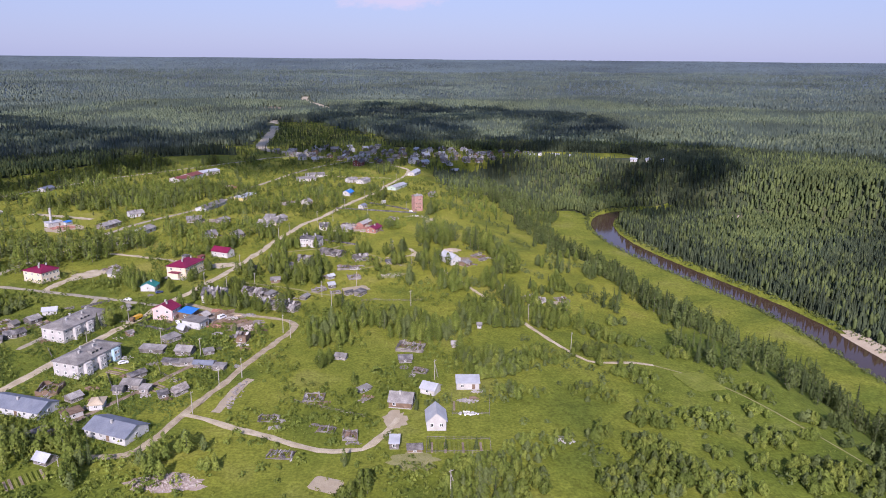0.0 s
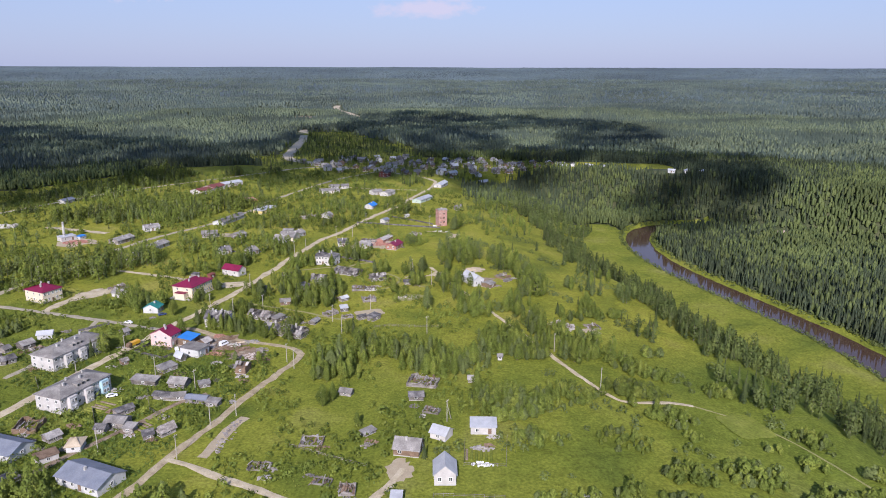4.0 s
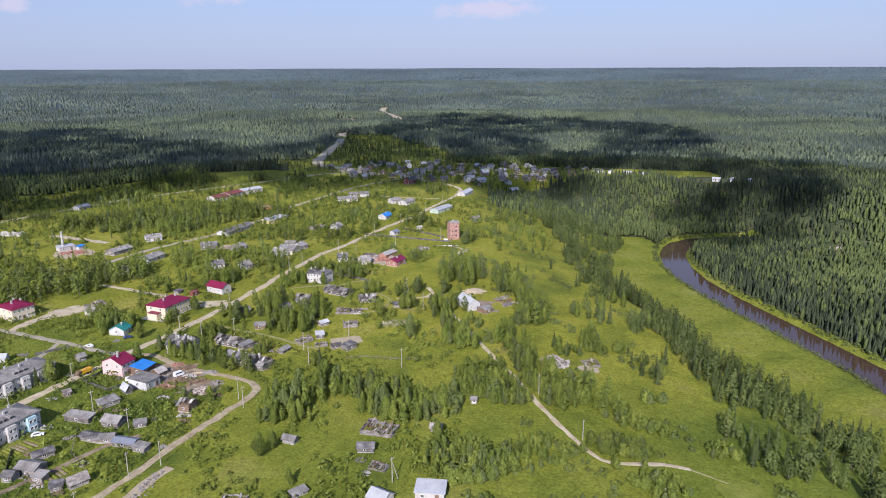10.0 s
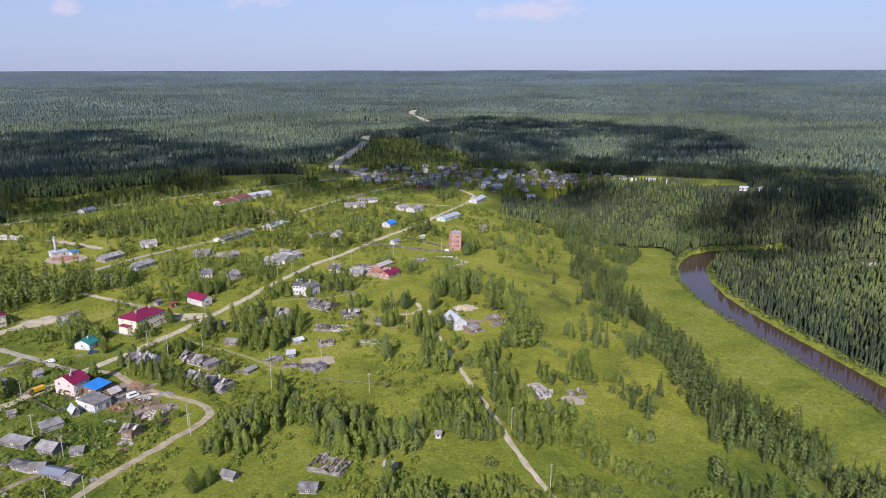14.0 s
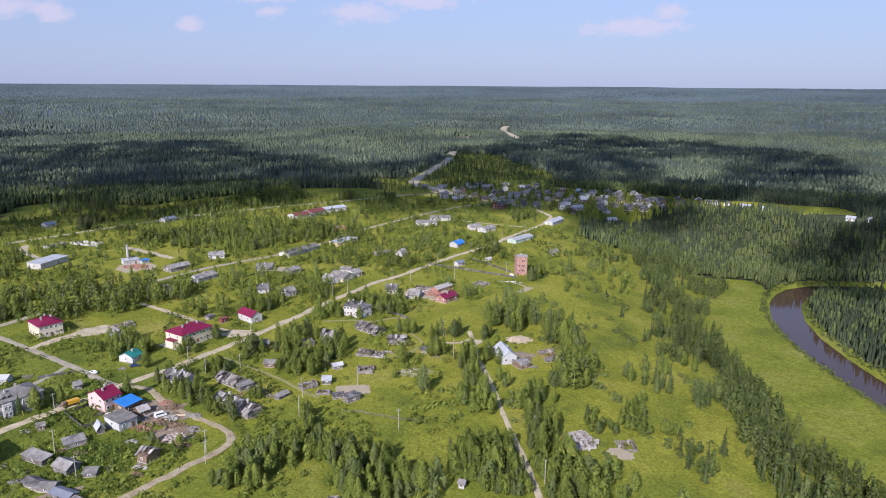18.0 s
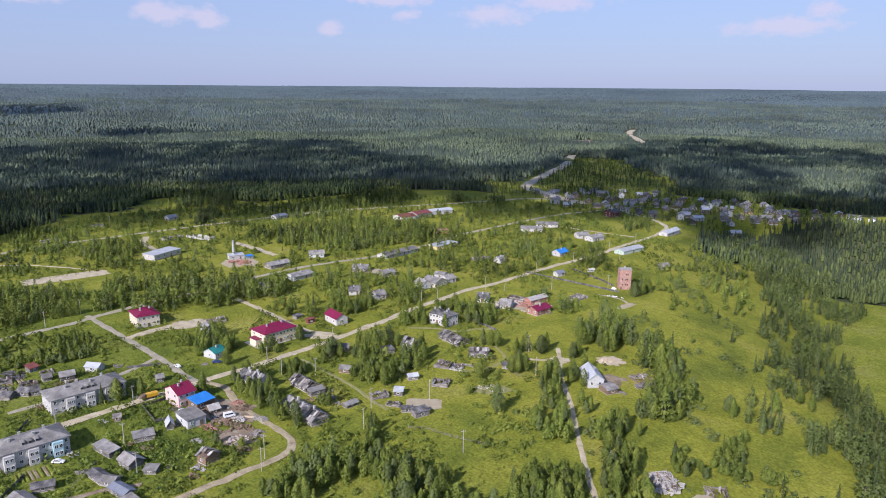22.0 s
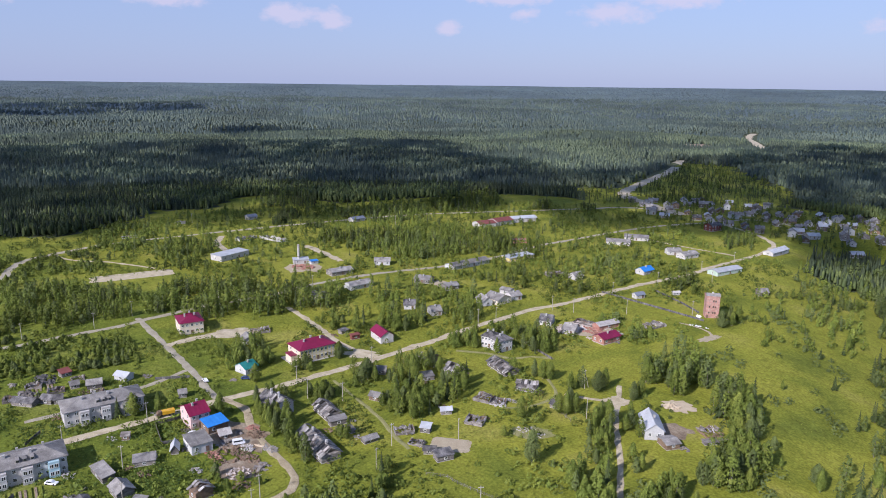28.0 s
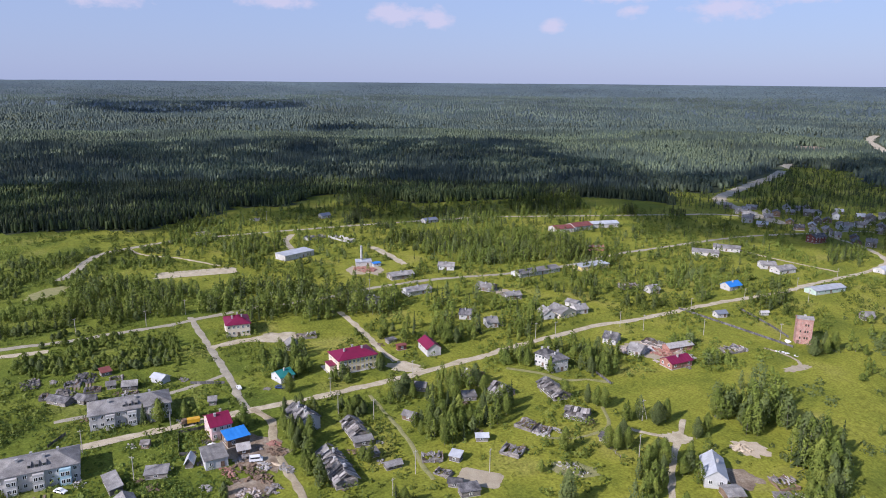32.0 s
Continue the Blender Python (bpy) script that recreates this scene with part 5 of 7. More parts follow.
    def cup(bm):
        bmesh.ops.create_cone(bm, cap_ends=True, segments=6, radius1=0.07, radius2=0.04, depth=0.22)
    return _mesh("post", post, [M["pole_wood"]]), _mesh("crossarm", arm, [M["pole_wood"]]), _mesh("insulator", cup, [M["white"]])


M["pole_wood"] = material("sun_bleached_pole", [(0.30, 0.27, 0.23), (0.44, 0.41, 0.36)], 1.2, 0.9, 0.15)
POST, ARM, CUP = pole_meshes()


def utility_pole(x, y, turn, brace=False):
    p = thing("utility_pole", x, y, turn, "bleached wooden utility pole with a crossarm" + (" and brace" if brace else ""), "utility pole", group="village utility poles")
    FOOT.pop()
    shared("post", POST, p, Matrix.Identity(4))
    shared("crossarm", ARM, p, Matrix.Translation((0, -0.15, 8.5)))
    for k in (-0.75, 0.0, 0.75):
        shared("insulator", CUP, p, Matrix.Translation((k, -0.15, 8.75)))
    if brace:
        shared("brace", POST, p, Matrix.Translation((2.6, 0, 0)) @ Matrix.Rotation(-0.33, 4, "Y") @ Matrix.Diagonal((0.8, 0.8, 0.86, 1)))


for i, (x, y) in enumerate(((-122, 385), (-108, 392), (-67, 377), (-59, 360), (-50, 396), (-17, 363), (-72, 317), (-34, 469), (-20, 443), (-63, 581), (-32, 604), (-89, 564), (-121, 511), (-119, 197), (-122, 245), (-129, 306), (-107, 294), (-93, 242), (-90, 265), (-83, 273), (3, 192), (-3, 273), (-77, 324), (-416, 705), (-46, 685), (-496, 577), (-342, 692), (-282, 396), (-278, 372), (-290, 340))):
    utility_pole(x, y, 40 + 17 * (i % 5), i in (7, 20, 21))
for x, y in ((-160, 300), (-154, 330), (-137, 392), (-127, 430), (-115, 520), (-101, 560), (-86, 612), (-73, 655), (-60, 705), (-50, 750), (34, 375), (44, 345), (60, 310), (-262, 440), (-245, 500)):
    utility_pole(x, y, 75)
house("apartment_block", "two-storey whitewashed apartment block with grey hipped roof", -151.7, 283.8, 72, 24.3, 13.0, 6.4, 2.6, "slate", "white", "hip", 10, 2, 3, 4, "apartment block", group="apartment blocks", seed=0)
house("apartment_block", "two-storey whitewashed apartment block with grey hipped roof beside pines", -176.1, 323.6, 72, 29.2, 13.0, 6.4, 2.6, "slate", "white", "hip", 10, 2, 3, 4, "apartment block", group="apartment blocks", seed=1)
house("school", "two-storey cream and yellow school with magenta metal roof", -157.4, 419.6, 75, 19.0, 13.0, 6.6, 2.9, "magenta", "cream", "hip", 9, 2, 2, 3, "school", seed=2)
house("boiler_house", "white single-storey building with magenta gable roof", -146.3, 458.7, 157, 13.0, 7.1, 4.0, 2.4, "magenta", "white", "gable", 2, 1, 1, 0, seed=3)
house("kindergarten", "two-storey cream building with magenta hipped roof", -236.7, 403.5, 67, 11.9, 15.0, 6.6, 3.0, "magenta", "cream", "hip", 5, 2, 3, 3, "public building", seed=4)
house("pink_house", "two-storey pink house with magenta metal roof", -139.9, 342.2, 77, 7.5, 11.0, 6.0, 2.6, "magenta", "pink", "gable", 3, 2, 2, 2, seed=5)
house("blue_roof_house", "low house with bright blue metal roof beside the muddy yard", -129.3, 343.7, 81, 8.1, 6.5, 3.2, 1.0, "blue", "brown_wood", "flat", 2, 1, 1, 0, seed=6)
house("garage_block", "flat-roofed grey garage in the yard", -121.8, 331.2, 74, 7.6, 10.0, 3.6, 0.3, "slate", "grey_wall", "flat", 2, 1, 1, 0, "garage", seed=7)
shed("shed", "gable shed with pale sheet roof", -125.7, 324.2, 145, 5.0, 3.2, 2.4, 1.8, "pale_roof", "old_wood", seed=8)
shed("shed", "low grey shed with weathered roof", -127.0, 313.0, 58, 7.5, 6.0, 2.0, 0.6, "slate", "old_wood", "flat", seed=9)
shed("shed", "small rusty-roofed plank shed in the yard", -121.3, 342.1, 70, 4.3, 6.0, 2.4, 1.4, "bleached", "brown_wood", seed=10)
shed("shed", "small weathered wooden hut beside the road", -148.8, 318.3, 50, 2.7, 4.0, 2.2, 0.8, "old_wood", "brown_wood", seed=11)
shed("shed", "small weathered grey plank hut", -165.5, 353.0, 61, 3.1, 5.0, 2.4, 1.2, "slate", "old_wood", seed=12)
house("teal_roof_house", "small house with teal roof", -166.5, 387.2, 90, 6.7, 8.0, 3.0, 2.0, "teal", "grey_wall", "gable", 2, 1, 1, 1, seed=13)
shed("shed", "weathered hut with pale sheet roof", -201.8, 346.8, 19, 7.0, 6.0, 2.8, 1.2, "pale_roof", "grey_wall", seed=14)
shed("shed", "old plank hut with sagging roof", -203.9, 334.3, 63, 6.1, 7.0, 2.6, 1.4, "slate", "old_wood", seed=15)
shed("shed", "small plank hut with sagging roof", -210.1, 328.5, 71, 3.5, 5.0, 2.2, 1.2, "slate", "old_wood", seed=16)
shed("shed", "old dark weathered plank hut", -200.5, 317.4, 60, 3.3, 6.0, 2.4, 1.4, "dark_roof", "old_wood", seed=17)
shed("shed", "row of old dark sheds", -208.8, 307.7, 27, 10.3, 6.0, 2.2, 1.2, "dark_roof", "old_wood", seed=18)
shed("shed", "old weathered plank hut in the weeds", -203.5, 315.0, 25, 5.6, 6.0, 2.4, 1.2, "dark_roof", "old_wood", seed=19)
shed("shed", "low weathered hut with rusty roof", -226.2, 332.0, 87, 4.3, 5.0, 2.0, 1.0, "red", "old_wood", "flat", seed=20)
ruin("broken_shed", "fallen dark shed of old boards", -223.5, 317.3, 60, 6.5, 5.0, 1.6, seed=21, mat="old_wood", n=24)
ruin("broken_shed", "fallen dark shed of old boards", -211.8, 321.3, 69, 6.9, 5.0, 1.4, seed=22, mat="old_wood", n=24)
ruin("timber_heap", "heap of grey boards from a fallen shed", -217.8, 333.6, 66, 5.5, 4.0, 1.0, seed=23, mat="old_wood", n=20)
ruin("broken_shed", "fallen dark shed of old boards", -216.7, 305.4, 59, 6.2, 5.0, 1.6, seed=24, mat="old_wood", n=24)
ruin("timber_heap", "heap of grey boards from a fallen shed", -197.0, 332.1, 63, 5.7, 4.0, 1.0, seed=25, mat="old_wood", n=20)
derelict("timber_tenement", "old two-storey whitewashed house with broken dark roof and pale chimneys", -123.4, 368.9, -3, 12.3, 8.5, 5.0, 2.6, "white", (2, 2, 0, 2), 0.15, 4, 5, seed=26)
derelict("timber_tenement", "long derelict timber house with slipped grey roof boards", -86.8, 358.4, -18, 22.1, 7.5, 2.8, 2.3, "old_wood", (0, 1, 1, 0, 2), 0.32, 3, 6, seed=27)
derelict("long_ruin_house", "long weathered timber house with holed plank roof", -105.0, 380.3, -18, 12.6, 6.5, 2.4, 1.9, "old_wood", (3, 2, 3, 0, 1), 0.35, 0, 4, seed=28)
shed("shed", "pale lean-to shed at the timber house", -95.4, 376.7, 67, 7.2, 4.0, 2.4, 0.6, "slate", "old_wood", "flat", seed=29)
shed("shed", "low grey shed with plank roof", -87.6, 373.4, 73, 6.4, 5.0, 1.4, 0.5, "slate", "old_wood", "flat", seed=30)
shed("shed", "small weathered grey plank shed", -75.9, 374.4, 73, 5.9, 4.0, 1.8, 0.8, "slate", "old_wood", seed=31)
ruin("broken_shed", "low broken shed of grey boards", -70.4, 388.1, 51, 7.6, 5.0, 1.8, seed=32, mat="old_wood", n=24)
shed("shed", "small plank shed with pale roof", -64.2, 393.9, 23, 4.0, 4.0, 2.2, 0.9, "pale_roof", "old_wood", "flat", seed=33)
ruin("broken_shed", "heap of broken shed boards", -60.5, 384.1, 15, 6.1, 4.0, 1.2, seed=34, mat="old_wood", n=24)
shed("shed", "small dark plank shed in tall grass", -52.8, 382.0, 36, 4.5, 4.0, 2.0, 0.7, "dark_roof", "old_wood", seed=35)
shed("shed", "dark plank shed beside the tan plot", -46.1, 381.6, 62, 6.7, 5.0, 2.4, 0.6, "dark_roof", "old_wood", "flat", seed=36)
shed("shed", "small grey hut with pale roof", -67.7, 411.3, 49, 4.6, 4.0, 2.2, 0.9, "pale_roof", "old_wood", seed=37)
house("white_tenement", "two-storey whitewashed house with dark hipped roof", -96.3, 487.1, 6, 7.4, 7.0, 6.0, 2.4, "dark_roof", "white", "hip", 4, 2, 2, 2, seed=38)
house("white_tenement", "two-storey whitewashed house with dark hipped roof", -89.4, 486.1, 71, 8.8, 7.0, 6.0, 2.4, "dark_roof", "white", "hip", 4, 2, 2, 2, seed=39)
derelict("timber_barracks", "long abandoned timber barracks with holed roof", -74.5, 464.7, -25, 16.0, 7.5, 2.2, 1.8, "old_wood", (3, 0, 3, 2), 0.35, 0, 4, seed=40)
derelict("timber_house", "abandoned timber house in the meadow with broken plank roof", -54.3, 453.7, 22, 9.1, 8.5, 1.9, 1.9, "old_wood", (3, 1, 3, 0), 0.3, 0, 3, seed=41)
ruin("collapsed_house", "broken timber house with missing roof", -62.7, 431.9, 10, 7.7, 7.0, 2.0, seed=42, mat="old_wood", n=36)
ruin("timber_heap", "heap of fallen grey timber boards", -56.0, 433.5, 23, 6.1, 6.0, 1.0, seed=43, mat="old_wood", n=36)
ruin("collapsed_house", "collapsed timber hut of grey boards", -53.5, 412.5, 17, 7.4, 7.0, 2.0, seed=44, mat="old_wood", n=36)
shed("shed", "small dark shed among trees", -34.7, 444.8, 1, 4.4, 5.0, 2.2, 1.0, "dark_roof", "old_wood", seed=45)
derelict("timber_house", "abandoned timber house half hidden by trees", -89.4, 447.4, -8, 8.6, 8.0, 2.4, 2.0, "old_wood", (3, 0, 1, 2), 0.3, 0, 3, seed=46)
derelict("timber_house", "abandoned timber house with broken roof among birches", -108.7, 449.8, 13, 8.4, 8.0, 2.4, 2.0, "brown_wood", (1, 0, 3, 2), 0.35, 0, 3, seed=47)
shed("shed", "low shed with pale roof", -95.7, 433.7, 56, 5.8, 6.0, 2.0, 0.7, "slate", "old_wood", "flat", seed=48)
shed("shed", "old weathered grey plank hut", -116.6, 425.2, 35, 5.2, 6.0, 2.4, 1.4, "slate", "old_wood", seed=49)
shed("shed", "old weathered plank hut under trees", -98.8, 403.2, 15, 5.5, 5.0, 2.4, 1.2, "slate", "brown_wood", seed=50)
house("magenta_roof_house", "red brick house with magenta roof", -52.9, 531.8, 72, 12.5, 8.0, 3.2, 1.8, "magenta", "brick", "gable", 3, 1, 2, 1, seed=51)
shed("shed", "grey-roofed annex of the brick house", -62.5, 551.6, 68, 15.4, 7.0, 3.0, 1.4, "bleached", "brick", seed=52)
house("white_house", "small whitewashed house with grey roof", -73.8, 532.0, 8, 6.7, 9.0, 3.0, 2.2, "slate", "white", "gable", 2, 1, 2, 1, seed=53)
house("white_house", "small whitewashed house with dark roof", -91.6, 536.9, 16, 6.8, 9.0, 3.0, 2.4, "dark_roof", "white", "gable", 3, 1, 2, 1, seed=54)
ruin("broken_shed", "low sheds fallen to boards", -72.6, 549.8, -1, 14.7, 7.0, 1.8, seed=55, mat="old_wood", n=50)
ruin("collapsed_house", "collapsed wooden barn of grey boards", -42.5, 569.4, 69, 11.5, 7.0, 2.4, seed=56, mat="old_wood", n=30)
house("blue_roof_hut", "small white hut with blue-grey roof", -71.1, 617.8, 62, 6.6, 4.6, 2.6, 1.3, "bluegrey", "white", "gable", 2, 1, 1, 0, seed=57)
shed("shed", "small white plank hut by the fence", -54.7, 639.7, 53, 4.6, 3.0, 2.2, 0.6, "white", "white", seed=58)
house("tan_house", "tan house with pinkish grey gable roof", -135.7, 553.4, -12, 12.1, 12.0, 3.2, 2.6, "slate", "cream", "gable", 3, 1, 2, 1, seed=59)
shed("shed", "white shed with pale slate roof", -141.3, 572.8, 3, 7.7, 8.0, 3.0, 1.2, "slate", "white", seed=60)
house("white_house", "small pale house with grey roof", -131.6, 564.9, 67, 7.4, 8.0, 3.0, 2.0, "slate", "white", "gable", 2, 1, 1, 1, seed=61)
house("white_roof_barn", "white and teal timber house with pale metal roof", 4.8, 448.9, 122, 14.0, 7.1, 4.0, 2.6, "pale_roof", "grey_wall", "gable", 4, 1, 2, 1, seed=62)
shed("shed", "brown board shed with weathered roof", 14.4, 442.2, 52, 5.9, 8.0, 2.6, 0.8, "slate", "brown_wood", seed=63)
ruin("collapsed_house", "fallen wooden hut in the grass", 23.6, 462.0, 53, 7.4, 7.0, 1.8, seed=64, mat="brown_wood", n=30)
shed("timber_stack", "low pale timber stack", 26.2, 453.7, 45, 5.6, 3.0, 1.0, 0.3, "old_wood", "old_wood", "flat", seed=65)
ruin("collapsed_house", "rubble of a burnt-out timber house", 50.1, 380.7, 26, 10.6, 13.0, 0.7, seed=66, mat="bleached", n=120)
ruin("timber_heap", "rubble of a fallen shed", 67.8, 386.3, 15, 7.6, 7.0, 0.8, seed=67, mat="old_wood", n=40)
house("blue_grey_barn", "long low house with blue-grey metal roof", -114.7, 227.2, -21, 18.3, 11.0, 3.0, 2.2, "bluegrey", "grey_wall", "gable", 6, 1, 1, 1, seed=68)
house("blue_roof_longhouse", "long low house with blue metal roof", -157.6, 244.0, -16, 24.5, 10.0, 3.0, 2.2, "bluegrey", "grey_wall", "gable", 6, 1, 1, 1, seed=69)
shed("shed", "small hut with pale sheet roof", -130.1, 208.5, -20, 5.6, 5.0, 2.2, 1.6, "pale_roof", "old_wood", seed=70)
ruin("collapsed_house", "ruined brick outbuilding with broken roof", -155.5, 259.9, 8, 8.3, 9.0, 2.4, seed=71, mat="brown_wood", n=40)
house("small_house", "small house with tan hipped roof", -130.6, 246.8, 12, 4.7, 6.0, 2.4, 1.8, "sand", "grey_wall", "hip", 1, 1, 1, 0, seed=72)
shed("shed", "dark weathered plank shed with slate roof", -142.5, 252.3, 58, 5.0, 6.0, 2.2, 1.2, "slate", "old_wood", seed=73)
shed("shed", "long low tan board shed", -136.5, 239.0, 48, 7.0, 5.0, 2.2, 0.5, "brown_wood", "white", "flat", seed=74)
shed("shed", "low shed with a tilted dark roof", -141.4, 225.3, 55, 6.6, 5.0, 1.4, 0.6, "dark_roof", "old_wood", "flat", seed=75)
shed("shed", "long low weathered plank shed", -130.2, 299.5, -8, 11.6, 5.0, 2.2, 0.6, "slate", "old_wood", "flat", seed=76)
shed("shed", "plank shed with grey roof", -115.1, 298.0, -8, 7.5, 7.0, 2.6, 1.6, "slate", "old_wood", seed=77)
shed("shed", "grey plank shed in a row", -116.4, 286.4, -10, 8.7, 5.0, 2.0, 0.8, "dark_roof", "old_wood", seed=78)
shed("shed", "grey plank shed in a row", -110.6, 286.3, 14, 5.3, 5.0, 2.2, 0.9, "slate", "old_wood", seed=79)
shed("shed", "grey-blue roofed shed in a row", -102.2, 284.2, -6, 8.8, 5.0, 2.2, 0.8, "bluegrey", "old_wood", seed=80)
shed("shed", "low flat-roofed plank shed in a row", -94.8, 281.5, -11, 5.2, 4.0, 1.9, 0.5, "slate", "old_wood", "flat", seed=81)
shed("shed", "dark open plank shed with low roof", -126.8, 273.3, 53, 6.8, 5.0, 2.2, 0.9, "dark_roof", "old_wood", seed=82)
shed("shed", "plank shed with grey roof", -127.8, 258.9, 1, 3.7, 5.0, 2.4, 1.0, "dark_roof", "old_wood", seed=83)
shed("shed", "plank shed with pale grey roof", -124.4, 264.4, -6, 7.9, 7.0, 2.4, 1.2, "slate", "old_wood", seed=84)
shed("shed", "small weathered lean-to plank shed", -117.7, 259.8, -6, 4.0, 4.0, 2.0, 0.7, "slate", "old_wood", "flat", seed=85)
shed("shed", "dark low flat-roofed plank shed", -109.1, 255.6, 31, 3.8, 4.0, 1.8, 0.6, "dark_roof", "old_wood", "flat", seed=86)
shed("shed", "small shed with steep pale roof", -103.8, 258.6, 56, 6.0, 4.0, 2.4, 1.8, "old_wood", "old_wood", seed=87)
shed("shed", "small low board hut in the garden", -104.8, 298.1, 27, 4.4, 4.0, 1.6, 0.5, "slate", "old_wood", "flat", seed=88)
derelict("brick_shell", "small ruined brick and board house with broken roof", -93.3, 313.2, -7, 4.7, 6.0, 3.0, 1.5, "brown_wood", (0, 1, 1, 3), 0.3, 0, 1, seed=89)
house("white_farmhouse", "white gabled house with pale metal roof", -2.0, 235.4, 94, 8.5, 6.9, 4.0, 3.0, "pale_roof", "white", "gable", 2, 1, 2, 0, seed=90)
house("grey_farmhouse", "old timber farmhouse with grey slate roof", -15.3, 251.5, -8, 8.8, 8.0, 2.8, 2.4, "slate", "brown_wood", "gable", 2, 1, 2, 1, seed=91)
shed("shed", "white shed with metal gable roof", -4.5, 261.9, -26, 6.5, 7.0, 2.8, 1.8, "pale_roof", "white", seed=92)
house("byre", "white shed with pale flat sheet roof and fenced pen", 10.5, 267.3, 1, 9.1, 6.5, 2.8, 0.6, "pale_roof", "white", "flat", 2, 1, 0, 0, "shed", seed=93)
shed("shed", "privy with grey plank walls and pale roof", -16.1, 220.8, 1, 3.3, 6.0, 2.4, 0.6, "pale_roof", "old_wood", "flat", seed=94)
shed("shed", "low brown plank coop by the garden", -9.0, 217.9, 5, 5.2, 4.0, 1.2, 0.3, "old_wood", "brown_wood", "flat", seed=95)
ruin("collapsed_house", "collapsed farmhouse with grey roof boards", -14.4, 305.9, -8, 12.5, 9.0, 2.2, seed=96, mat="old_wood", n=50)
shed("shed", "small dark gabled hut of planks", -16.2, 291.6, 7, 5.9, 5.0, 2.2, 1.2, "dark_roof", "old_wood", seed=97)
ruin("broken_shed", "low fallen hut of grey boards", -9.3, 280.8, -14, 6.5, 4.0, 1.2, seed=98, mat="old_wood", n=20)
shed("shed", "flat plank shelter in the grass", -31.1, 262.7, 48, 5.4, 3.4, 1.2, 0.4, "slate", "old_wood", "flat", seed=99)
shed("shed", "small weathered grey plank hut", -44.6, 293.7, -13, 5.0, 4.0, 2.0, 1.0, "slate", "old_wood", seed=100)
shed("shed", "small white hut in the meadow", 18.3, 332.7, 1, 2.0, 3.0, 2.2, 0.8, "slate", "white", seed=101)
shed("shed", "small grey hut under trees", 6.4, 308.8, 1, 4.2, 4.0, 2.0, 1.0, "slate", "old_wood", seed=102)
ruin("broken_shed", "fallen shed of boards in the grass", -32.1, 226.1, 5, 5.3, 5.0, 1.8, seed=103, mat="old_wood", n=26)
ruin("timber_heap", "weathered heap of grey loose boards", -63.7, 238.7, -2, 7.3, 5.0, 0.8, seed=104, mat="old_wood", n=26)
ruin("timber_heap", "weathered heap of grey loose boards", -50.0, 255.7, 1, 8.1, 7.0, 0.9, seed=105, mat="old_wood", n=40)
ruin("timber_heap", "weathered heap of grey loose boards", -53.9, 213.8, -6, 8.7, 5.0, 0.8, seed=106, mat="old_wood", n=26)
ruin("timber_heap", "weathered heap of grey loose boards", -41.1, 230.9, -10, 6.3, 4.0, 0.8, seed=107, mat="old_wood", n=20)
house("white_hut", "small white hut with grey gable roof", -197.1, 411.6, 156, 7.0, 5.6, 2.6, 2.0, "slate", "white", "gable", 1, 1, 1, 0, seed=108)
ruin("broken_shed", "old sheds and boards", -205.2, 425.7, 61, 10.2, 7.0, 1.8, seed=109, mat="old_wood", n=36)
shed("container", "red painted metal storage container", -157.9, 450.2, 72, 4.8, 3.0, 2.6, 0.2, "red", "red", "flat", seed=110)
shed("shed", "low dark flat-roofed plank shed", -169.2, 453.0, 83, 5.1, 4.0, 1.8, 0.3, "dark_roof", "old_wood", "flat", seed=111)
house("white_depot", "long white flat-roofed depot", -356.0, 517.2, 94, 26.6, 12.0, 4.0, 0.3, "pale_roof", "white", "flat", 4, 1, 1, 0, "depot", seed=112)
house("boiler_plant", "low white boiler house with pale sheet roof", -302.0, 540.1, 56, 11.0, 7.0, 3.2, 0.4, "pale_roof", "white", "flat", 2, 1, 1, 0, "boiler house", seed=113)
shed("shed", "small annex of the boiler house with blue roof", -294.0, 545.5, 72, 6.0, 5.0, 2.4, 0.3, "blue", "grey_wall", "flat", seed=114)
house("long_shed", "long low grey shed with slate roof", -202.8, 614.4, 77, 35.3, 10.0, 2.8, 1.6, "slate", "grey_wall", "gable", 8, 1, 1, 0, "shed", seed=115)
house("yellow_shed", "long cream shed with pale roof", -184.1, 655.3, 74, 25.3, 9.0, 3.0, 0.4, "pale_roof", "yellow", "flat", 6, 1, 1, 0, "shed", seed=116)
house("low_house", "low grey house with weathered roof", -253.9, 577.2, 40, 11.2, 9.0, 3.0, 2.0, "slate", "grey_wall", "gable", 3, 1, 1, 1, seed=117)
house("low_house", "low grey house with long roof", -224.5, 521.5, 78, 16.9, 9.0, 3.0, 1.8, "slate", "grey_wall", "gable", 4, 1, 1, 1, seed=118)
house("low_house", "low house with pale roof", -258.3, 537.4, 73, 16.4, 9.0, 3.0, 1.6, "slate", "old_wood", "gable", 3, 1, 1, 1, seed=119)
house("white_house", "small white-walled house with dark roof under trees", -226.1, 488.1, 22, 7.7, 8.0, 2.8, 2.0, "dark_roof", "white", "gable", 2, 1, 1, 1, seed=120)
house("small_house", "small grey house with dark roof", -170.2, 509.6, 40, 6.7, 8.0, 3.0, 2.2, "dark_roof", "grey_wall", "gable", 2, 1, 2, 1, seed=121)
house("small_house", "small pale house with slate roof", -151.3, 509.8, 60, 6.0, 8.0, 3.0, 2.2, "slate", "white", "gable", 2, 1, 2, 1, seed=122)
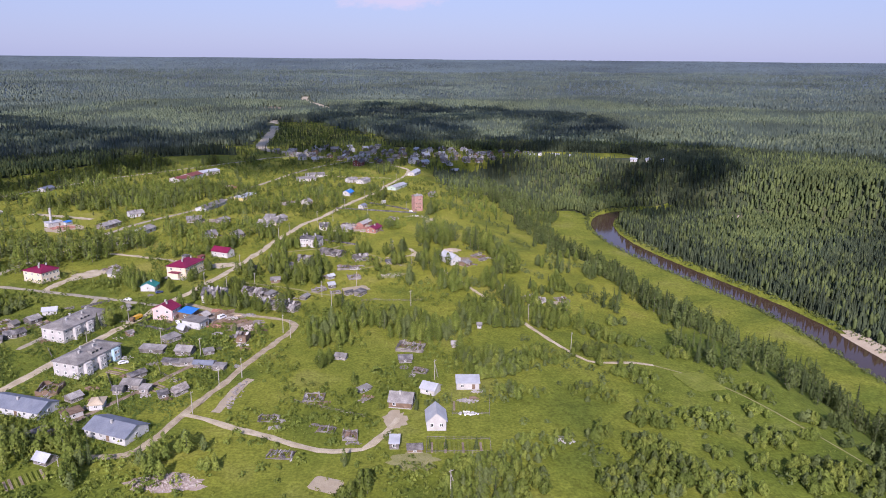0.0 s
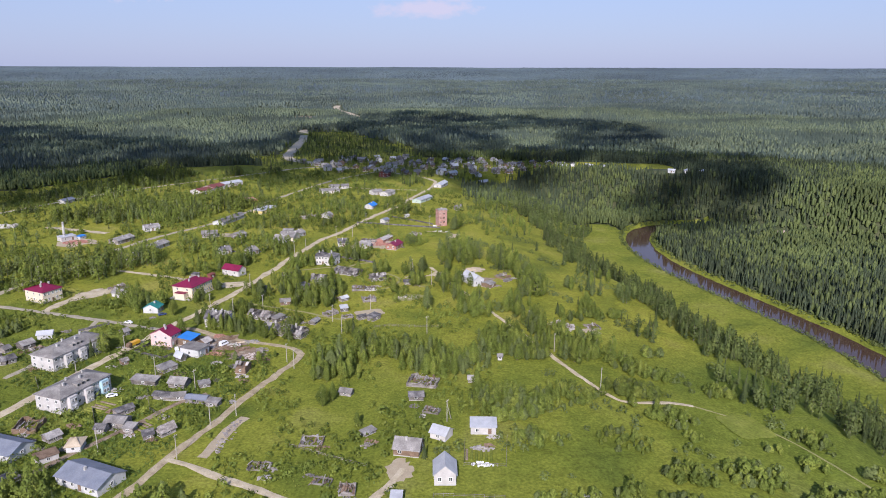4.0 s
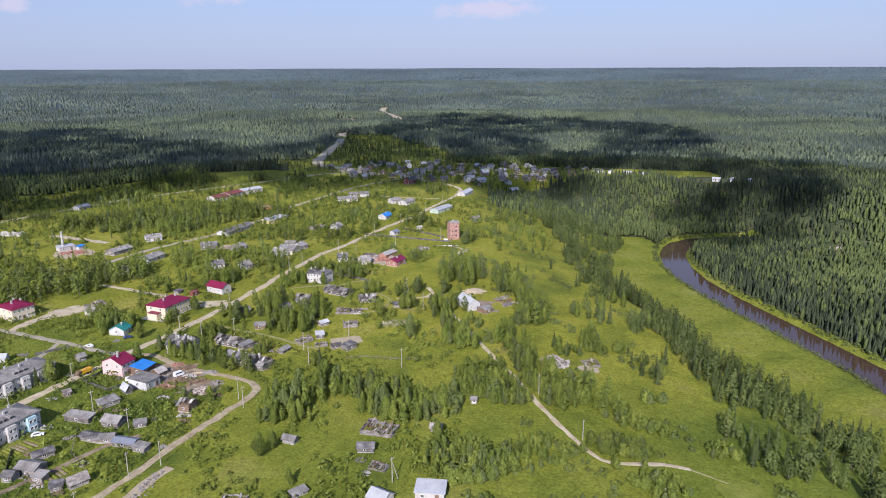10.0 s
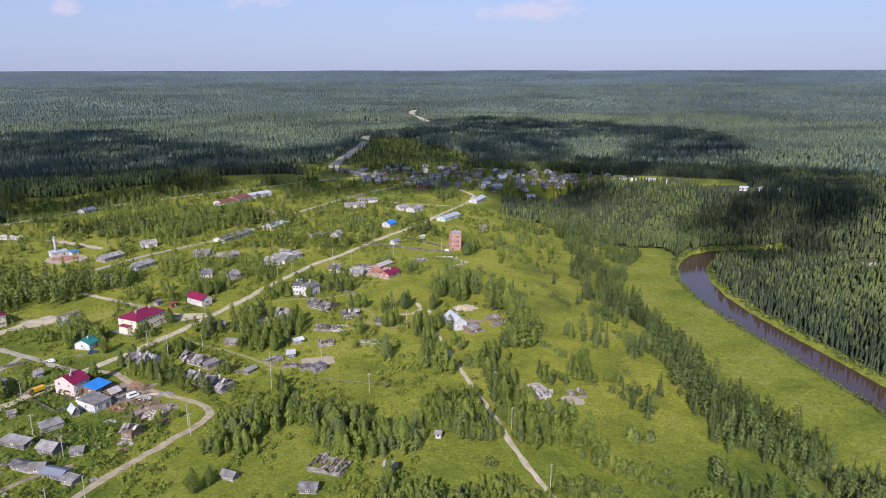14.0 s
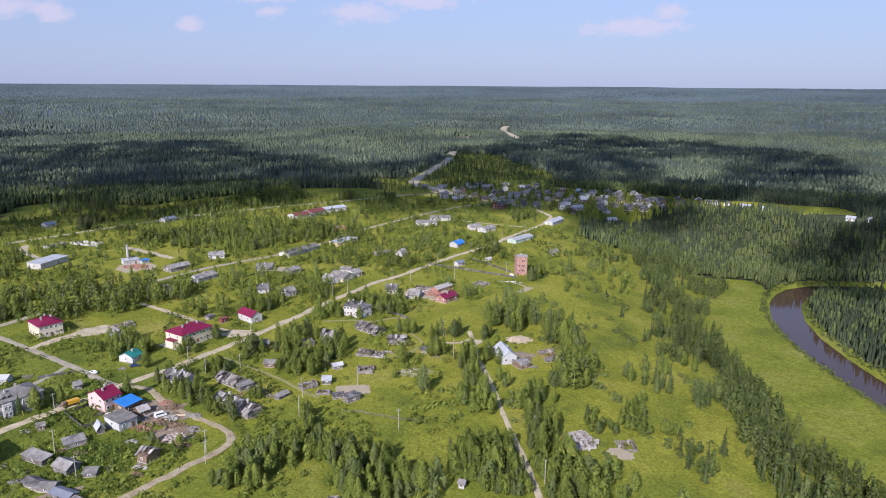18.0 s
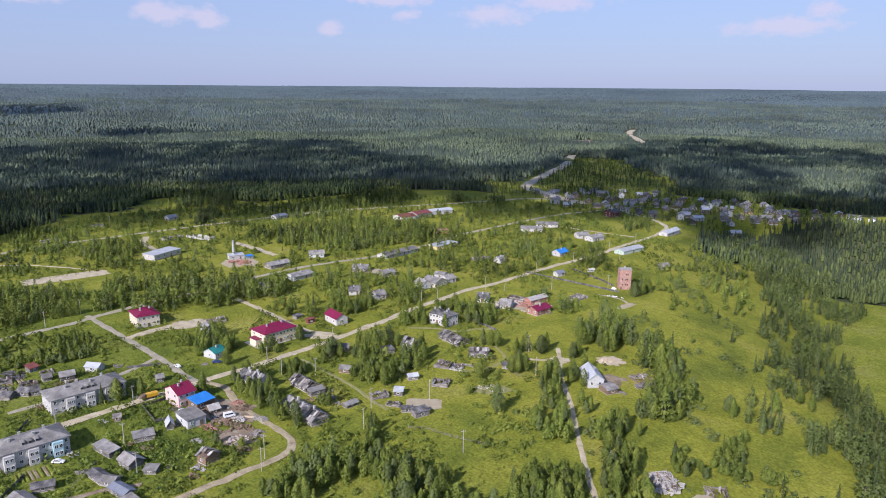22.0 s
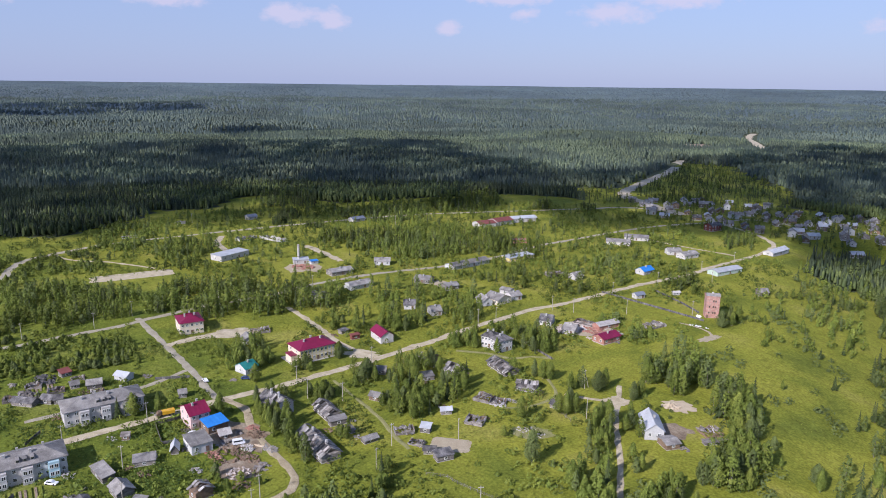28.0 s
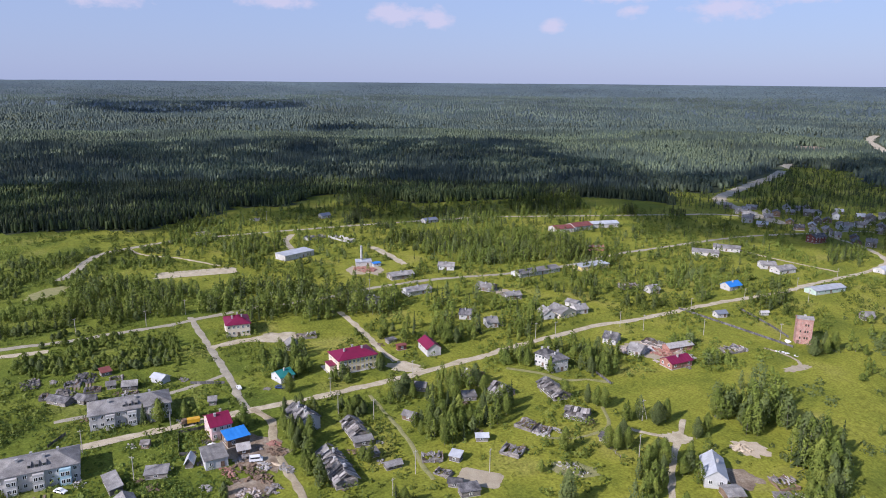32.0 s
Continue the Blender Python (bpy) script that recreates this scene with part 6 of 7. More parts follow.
house("grey_house", "grey house with slate gable roof", -139.6, 544.4, 150, 10.0, 6.5, 3.0, 2.4, "slate", "grey_wall", "gable", 2, 1, 1, 1, seed=123)
house("low_house", "low white shed with slate roof", -146.4, 755.4, 21, 19.5, 9.0, 3.0, 1.8, "slate", "white", "gable", 4, 1, 1, 0, seed=124)
house("low_house", "long white shed with slate roof", -141.8, 782.5, 21, 20.0, 9.0, 3.0, 1.8, "slate", "white", "gable", 5, 1, 1, 0, seed=125)
house("white_house", "white house with slate roof", -97.6, 750.9, 40, 10.5, 9.0, 3.2, 2.0, "slate", "white", "gable", 3, 1, 2, 1, seed=126)
house("white_house", "white house with slate roof", -84.7, 746.6, 68, 15.5, 9.0, 3.2, 2.0, "slate", "white", "gable", 3, 1, 2, 1, seed=127)
house("blue_house", "blue-roofed house among trees", -91.8, 678.3, 74, 10.9, 8.0, 3.0, 2.2, "blue", "white", "gable", 2, 1, 1, 1, seed=128)
house("green_depot", "long shed with pale roof and pale green walls", -46.9, 716.8, 68, 26.3, 9.0, 3.0, 1.4, "pale_roof", "pale_green", "gable", 5, 1, 1, 0, "shed", seed=129)
shed("shed", "grey hut on the slope", -10.9, 675.0, 40, 6.7, 6.0, 3.0, 2.0, "slate", "old_wood", seed=130)
house("white_house", "white house with pale roof by the road", -33.6, 808.3, 77, 26.5, 8.0, 3.0, 2.0, "pale_roof", "white", "gable", 3, 1, 1, 1, seed=131)
house("red_house", "two-storey dark red timber house", -103.3, 869.2, 67, 14.0, 9.0, 5.4, 2.2, "dark_roof", "red", "gable", 4, 2, 2, 2, seed=132)
house("white_house", "white house with pale roof in the field", -24.9, 903.5, 36, 11.0, 8.0, 3.0, 2.0, "pale_roof", "white", "gable", 3, 1, 1, 1, seed=133)
house("red_depot", "long white shed with red roof", -276.3, 743.8, 67, 17.7, 14.0, 4.0, 2.0, "red", "white", "gable", 4, 1, 1, 0, "shed", seed=134)
house("red_depot", "long white shed with red roof", -271.1, 763.8, 74, 20.0, 14.0, 4.4, 2.2, "red", "white", "gable", 4, 1, 1, 0, "shed", seed=135)
house("white_depot", "long white depot with pale roof", -263.3, 790.7, 60, 26.3, 12.0, 4.0, 1.6, "pale_roof", "white", "gable", 4, 1, 1, 0, "depot", seed=136)
house("white_hut", "small white house at the edge of the woods", -470.3, 625.3, 79, 9.5, 8.0, 3.0, 1.8, "bluegrey", "white", "gable", 2, 1, 1, 0, seed=137)
house("white_hut", "low pale house by the highway", -385.8, 685.1, 79, 13.9, 8.0, 3.0, 1.6, "bluegrey", "white", "gable", 3, 1, 1, 0, seed=138)
ruin("ruined_depot", "ruined concrete sheds with broken walls", -399.0, 564.7, 90, 17.5, 7.0, 2.6, seed=139, mat="concrete", n=30)
ruin("ruined_depot", "ruined concrete sheds with broken walls", -380.0, 578.7, 1, 27.6, 7.0, 2.6, seed=140, mat="concrete", n=30)
ruin("ruined_depot", "rubble of broken pale concrete", -479.0, 505.9, 70, 13.9, 9.0, 1.2, seed=141, mat="concrete", n=30)
ruin("ruined_depot", "ruined walls in the field", -501.8, 568.6, 73, 10.3, 8.0, 2.0, seed=142, mat="concrete", n=20)
ruin("ruined_depot", "ruined pale brick walls and boards", -216.2, 708.0, 54, 18.1, 12.0, 2.4, seed=143, mat="brick", n=40)
ruin("collapsed_house", "old house among trees", -139.4, 631.4, 68, 12.7, 9.0, 2.6, seed=144, mat="old_wood", n=36)
house("white_house", "white house with slate roof among trees", -123.2, 632.9, 65, 6.8, 8.0, 3.0, 2.0, "slate", "white", "gable", 2, 1, 1, 1, seed=145)
house("grey_house", "old grey timber house among trees", -199.7, 559.7, 18, 11.1, 9.0, 2.8, 1.8, "slate", "old_wood", "gable", 3, 1, 1, 1, seed=146)
house("grey_house", "low grey timber house with slate roof", -176.2, 557.5, 65, 9.2, 8.0, 2.8, 1.6, "slate", "old_wood", "gable", 3, 1, 1, 1, seed=147)

# ---------------------------------------------------------------- far village
rv = random.Random(31)
far_n = 0
VILLAGE = [(-240, 950), (-170, 900), (-70, 885), (0, 880), (60, 915), (120, 945), (115, 985), (30, 1015), (-80, 1030), (-180, 1040)]
for gx_ in range(-240, 130, 18):
    for gy_ in range(885, 1040, 21):
        px, py = gx_ + rv.uniform(-7, 7), gy_ + rv.uniform(-7, 7)
        if not bool(inside(np.array([px]), np.array([py]), VILLAGE)[0]) or rv.random() < 0.22:
            continue
        far_n += 1
        k = rv.choice((("slate", "old_wood"), ("slate", "old_wood"), ("pale_roof", "old_wood"), ("dark_roof", "brown_wood"), ("slate", "white"), ("slate", "grey_wall")))
        house("village_house", {"white": "far whitewashed village house with sheet roof", "old_wood": "far weathered timber village house with slate roof", "brown_wood": "far brown timber village house with dark roof", "grey_wall": "far grey village house with slate roof", "red": "far dark red timber village house"}[k[1]],
              px, py, rv.choice((25, 115)) + rv.uniform(-8, 8), rv.uniform(7, 11), rv.uniform(6, 7.5), rv.choice((2.6, 2.6, 2.8, 4.6)), rv.uniform(1.8, 2.6), k[0], k[1], "gable", 2, 1, 1, 1, "house", far_n, "houses of the far village", True, 0.35, False)
for gx_, gy_ in ((100, 990), (115, 980), (131, 972), (150, 964), (168, 956), (242, 910), (260, 907), (278, 902)):
    house("depot_shed", "far low grey depot shed with slate roof", gx_, gy_, rv.choice((-20, 10, 80)), rv.uniform(7, 13), rv.uniform(6, 8), 2.8, 1.5, "slate" if gx_ % 2 else "pale_roof", "grey_wall", "gable", 3, 1, 1, 0, "shed", gx_, "far depot sheds", True, 0.3, False)

# school porch and coloured panels
_s = [o for o in bpy.data.objects if o.name == "school"][0]
bm = bmesh.new()
add_box(bm, -12.7, -9.55, -3.4, 2.6, -0.3, 3.6)
part("porch", bm, M["cream"], _s)
bm = bmesh.new()
add_box(bm, -13.0, -9.55, -3.7, 2.9, 3.6, 3.85)
part("porch_roof", bm, M["magenta"], _s, "magenta porch roof")
for i in range(10):
    for z in (0.9, 3.9):
        bm = bmesh.new()
        add_box(bm, -9.25 + i * 2.06 - 0.36, -9.25 + i * 2.06 + 0.36, -6.56, -6.5, z, z + 2.2)
        part("panel", bm, M["yellow"], _s, "yellow facade panel")
bm = bmesh.new()
add_box(bm, -13.6, 10.2, -7.3, 7.0, -0.3, 0.12)
part("plinth_path", bm, M["concrete"], _s)

# balconies and bays on the apartment blocks
for b_ in [o for o in bpy.data.objects if o.name.startswith("apartment_block")]:
    for k, x in enumerate((-7.5, 0.2, 8.0)):
        bm = bmesh.new()
        add_box(bm, x - 1.7, x + 1.7, -8.1, -6.5, 0.0, 5.9)
        bay = part("bay", bm, M["blue_bay" if k == 2 and b_.name == "apartment_block" else "white"], b_, "glazed entrance bay")
        for z in (0.9, 3.6):
            for dx in (-0.75, 0.75):
                w = shared("window", FRAME, bay, Matrix.Translation((x + dx, -8.14, z)))
                shared("pane", PANE, bay, Matrix.Translation((x + dx, -8.14, z)))


    for x in (-2.2, 0.0, 2.2):
        bm = bmesh.new()
        add_box(bm, x - 0.6, x + 0.6, -5.2, -2.6, 7.0, 8.25)
        d_ = part("dormer", bm, M["slate"], b_, "small grey roof dormer")
        bm = bmesh.new()
        add_box(bm, x - 0.42, x + 0.42, -5.26, -5.2, 7.45, 8.1)
        part("opening", bm, M["glass"], d_, "dark dormer opening")

# ---------------------------------------------------------------- vehicles, fences, heaps
def _wheel(bm):
    bmesh.ops.create_cone(bm, cap_ends=True, segments=12, radius1=0.34, radius2=0.34, depth=0.24, matrix=Matrix.Rotation(math.pi / 2, 4, "X"))


WHEEL = _mesh("wheel", _wheel, [M["rubber"]])


def hull(bm, prof, w, top=0.86):
    """A body from a side outline, narrowed towards the roof."""
    zt = max(p[1] for p in prof)
    zl = min(p[1] for p in prof)
    L_, R_ = [], []
    for x, z in prof:
        k = 1 - (1 - top) * (z - zl) / (zt - zl)
        L_.append(bm.verts.new((x, -w / 2 * k, z)))
        R_.append(bm.verts.new((x, w / 2 * k, z)))
    n = len(prof)
    for i in range(n):
        j = (i + 1) % n
        bm.faces.new((L_[i], L_[j], R_[j], R_[i]))
    bm.faces.new(L_[::-1])
    bm.faces.new(R_)


def car(name, label, x, y, turn, paint, van=False):
    c = thing(name, x, y, turn, label, "van" if van else "car", z=land1(x, y) + 0.16)
    bm = bmesh.new()
    if van:
        hull(bm, [(-2.3, 0.35), (2.2, 0.35), (2.3, 1.0), (1.8, 1.15), (1.3, 2.05), (-2.2, 2.1), (-2.3, 1.2)], 1.9, 0.9)
    else:
        hull(bm, [(-2.1, 0.35), (2.1, 0.35), (2.15, 0.75), (1.1, 0.9), (0.4, 1.42), (-1.1, 1.45), (-1.7, 0.95), (-2.15, 0.88)], 1.75, 0.78)
    part("body", bm, paint, c)
    bm = bmesh.new()
    if van:
        hull(bm, [(-1.9, 1.3), (1.5, 1.3), (1.2, 1.85), (-1.9, 1.85)], 1.86, 0.96)
    else:
        hull(bm, [(-1.5, 0.95), (0.95, 0.95), (0.4, 1.36), (-1.05, 1.38)], 1.62, 0.9)
    part("glazing", bm, M["glass"], c, "dark tinted car windows")
    for px in (-1.35, 1.35):
        for py in (-0.82, 0.82):
            shared("wheel", WHEEL, c, Matrix.Translation((px, py, 0.34)))


car("white_car", "white saloon car parked at the street crossing", -171, 368, 165, M["car_white"])
car("white_car", "white saloon car parked in the fenced yard", -132, 335, 120, M["car_white"])
car("white_car", "white saloon car parked beside the garden", -138, 286, 30, M["car_white"])
car("white_van", "white van parked by the muddy yard", -112, 342, 60, M["car_white"], True)
car("blue_car", "dark blue car parked by the teal-roofed house", -159, 381, 40, M["navy"])


def truck(x, y, turn):
    t = thing("truck", x, y, turn, "yellow lorry with dark cab standing on the road", "truck", z=land1(x, y) + 0.22)
    bm = bmesh.new()
    add_box(bm, -3.4, 1.4, -1.15, 1.15, 0.9, 2.3)
    part("cargo_body", bm, M["truck_yellow"], t, "yellow cargo body")
    bm = bmesh.new()
    hull(bm, [(1.5, 0.6), (3.4, 0.6), (3.5, 1.4), (3.0, 2.4), (1.5, 2.45)], 2.2, 0.9)
    part("cab", bm, M["brown_wood"], t, "dark cab")
    bm = bmesh.new()
    add_box(bm, -3.3, 3.2, -0.5, 0.5, 0.55, 0.9)
    part("chassis", bm, M["rubber"], t)
    for px in (-2.4, -1.2, 2.5):
        for py in (-1.0, 1.0):
            shared("wheel", WHEEL, t, Matrix.Translation((px, py, 0.45)) @ Matrix.Scale(1.35, 4))


truck(-154, 338, 250)


def boat(x, y, turn):
    b = thing("rowing_boat", x, y, turn, "upturned pale wooden rowing boat", "boat")
    bm = bmesh.new()
    n = 9
    rows_ = []
    for i in range(n):
        u = i / (n - 1) * 2 - 1
        w = 0.75 * (1 - abs(u) ** 2.2) + 0.03
        rows_.append([bm.verts.new((u * 2.4, s * w, z)) for s, z in ((-1, 0.02), (-0.75, 0.4), (0, 0.58), (0.75, 0.4), (1, 0.02))])
    for a, c in zip(rows_[:-1], rows_[1:]):
        for q in range(4):
            bm.faces.new((a[q], c[q], c[q + 1], a[q + 1]))
    part("planking", bm, M["sand"], b)
    bm = bmesh.new()
    add_box(bm, -2.3, 2.3, -0.04, 0.04, 0.5, 0.66)
    part("keel", bm, M["brown_wood"], b)


boat(-105, 346, 20)

PICKET = _mesh("board", lambda bm: add_box(bm, -0.55, 0.55, -0.02, 0.03, 0.1, 1.35), [M["dark_roof"]])
RAIL = _mesh("rail", lambda bm: add_box(bm, -1.5, 1.5, -0.03, 0.03, -0.045, 0.045), [M["old_wood"]])
FPOST = _mesh("post", lambda bm: add_box(bm, -0.06, 0.06, -0.06, 0.06, -0.3, 1.4), [M["old_wood"]])


def fence(line, solid, label):
    """A fence along a line of places: posts each three metres, with rails or boards between them."""
    x0, y0 = line[0]
    f = thing("fence", x0, y0, 0, label, "fence", z=0)
    FOOT.pop()
    inv = Matrix.Translation((-x0, -y0, 0))
    for (ax, ay), (bx, by) in zip(line[:-1], line[1:]):
        d = math.hypot(bx - ax, by - ay)
        n = max(1, round(d / 3.0))
        a = math.atan2(by - ay, bx - ax)
        for i in range(n + 1):
            px, py = ax + (bx - ax) * i / n, ay + (by - ay) * i / n
            shared("post", FPOST, f, inv @ Matrix.Translation((px, py, land1(px, py))))
        for i in range(n):
            px, py = ax + (bx - ax) * (i + 0.5) / n, ay + (by - ay) * (i + 0.5) / n
            z = land1(px, py)
            base = inv @ Matrix.Translation((px, py, z)) @ Matrix.Rotation(a, 4, "Z")
            if solid:
                for k in (-1, 0, 1):
                    shared("board", PICKET, f, base @ Matrix.Translation((k * d / n / 3, 0, 0)) @ Matrix.Diagonal((d / n / 3.3, 1, 1, 1)))
            else:
                for zz in (0.6, 1.15):
                    shared("rail", RAIL, f, base @ Matrix.Translation((0, 0, zz)) @ Matrix.Diagonal((d / n / 3.0, 1, 1, 1)))


fence([(-147, 341), (-150, 331), (-134, 324), (-131, 329)], True, "grey board fence round the pink house yard")
fence([(-44, 369), (-37, 372), (-32, 371), (-21, 371), (-9, 372)], False, "bleached pole fence across the meadow")
fence([(4, 259), (4, 243), (18, 243), (19, 262)], False, "rail pen beside the farm shed")
fence([(-5, 225), (17, 225), (17, 216), (-5, 216), (-5, 225)], False, "rail fence round the kitchen garden")
fence([(-57, 252), (-43, 246), (-28, 240)], False, "leaning rail fence in the grass")
fence([(-94, 613), (-62, 606), (-31, 599), (-23, 597)], True, "dark board fence of the tower field")
fence([(-70, 640), (-44, 622), (-30, 610)], True, "dark board fence behind the tower field")
fence([(-88, 503), (-70, 494), (-62, 490)], True, "grey board fence beside the white houses")
fence([(-178, 300), (-172, 292)], True, "short grey board fence")
fence([(-126, 292), (-118, 276), (-108, 268)], False, "rail fence of a garden plot")
fence([(-140, 275), (-132, 262)], True, "board fence of a garden plot")
fence([(-190, 355), (-180, 366)], True, "board fence at the lane")
fence([(-30, 440), (-24, 437)], False, "fallen rail fence in the grass")

rubble("rubble_heap", "heap of broken pale bricks and concrete by the track", -86, 197, 11, 5, "pale_rubble", 420, 5, 0.27)
rubble("brick_heap", "heap of broken red brick by the boiler house", -291, 533, 9, 7, "brick", 120, 6, 0.8)
rubble("timber_scatter", "scattered boards and scrap in the muddy yard", -108, 335, 7, 6, "brown_wood", 90, 7, 0.6)
rubble("scrap_heap", "heap of rusty brown scrap beside the van", -113, 351, 4, 3, "brown_wood", 60, 8, 0.6)
rubble("white_heap", "heap of white broken slabs in the meadow", 43, 226, 4, 2.2, "white", 50, 9, 0.7)
rubble("board_heap", "strip of old grey boards along the track", -81, 259, 2.2, 13, "old_wood", 80, 10, 0.45)
rubble("white_heap", "small heap of white scrap in the grass", 87, 288, 2.5, 1.6, "white", 30, 11, 0.5)
rubble("brick_heap", "heap of pale rubble behind the brick house", -66, 541, 8, 5, "brick", 90, 12, 0.7)
rubble("slab_heap", "fallen pale boards and slabs of the burnt house", 50, 381, 6, 6, "bleached", 90, 14, 0.7)
rubble("stone_heap", "pale earth and stones at the sandy clearing", 3, 476, 4, 3, "sand", 40, 13, 0.8)


for i, (x, y, rx, ry, what, n, size) in enumerate(((-101, 338, 5, 3, "brown_wood", 70, 0.5), (-95, 329, 4, 4, "pale_rubble", 60, 0.5), (-107, 342, 3, 2, "bleached", 40, 0.6), (-116, 339, 3, 3, "old_wood", 50, 0.6),
                                                    (-112, 331, 4, 2, "brick", 50, 0.45), (-100, 347, 4, 2, "bleached", 36, 0.5), (-92, 337, 3, 3, "old_wood", 40, 0.5), (-118, 353, 3, 2, "brick", 40, 0.5), (-88, 325, 3, 3, "brown_wood", 40, 0.45))):
    rubble("scrap_heap", {"brown_wood": "low heap of brown boards and soil in the yard", "pale_rubble": "low heap of pale rubble in the yard", "bleached": "bleached boards thrown down in the yard", "old_wood": "heap of old grey planks in the yard", "brick": "low heap of broken brick in the yard"}[what], x, y, rx, ry, what, n, 300 + i, size)
rubble("shed_ruins", "row of fallen dark sheds behind the apartment blocks", -214, 312, 9, 3, "old_wood", 120, 320, 0.9)
rubble("shed_ruins", "fallen dark sheds and boards in tall weeds", -228, 324, 7, 4, "dark_roof", 90, 321, 0.8)
rubble("shed_ruins", "scattered boards of a fallen shed", -237, 304, 6, 4, "old_wood", 80, 322, 0.8)

# kitchen gardens: dug beds inside a light fence
BED = _mesh("bed", lambda bm: (lambda v: [setattr(q.co, "x", q.co.x * 0.8) for q in v[4:]])(add_box(bm, -0.45, 0.45, -0.5, 0.5, -0.1, 0.22)), [M["mud"]])
BEDGREEN = _mesh("bed", lambda bm: (lambda v: [setattr(q.co, "x", q.co.x * 0.7) for q in v[4:]])(add_box(bm, -0.45, 0.45, -0.5, 0.5, -0.1, 0.4)), [M["weeds"]])


def garden(x, y, turn, w, d, seed):
    """Rows of dug and planted beds."""
    r_ = random.Random(seed)
    g = thing("vegetable_garden", x, y, turn, "kitchen garden with dug and planted vegetable beds", "garden", group="kitchen gardens")
    FOOT.pop()
    n = int(w / 1.5)
    for i in range(n):
        shared("bed", r_.choice((BED, BEDGREEN, BEDGREEN)), g, Matrix.Translation((-w / 2 + (i + 0.5) * w / n, r_.uniform(-0.3, 0.3), 0)) @ Matrix.Diagonal((1, d * r_.uniform(0.85, 1), 1, 1)))


GARDENS = ((-138, 277, 70, 12, 8), (-116, 262, 60, 12, 7), (-131, 198, 40, 12, 7), (9, 250, 0, 10, 8), (6, 220, 2, 20, 7), (-221, 318, 70, 12, 8))
for i, (x, y, a, w, d) in enumerate(GARDENS):
    garden(x, y, a, w, d, i)
for i, (x, y) in enumerate(((-233, 312), (-226, 319), (-212, 323), (-196, 355), (-108, 321), (-120, 309), (-99, 318), (-128, 317), (-90, 303), (-150, 250), (-110, 270), (-140, 262), (-125, 286), (-60, 232), (-185, 310), (-30, 254), (14, 262), (12, 256))):
    rubble("scrap_pile", "small pile of old boards and garden scrap", x, y, 2.6, 1.8, ("old_wood", "bleached", "brown_wood")[i % 3], 22, 40 + i, 0.5)

# boards and scrap lying about the old houses
rs = random.Random(64)
k_ = 0
for x, y in list(FOOT):
    if -200 < x < 40 and 190 < y < 600 and rs.random() < 0.62:
        a = rs.uniform(0, 6.283)
        px, py = x + math.cos(a) * rs.uniform(4.5, 7.5), y + math.sin(a) * rs.uniform(4.5, 7.5)
        if min(to_line(np.array([px]), np.array([py]), line)[0] - w / 2 for line, w in ROADS) < 0.8:
            continue
        k_ += 1
        rubble("scrap_pile", ("scattered grey boards in the grass", "loose pale boards and scrap", "small heap of brown planks and rubbish")[k_ % 3], px, py, rs.uniform(1.4, 3.2), rs.uniform(1.0, 2.2), ("old_wood", "bleached", "brown_wood")[k_ % 3], 24, 200 + k_, 0.4)
rubble("plank_heap", "heaps of pale pinkish boards from the fallen sheds", -80, 531, 5, 4, "pale_rubble", 120, 71, 0.6)
rubble("plank_heap", "heaps of pale pinkish boards from the fallen sheds", -74, 549, 7, 4, "pale_rubble", 130, 72, 0.6)
rubble("plank_heap", "loose boards and bricks beside the magenta roof", -58, 530, 5, 3, "pale_rubble", 80, 73, 0.5)
rubble("plank_heap", "large heap of pale fallen boards and roof sheets", -75, 538, 6, 5, "bleached", 70, 82, 1.1)
rubble("plank_heap", "large heap of pale fallen boards and roof sheets", -66, 550, 6, 4, "pale_rubble", 70, 83, 1.0)
rubble("plank_heap", "pale fallen boards beside the brick annex", -54, 546, 4, 3, "bleached", 40, 84, 0.9)
rubble("plank_heap", "pale roof boards of the collapsed barn", -41, 575, 4, 3, "bleached", 50, 85, 0.9)
rubble("white_boards", "white broken boards in the meadow", -56, 432, 4, 3, "white", 60, 74, 0.5)
rubble("board_scatter", "old board debris on worn grass", -32, 419, 7, 3, "bleached", 46, 75, 0.4)
rubble("board_scatter", "white boards lying along the footpath", -22, 586, 6, 1.2, "trim", 26, 76, 0.4)
rubble("burnt_house_boards", "pale broken boards and slabs of the burnt house", 51, 380, 7, 7, "bleached", 130, 78, 0.55)
rubble("plank_stack", "stacked pale planks and boards in the pen", 10, 254, 4, 1.5, "bleached", 60, 80, 0.5)
rubble("plank_stack", "stacked pale planks and boards in the pen", 10, 244, 4, 1.2, "trim", 40, 81, 0.5)
rubble("white_box", "small white hut of boards beside the tower", -28, 604, 1.2, 1.0, "trim", 8, 77, 1.0)

# ---------------------------------------------------------------- plants of the village
prng = np.random.default_rng(77)
FEET = np.array(FOOT)


# bare yards and plots: place and radius
OPEN = [(-70, 541, 12), (-380, 352, 14), (-372, 338, 9), (-188, 563, 8), (113, 289, 10), (67, 380, 5), (-294, 538, 24), (-356, 517, 19), (-371, 410, 9), (-365, 423, 9), (-360, 436, 9), (-355, 449, 9), (-350, 461, 9), (-50, 391, 7), (-53, 389, 6), (11, 452, 13), (24, 460, 9), (5, 478, 6), (-120, 345, 14), (-98, 331, 7), (-15, 238, 9), (50, 382, 9), (-2, 238, 8), (-214, 415, 9), (-140, 437, 7), (-45, 530, 8)]


for g_ in GARDENS:
    OPEN.append((g_[0], g_[1], g_[3] * 0.55))


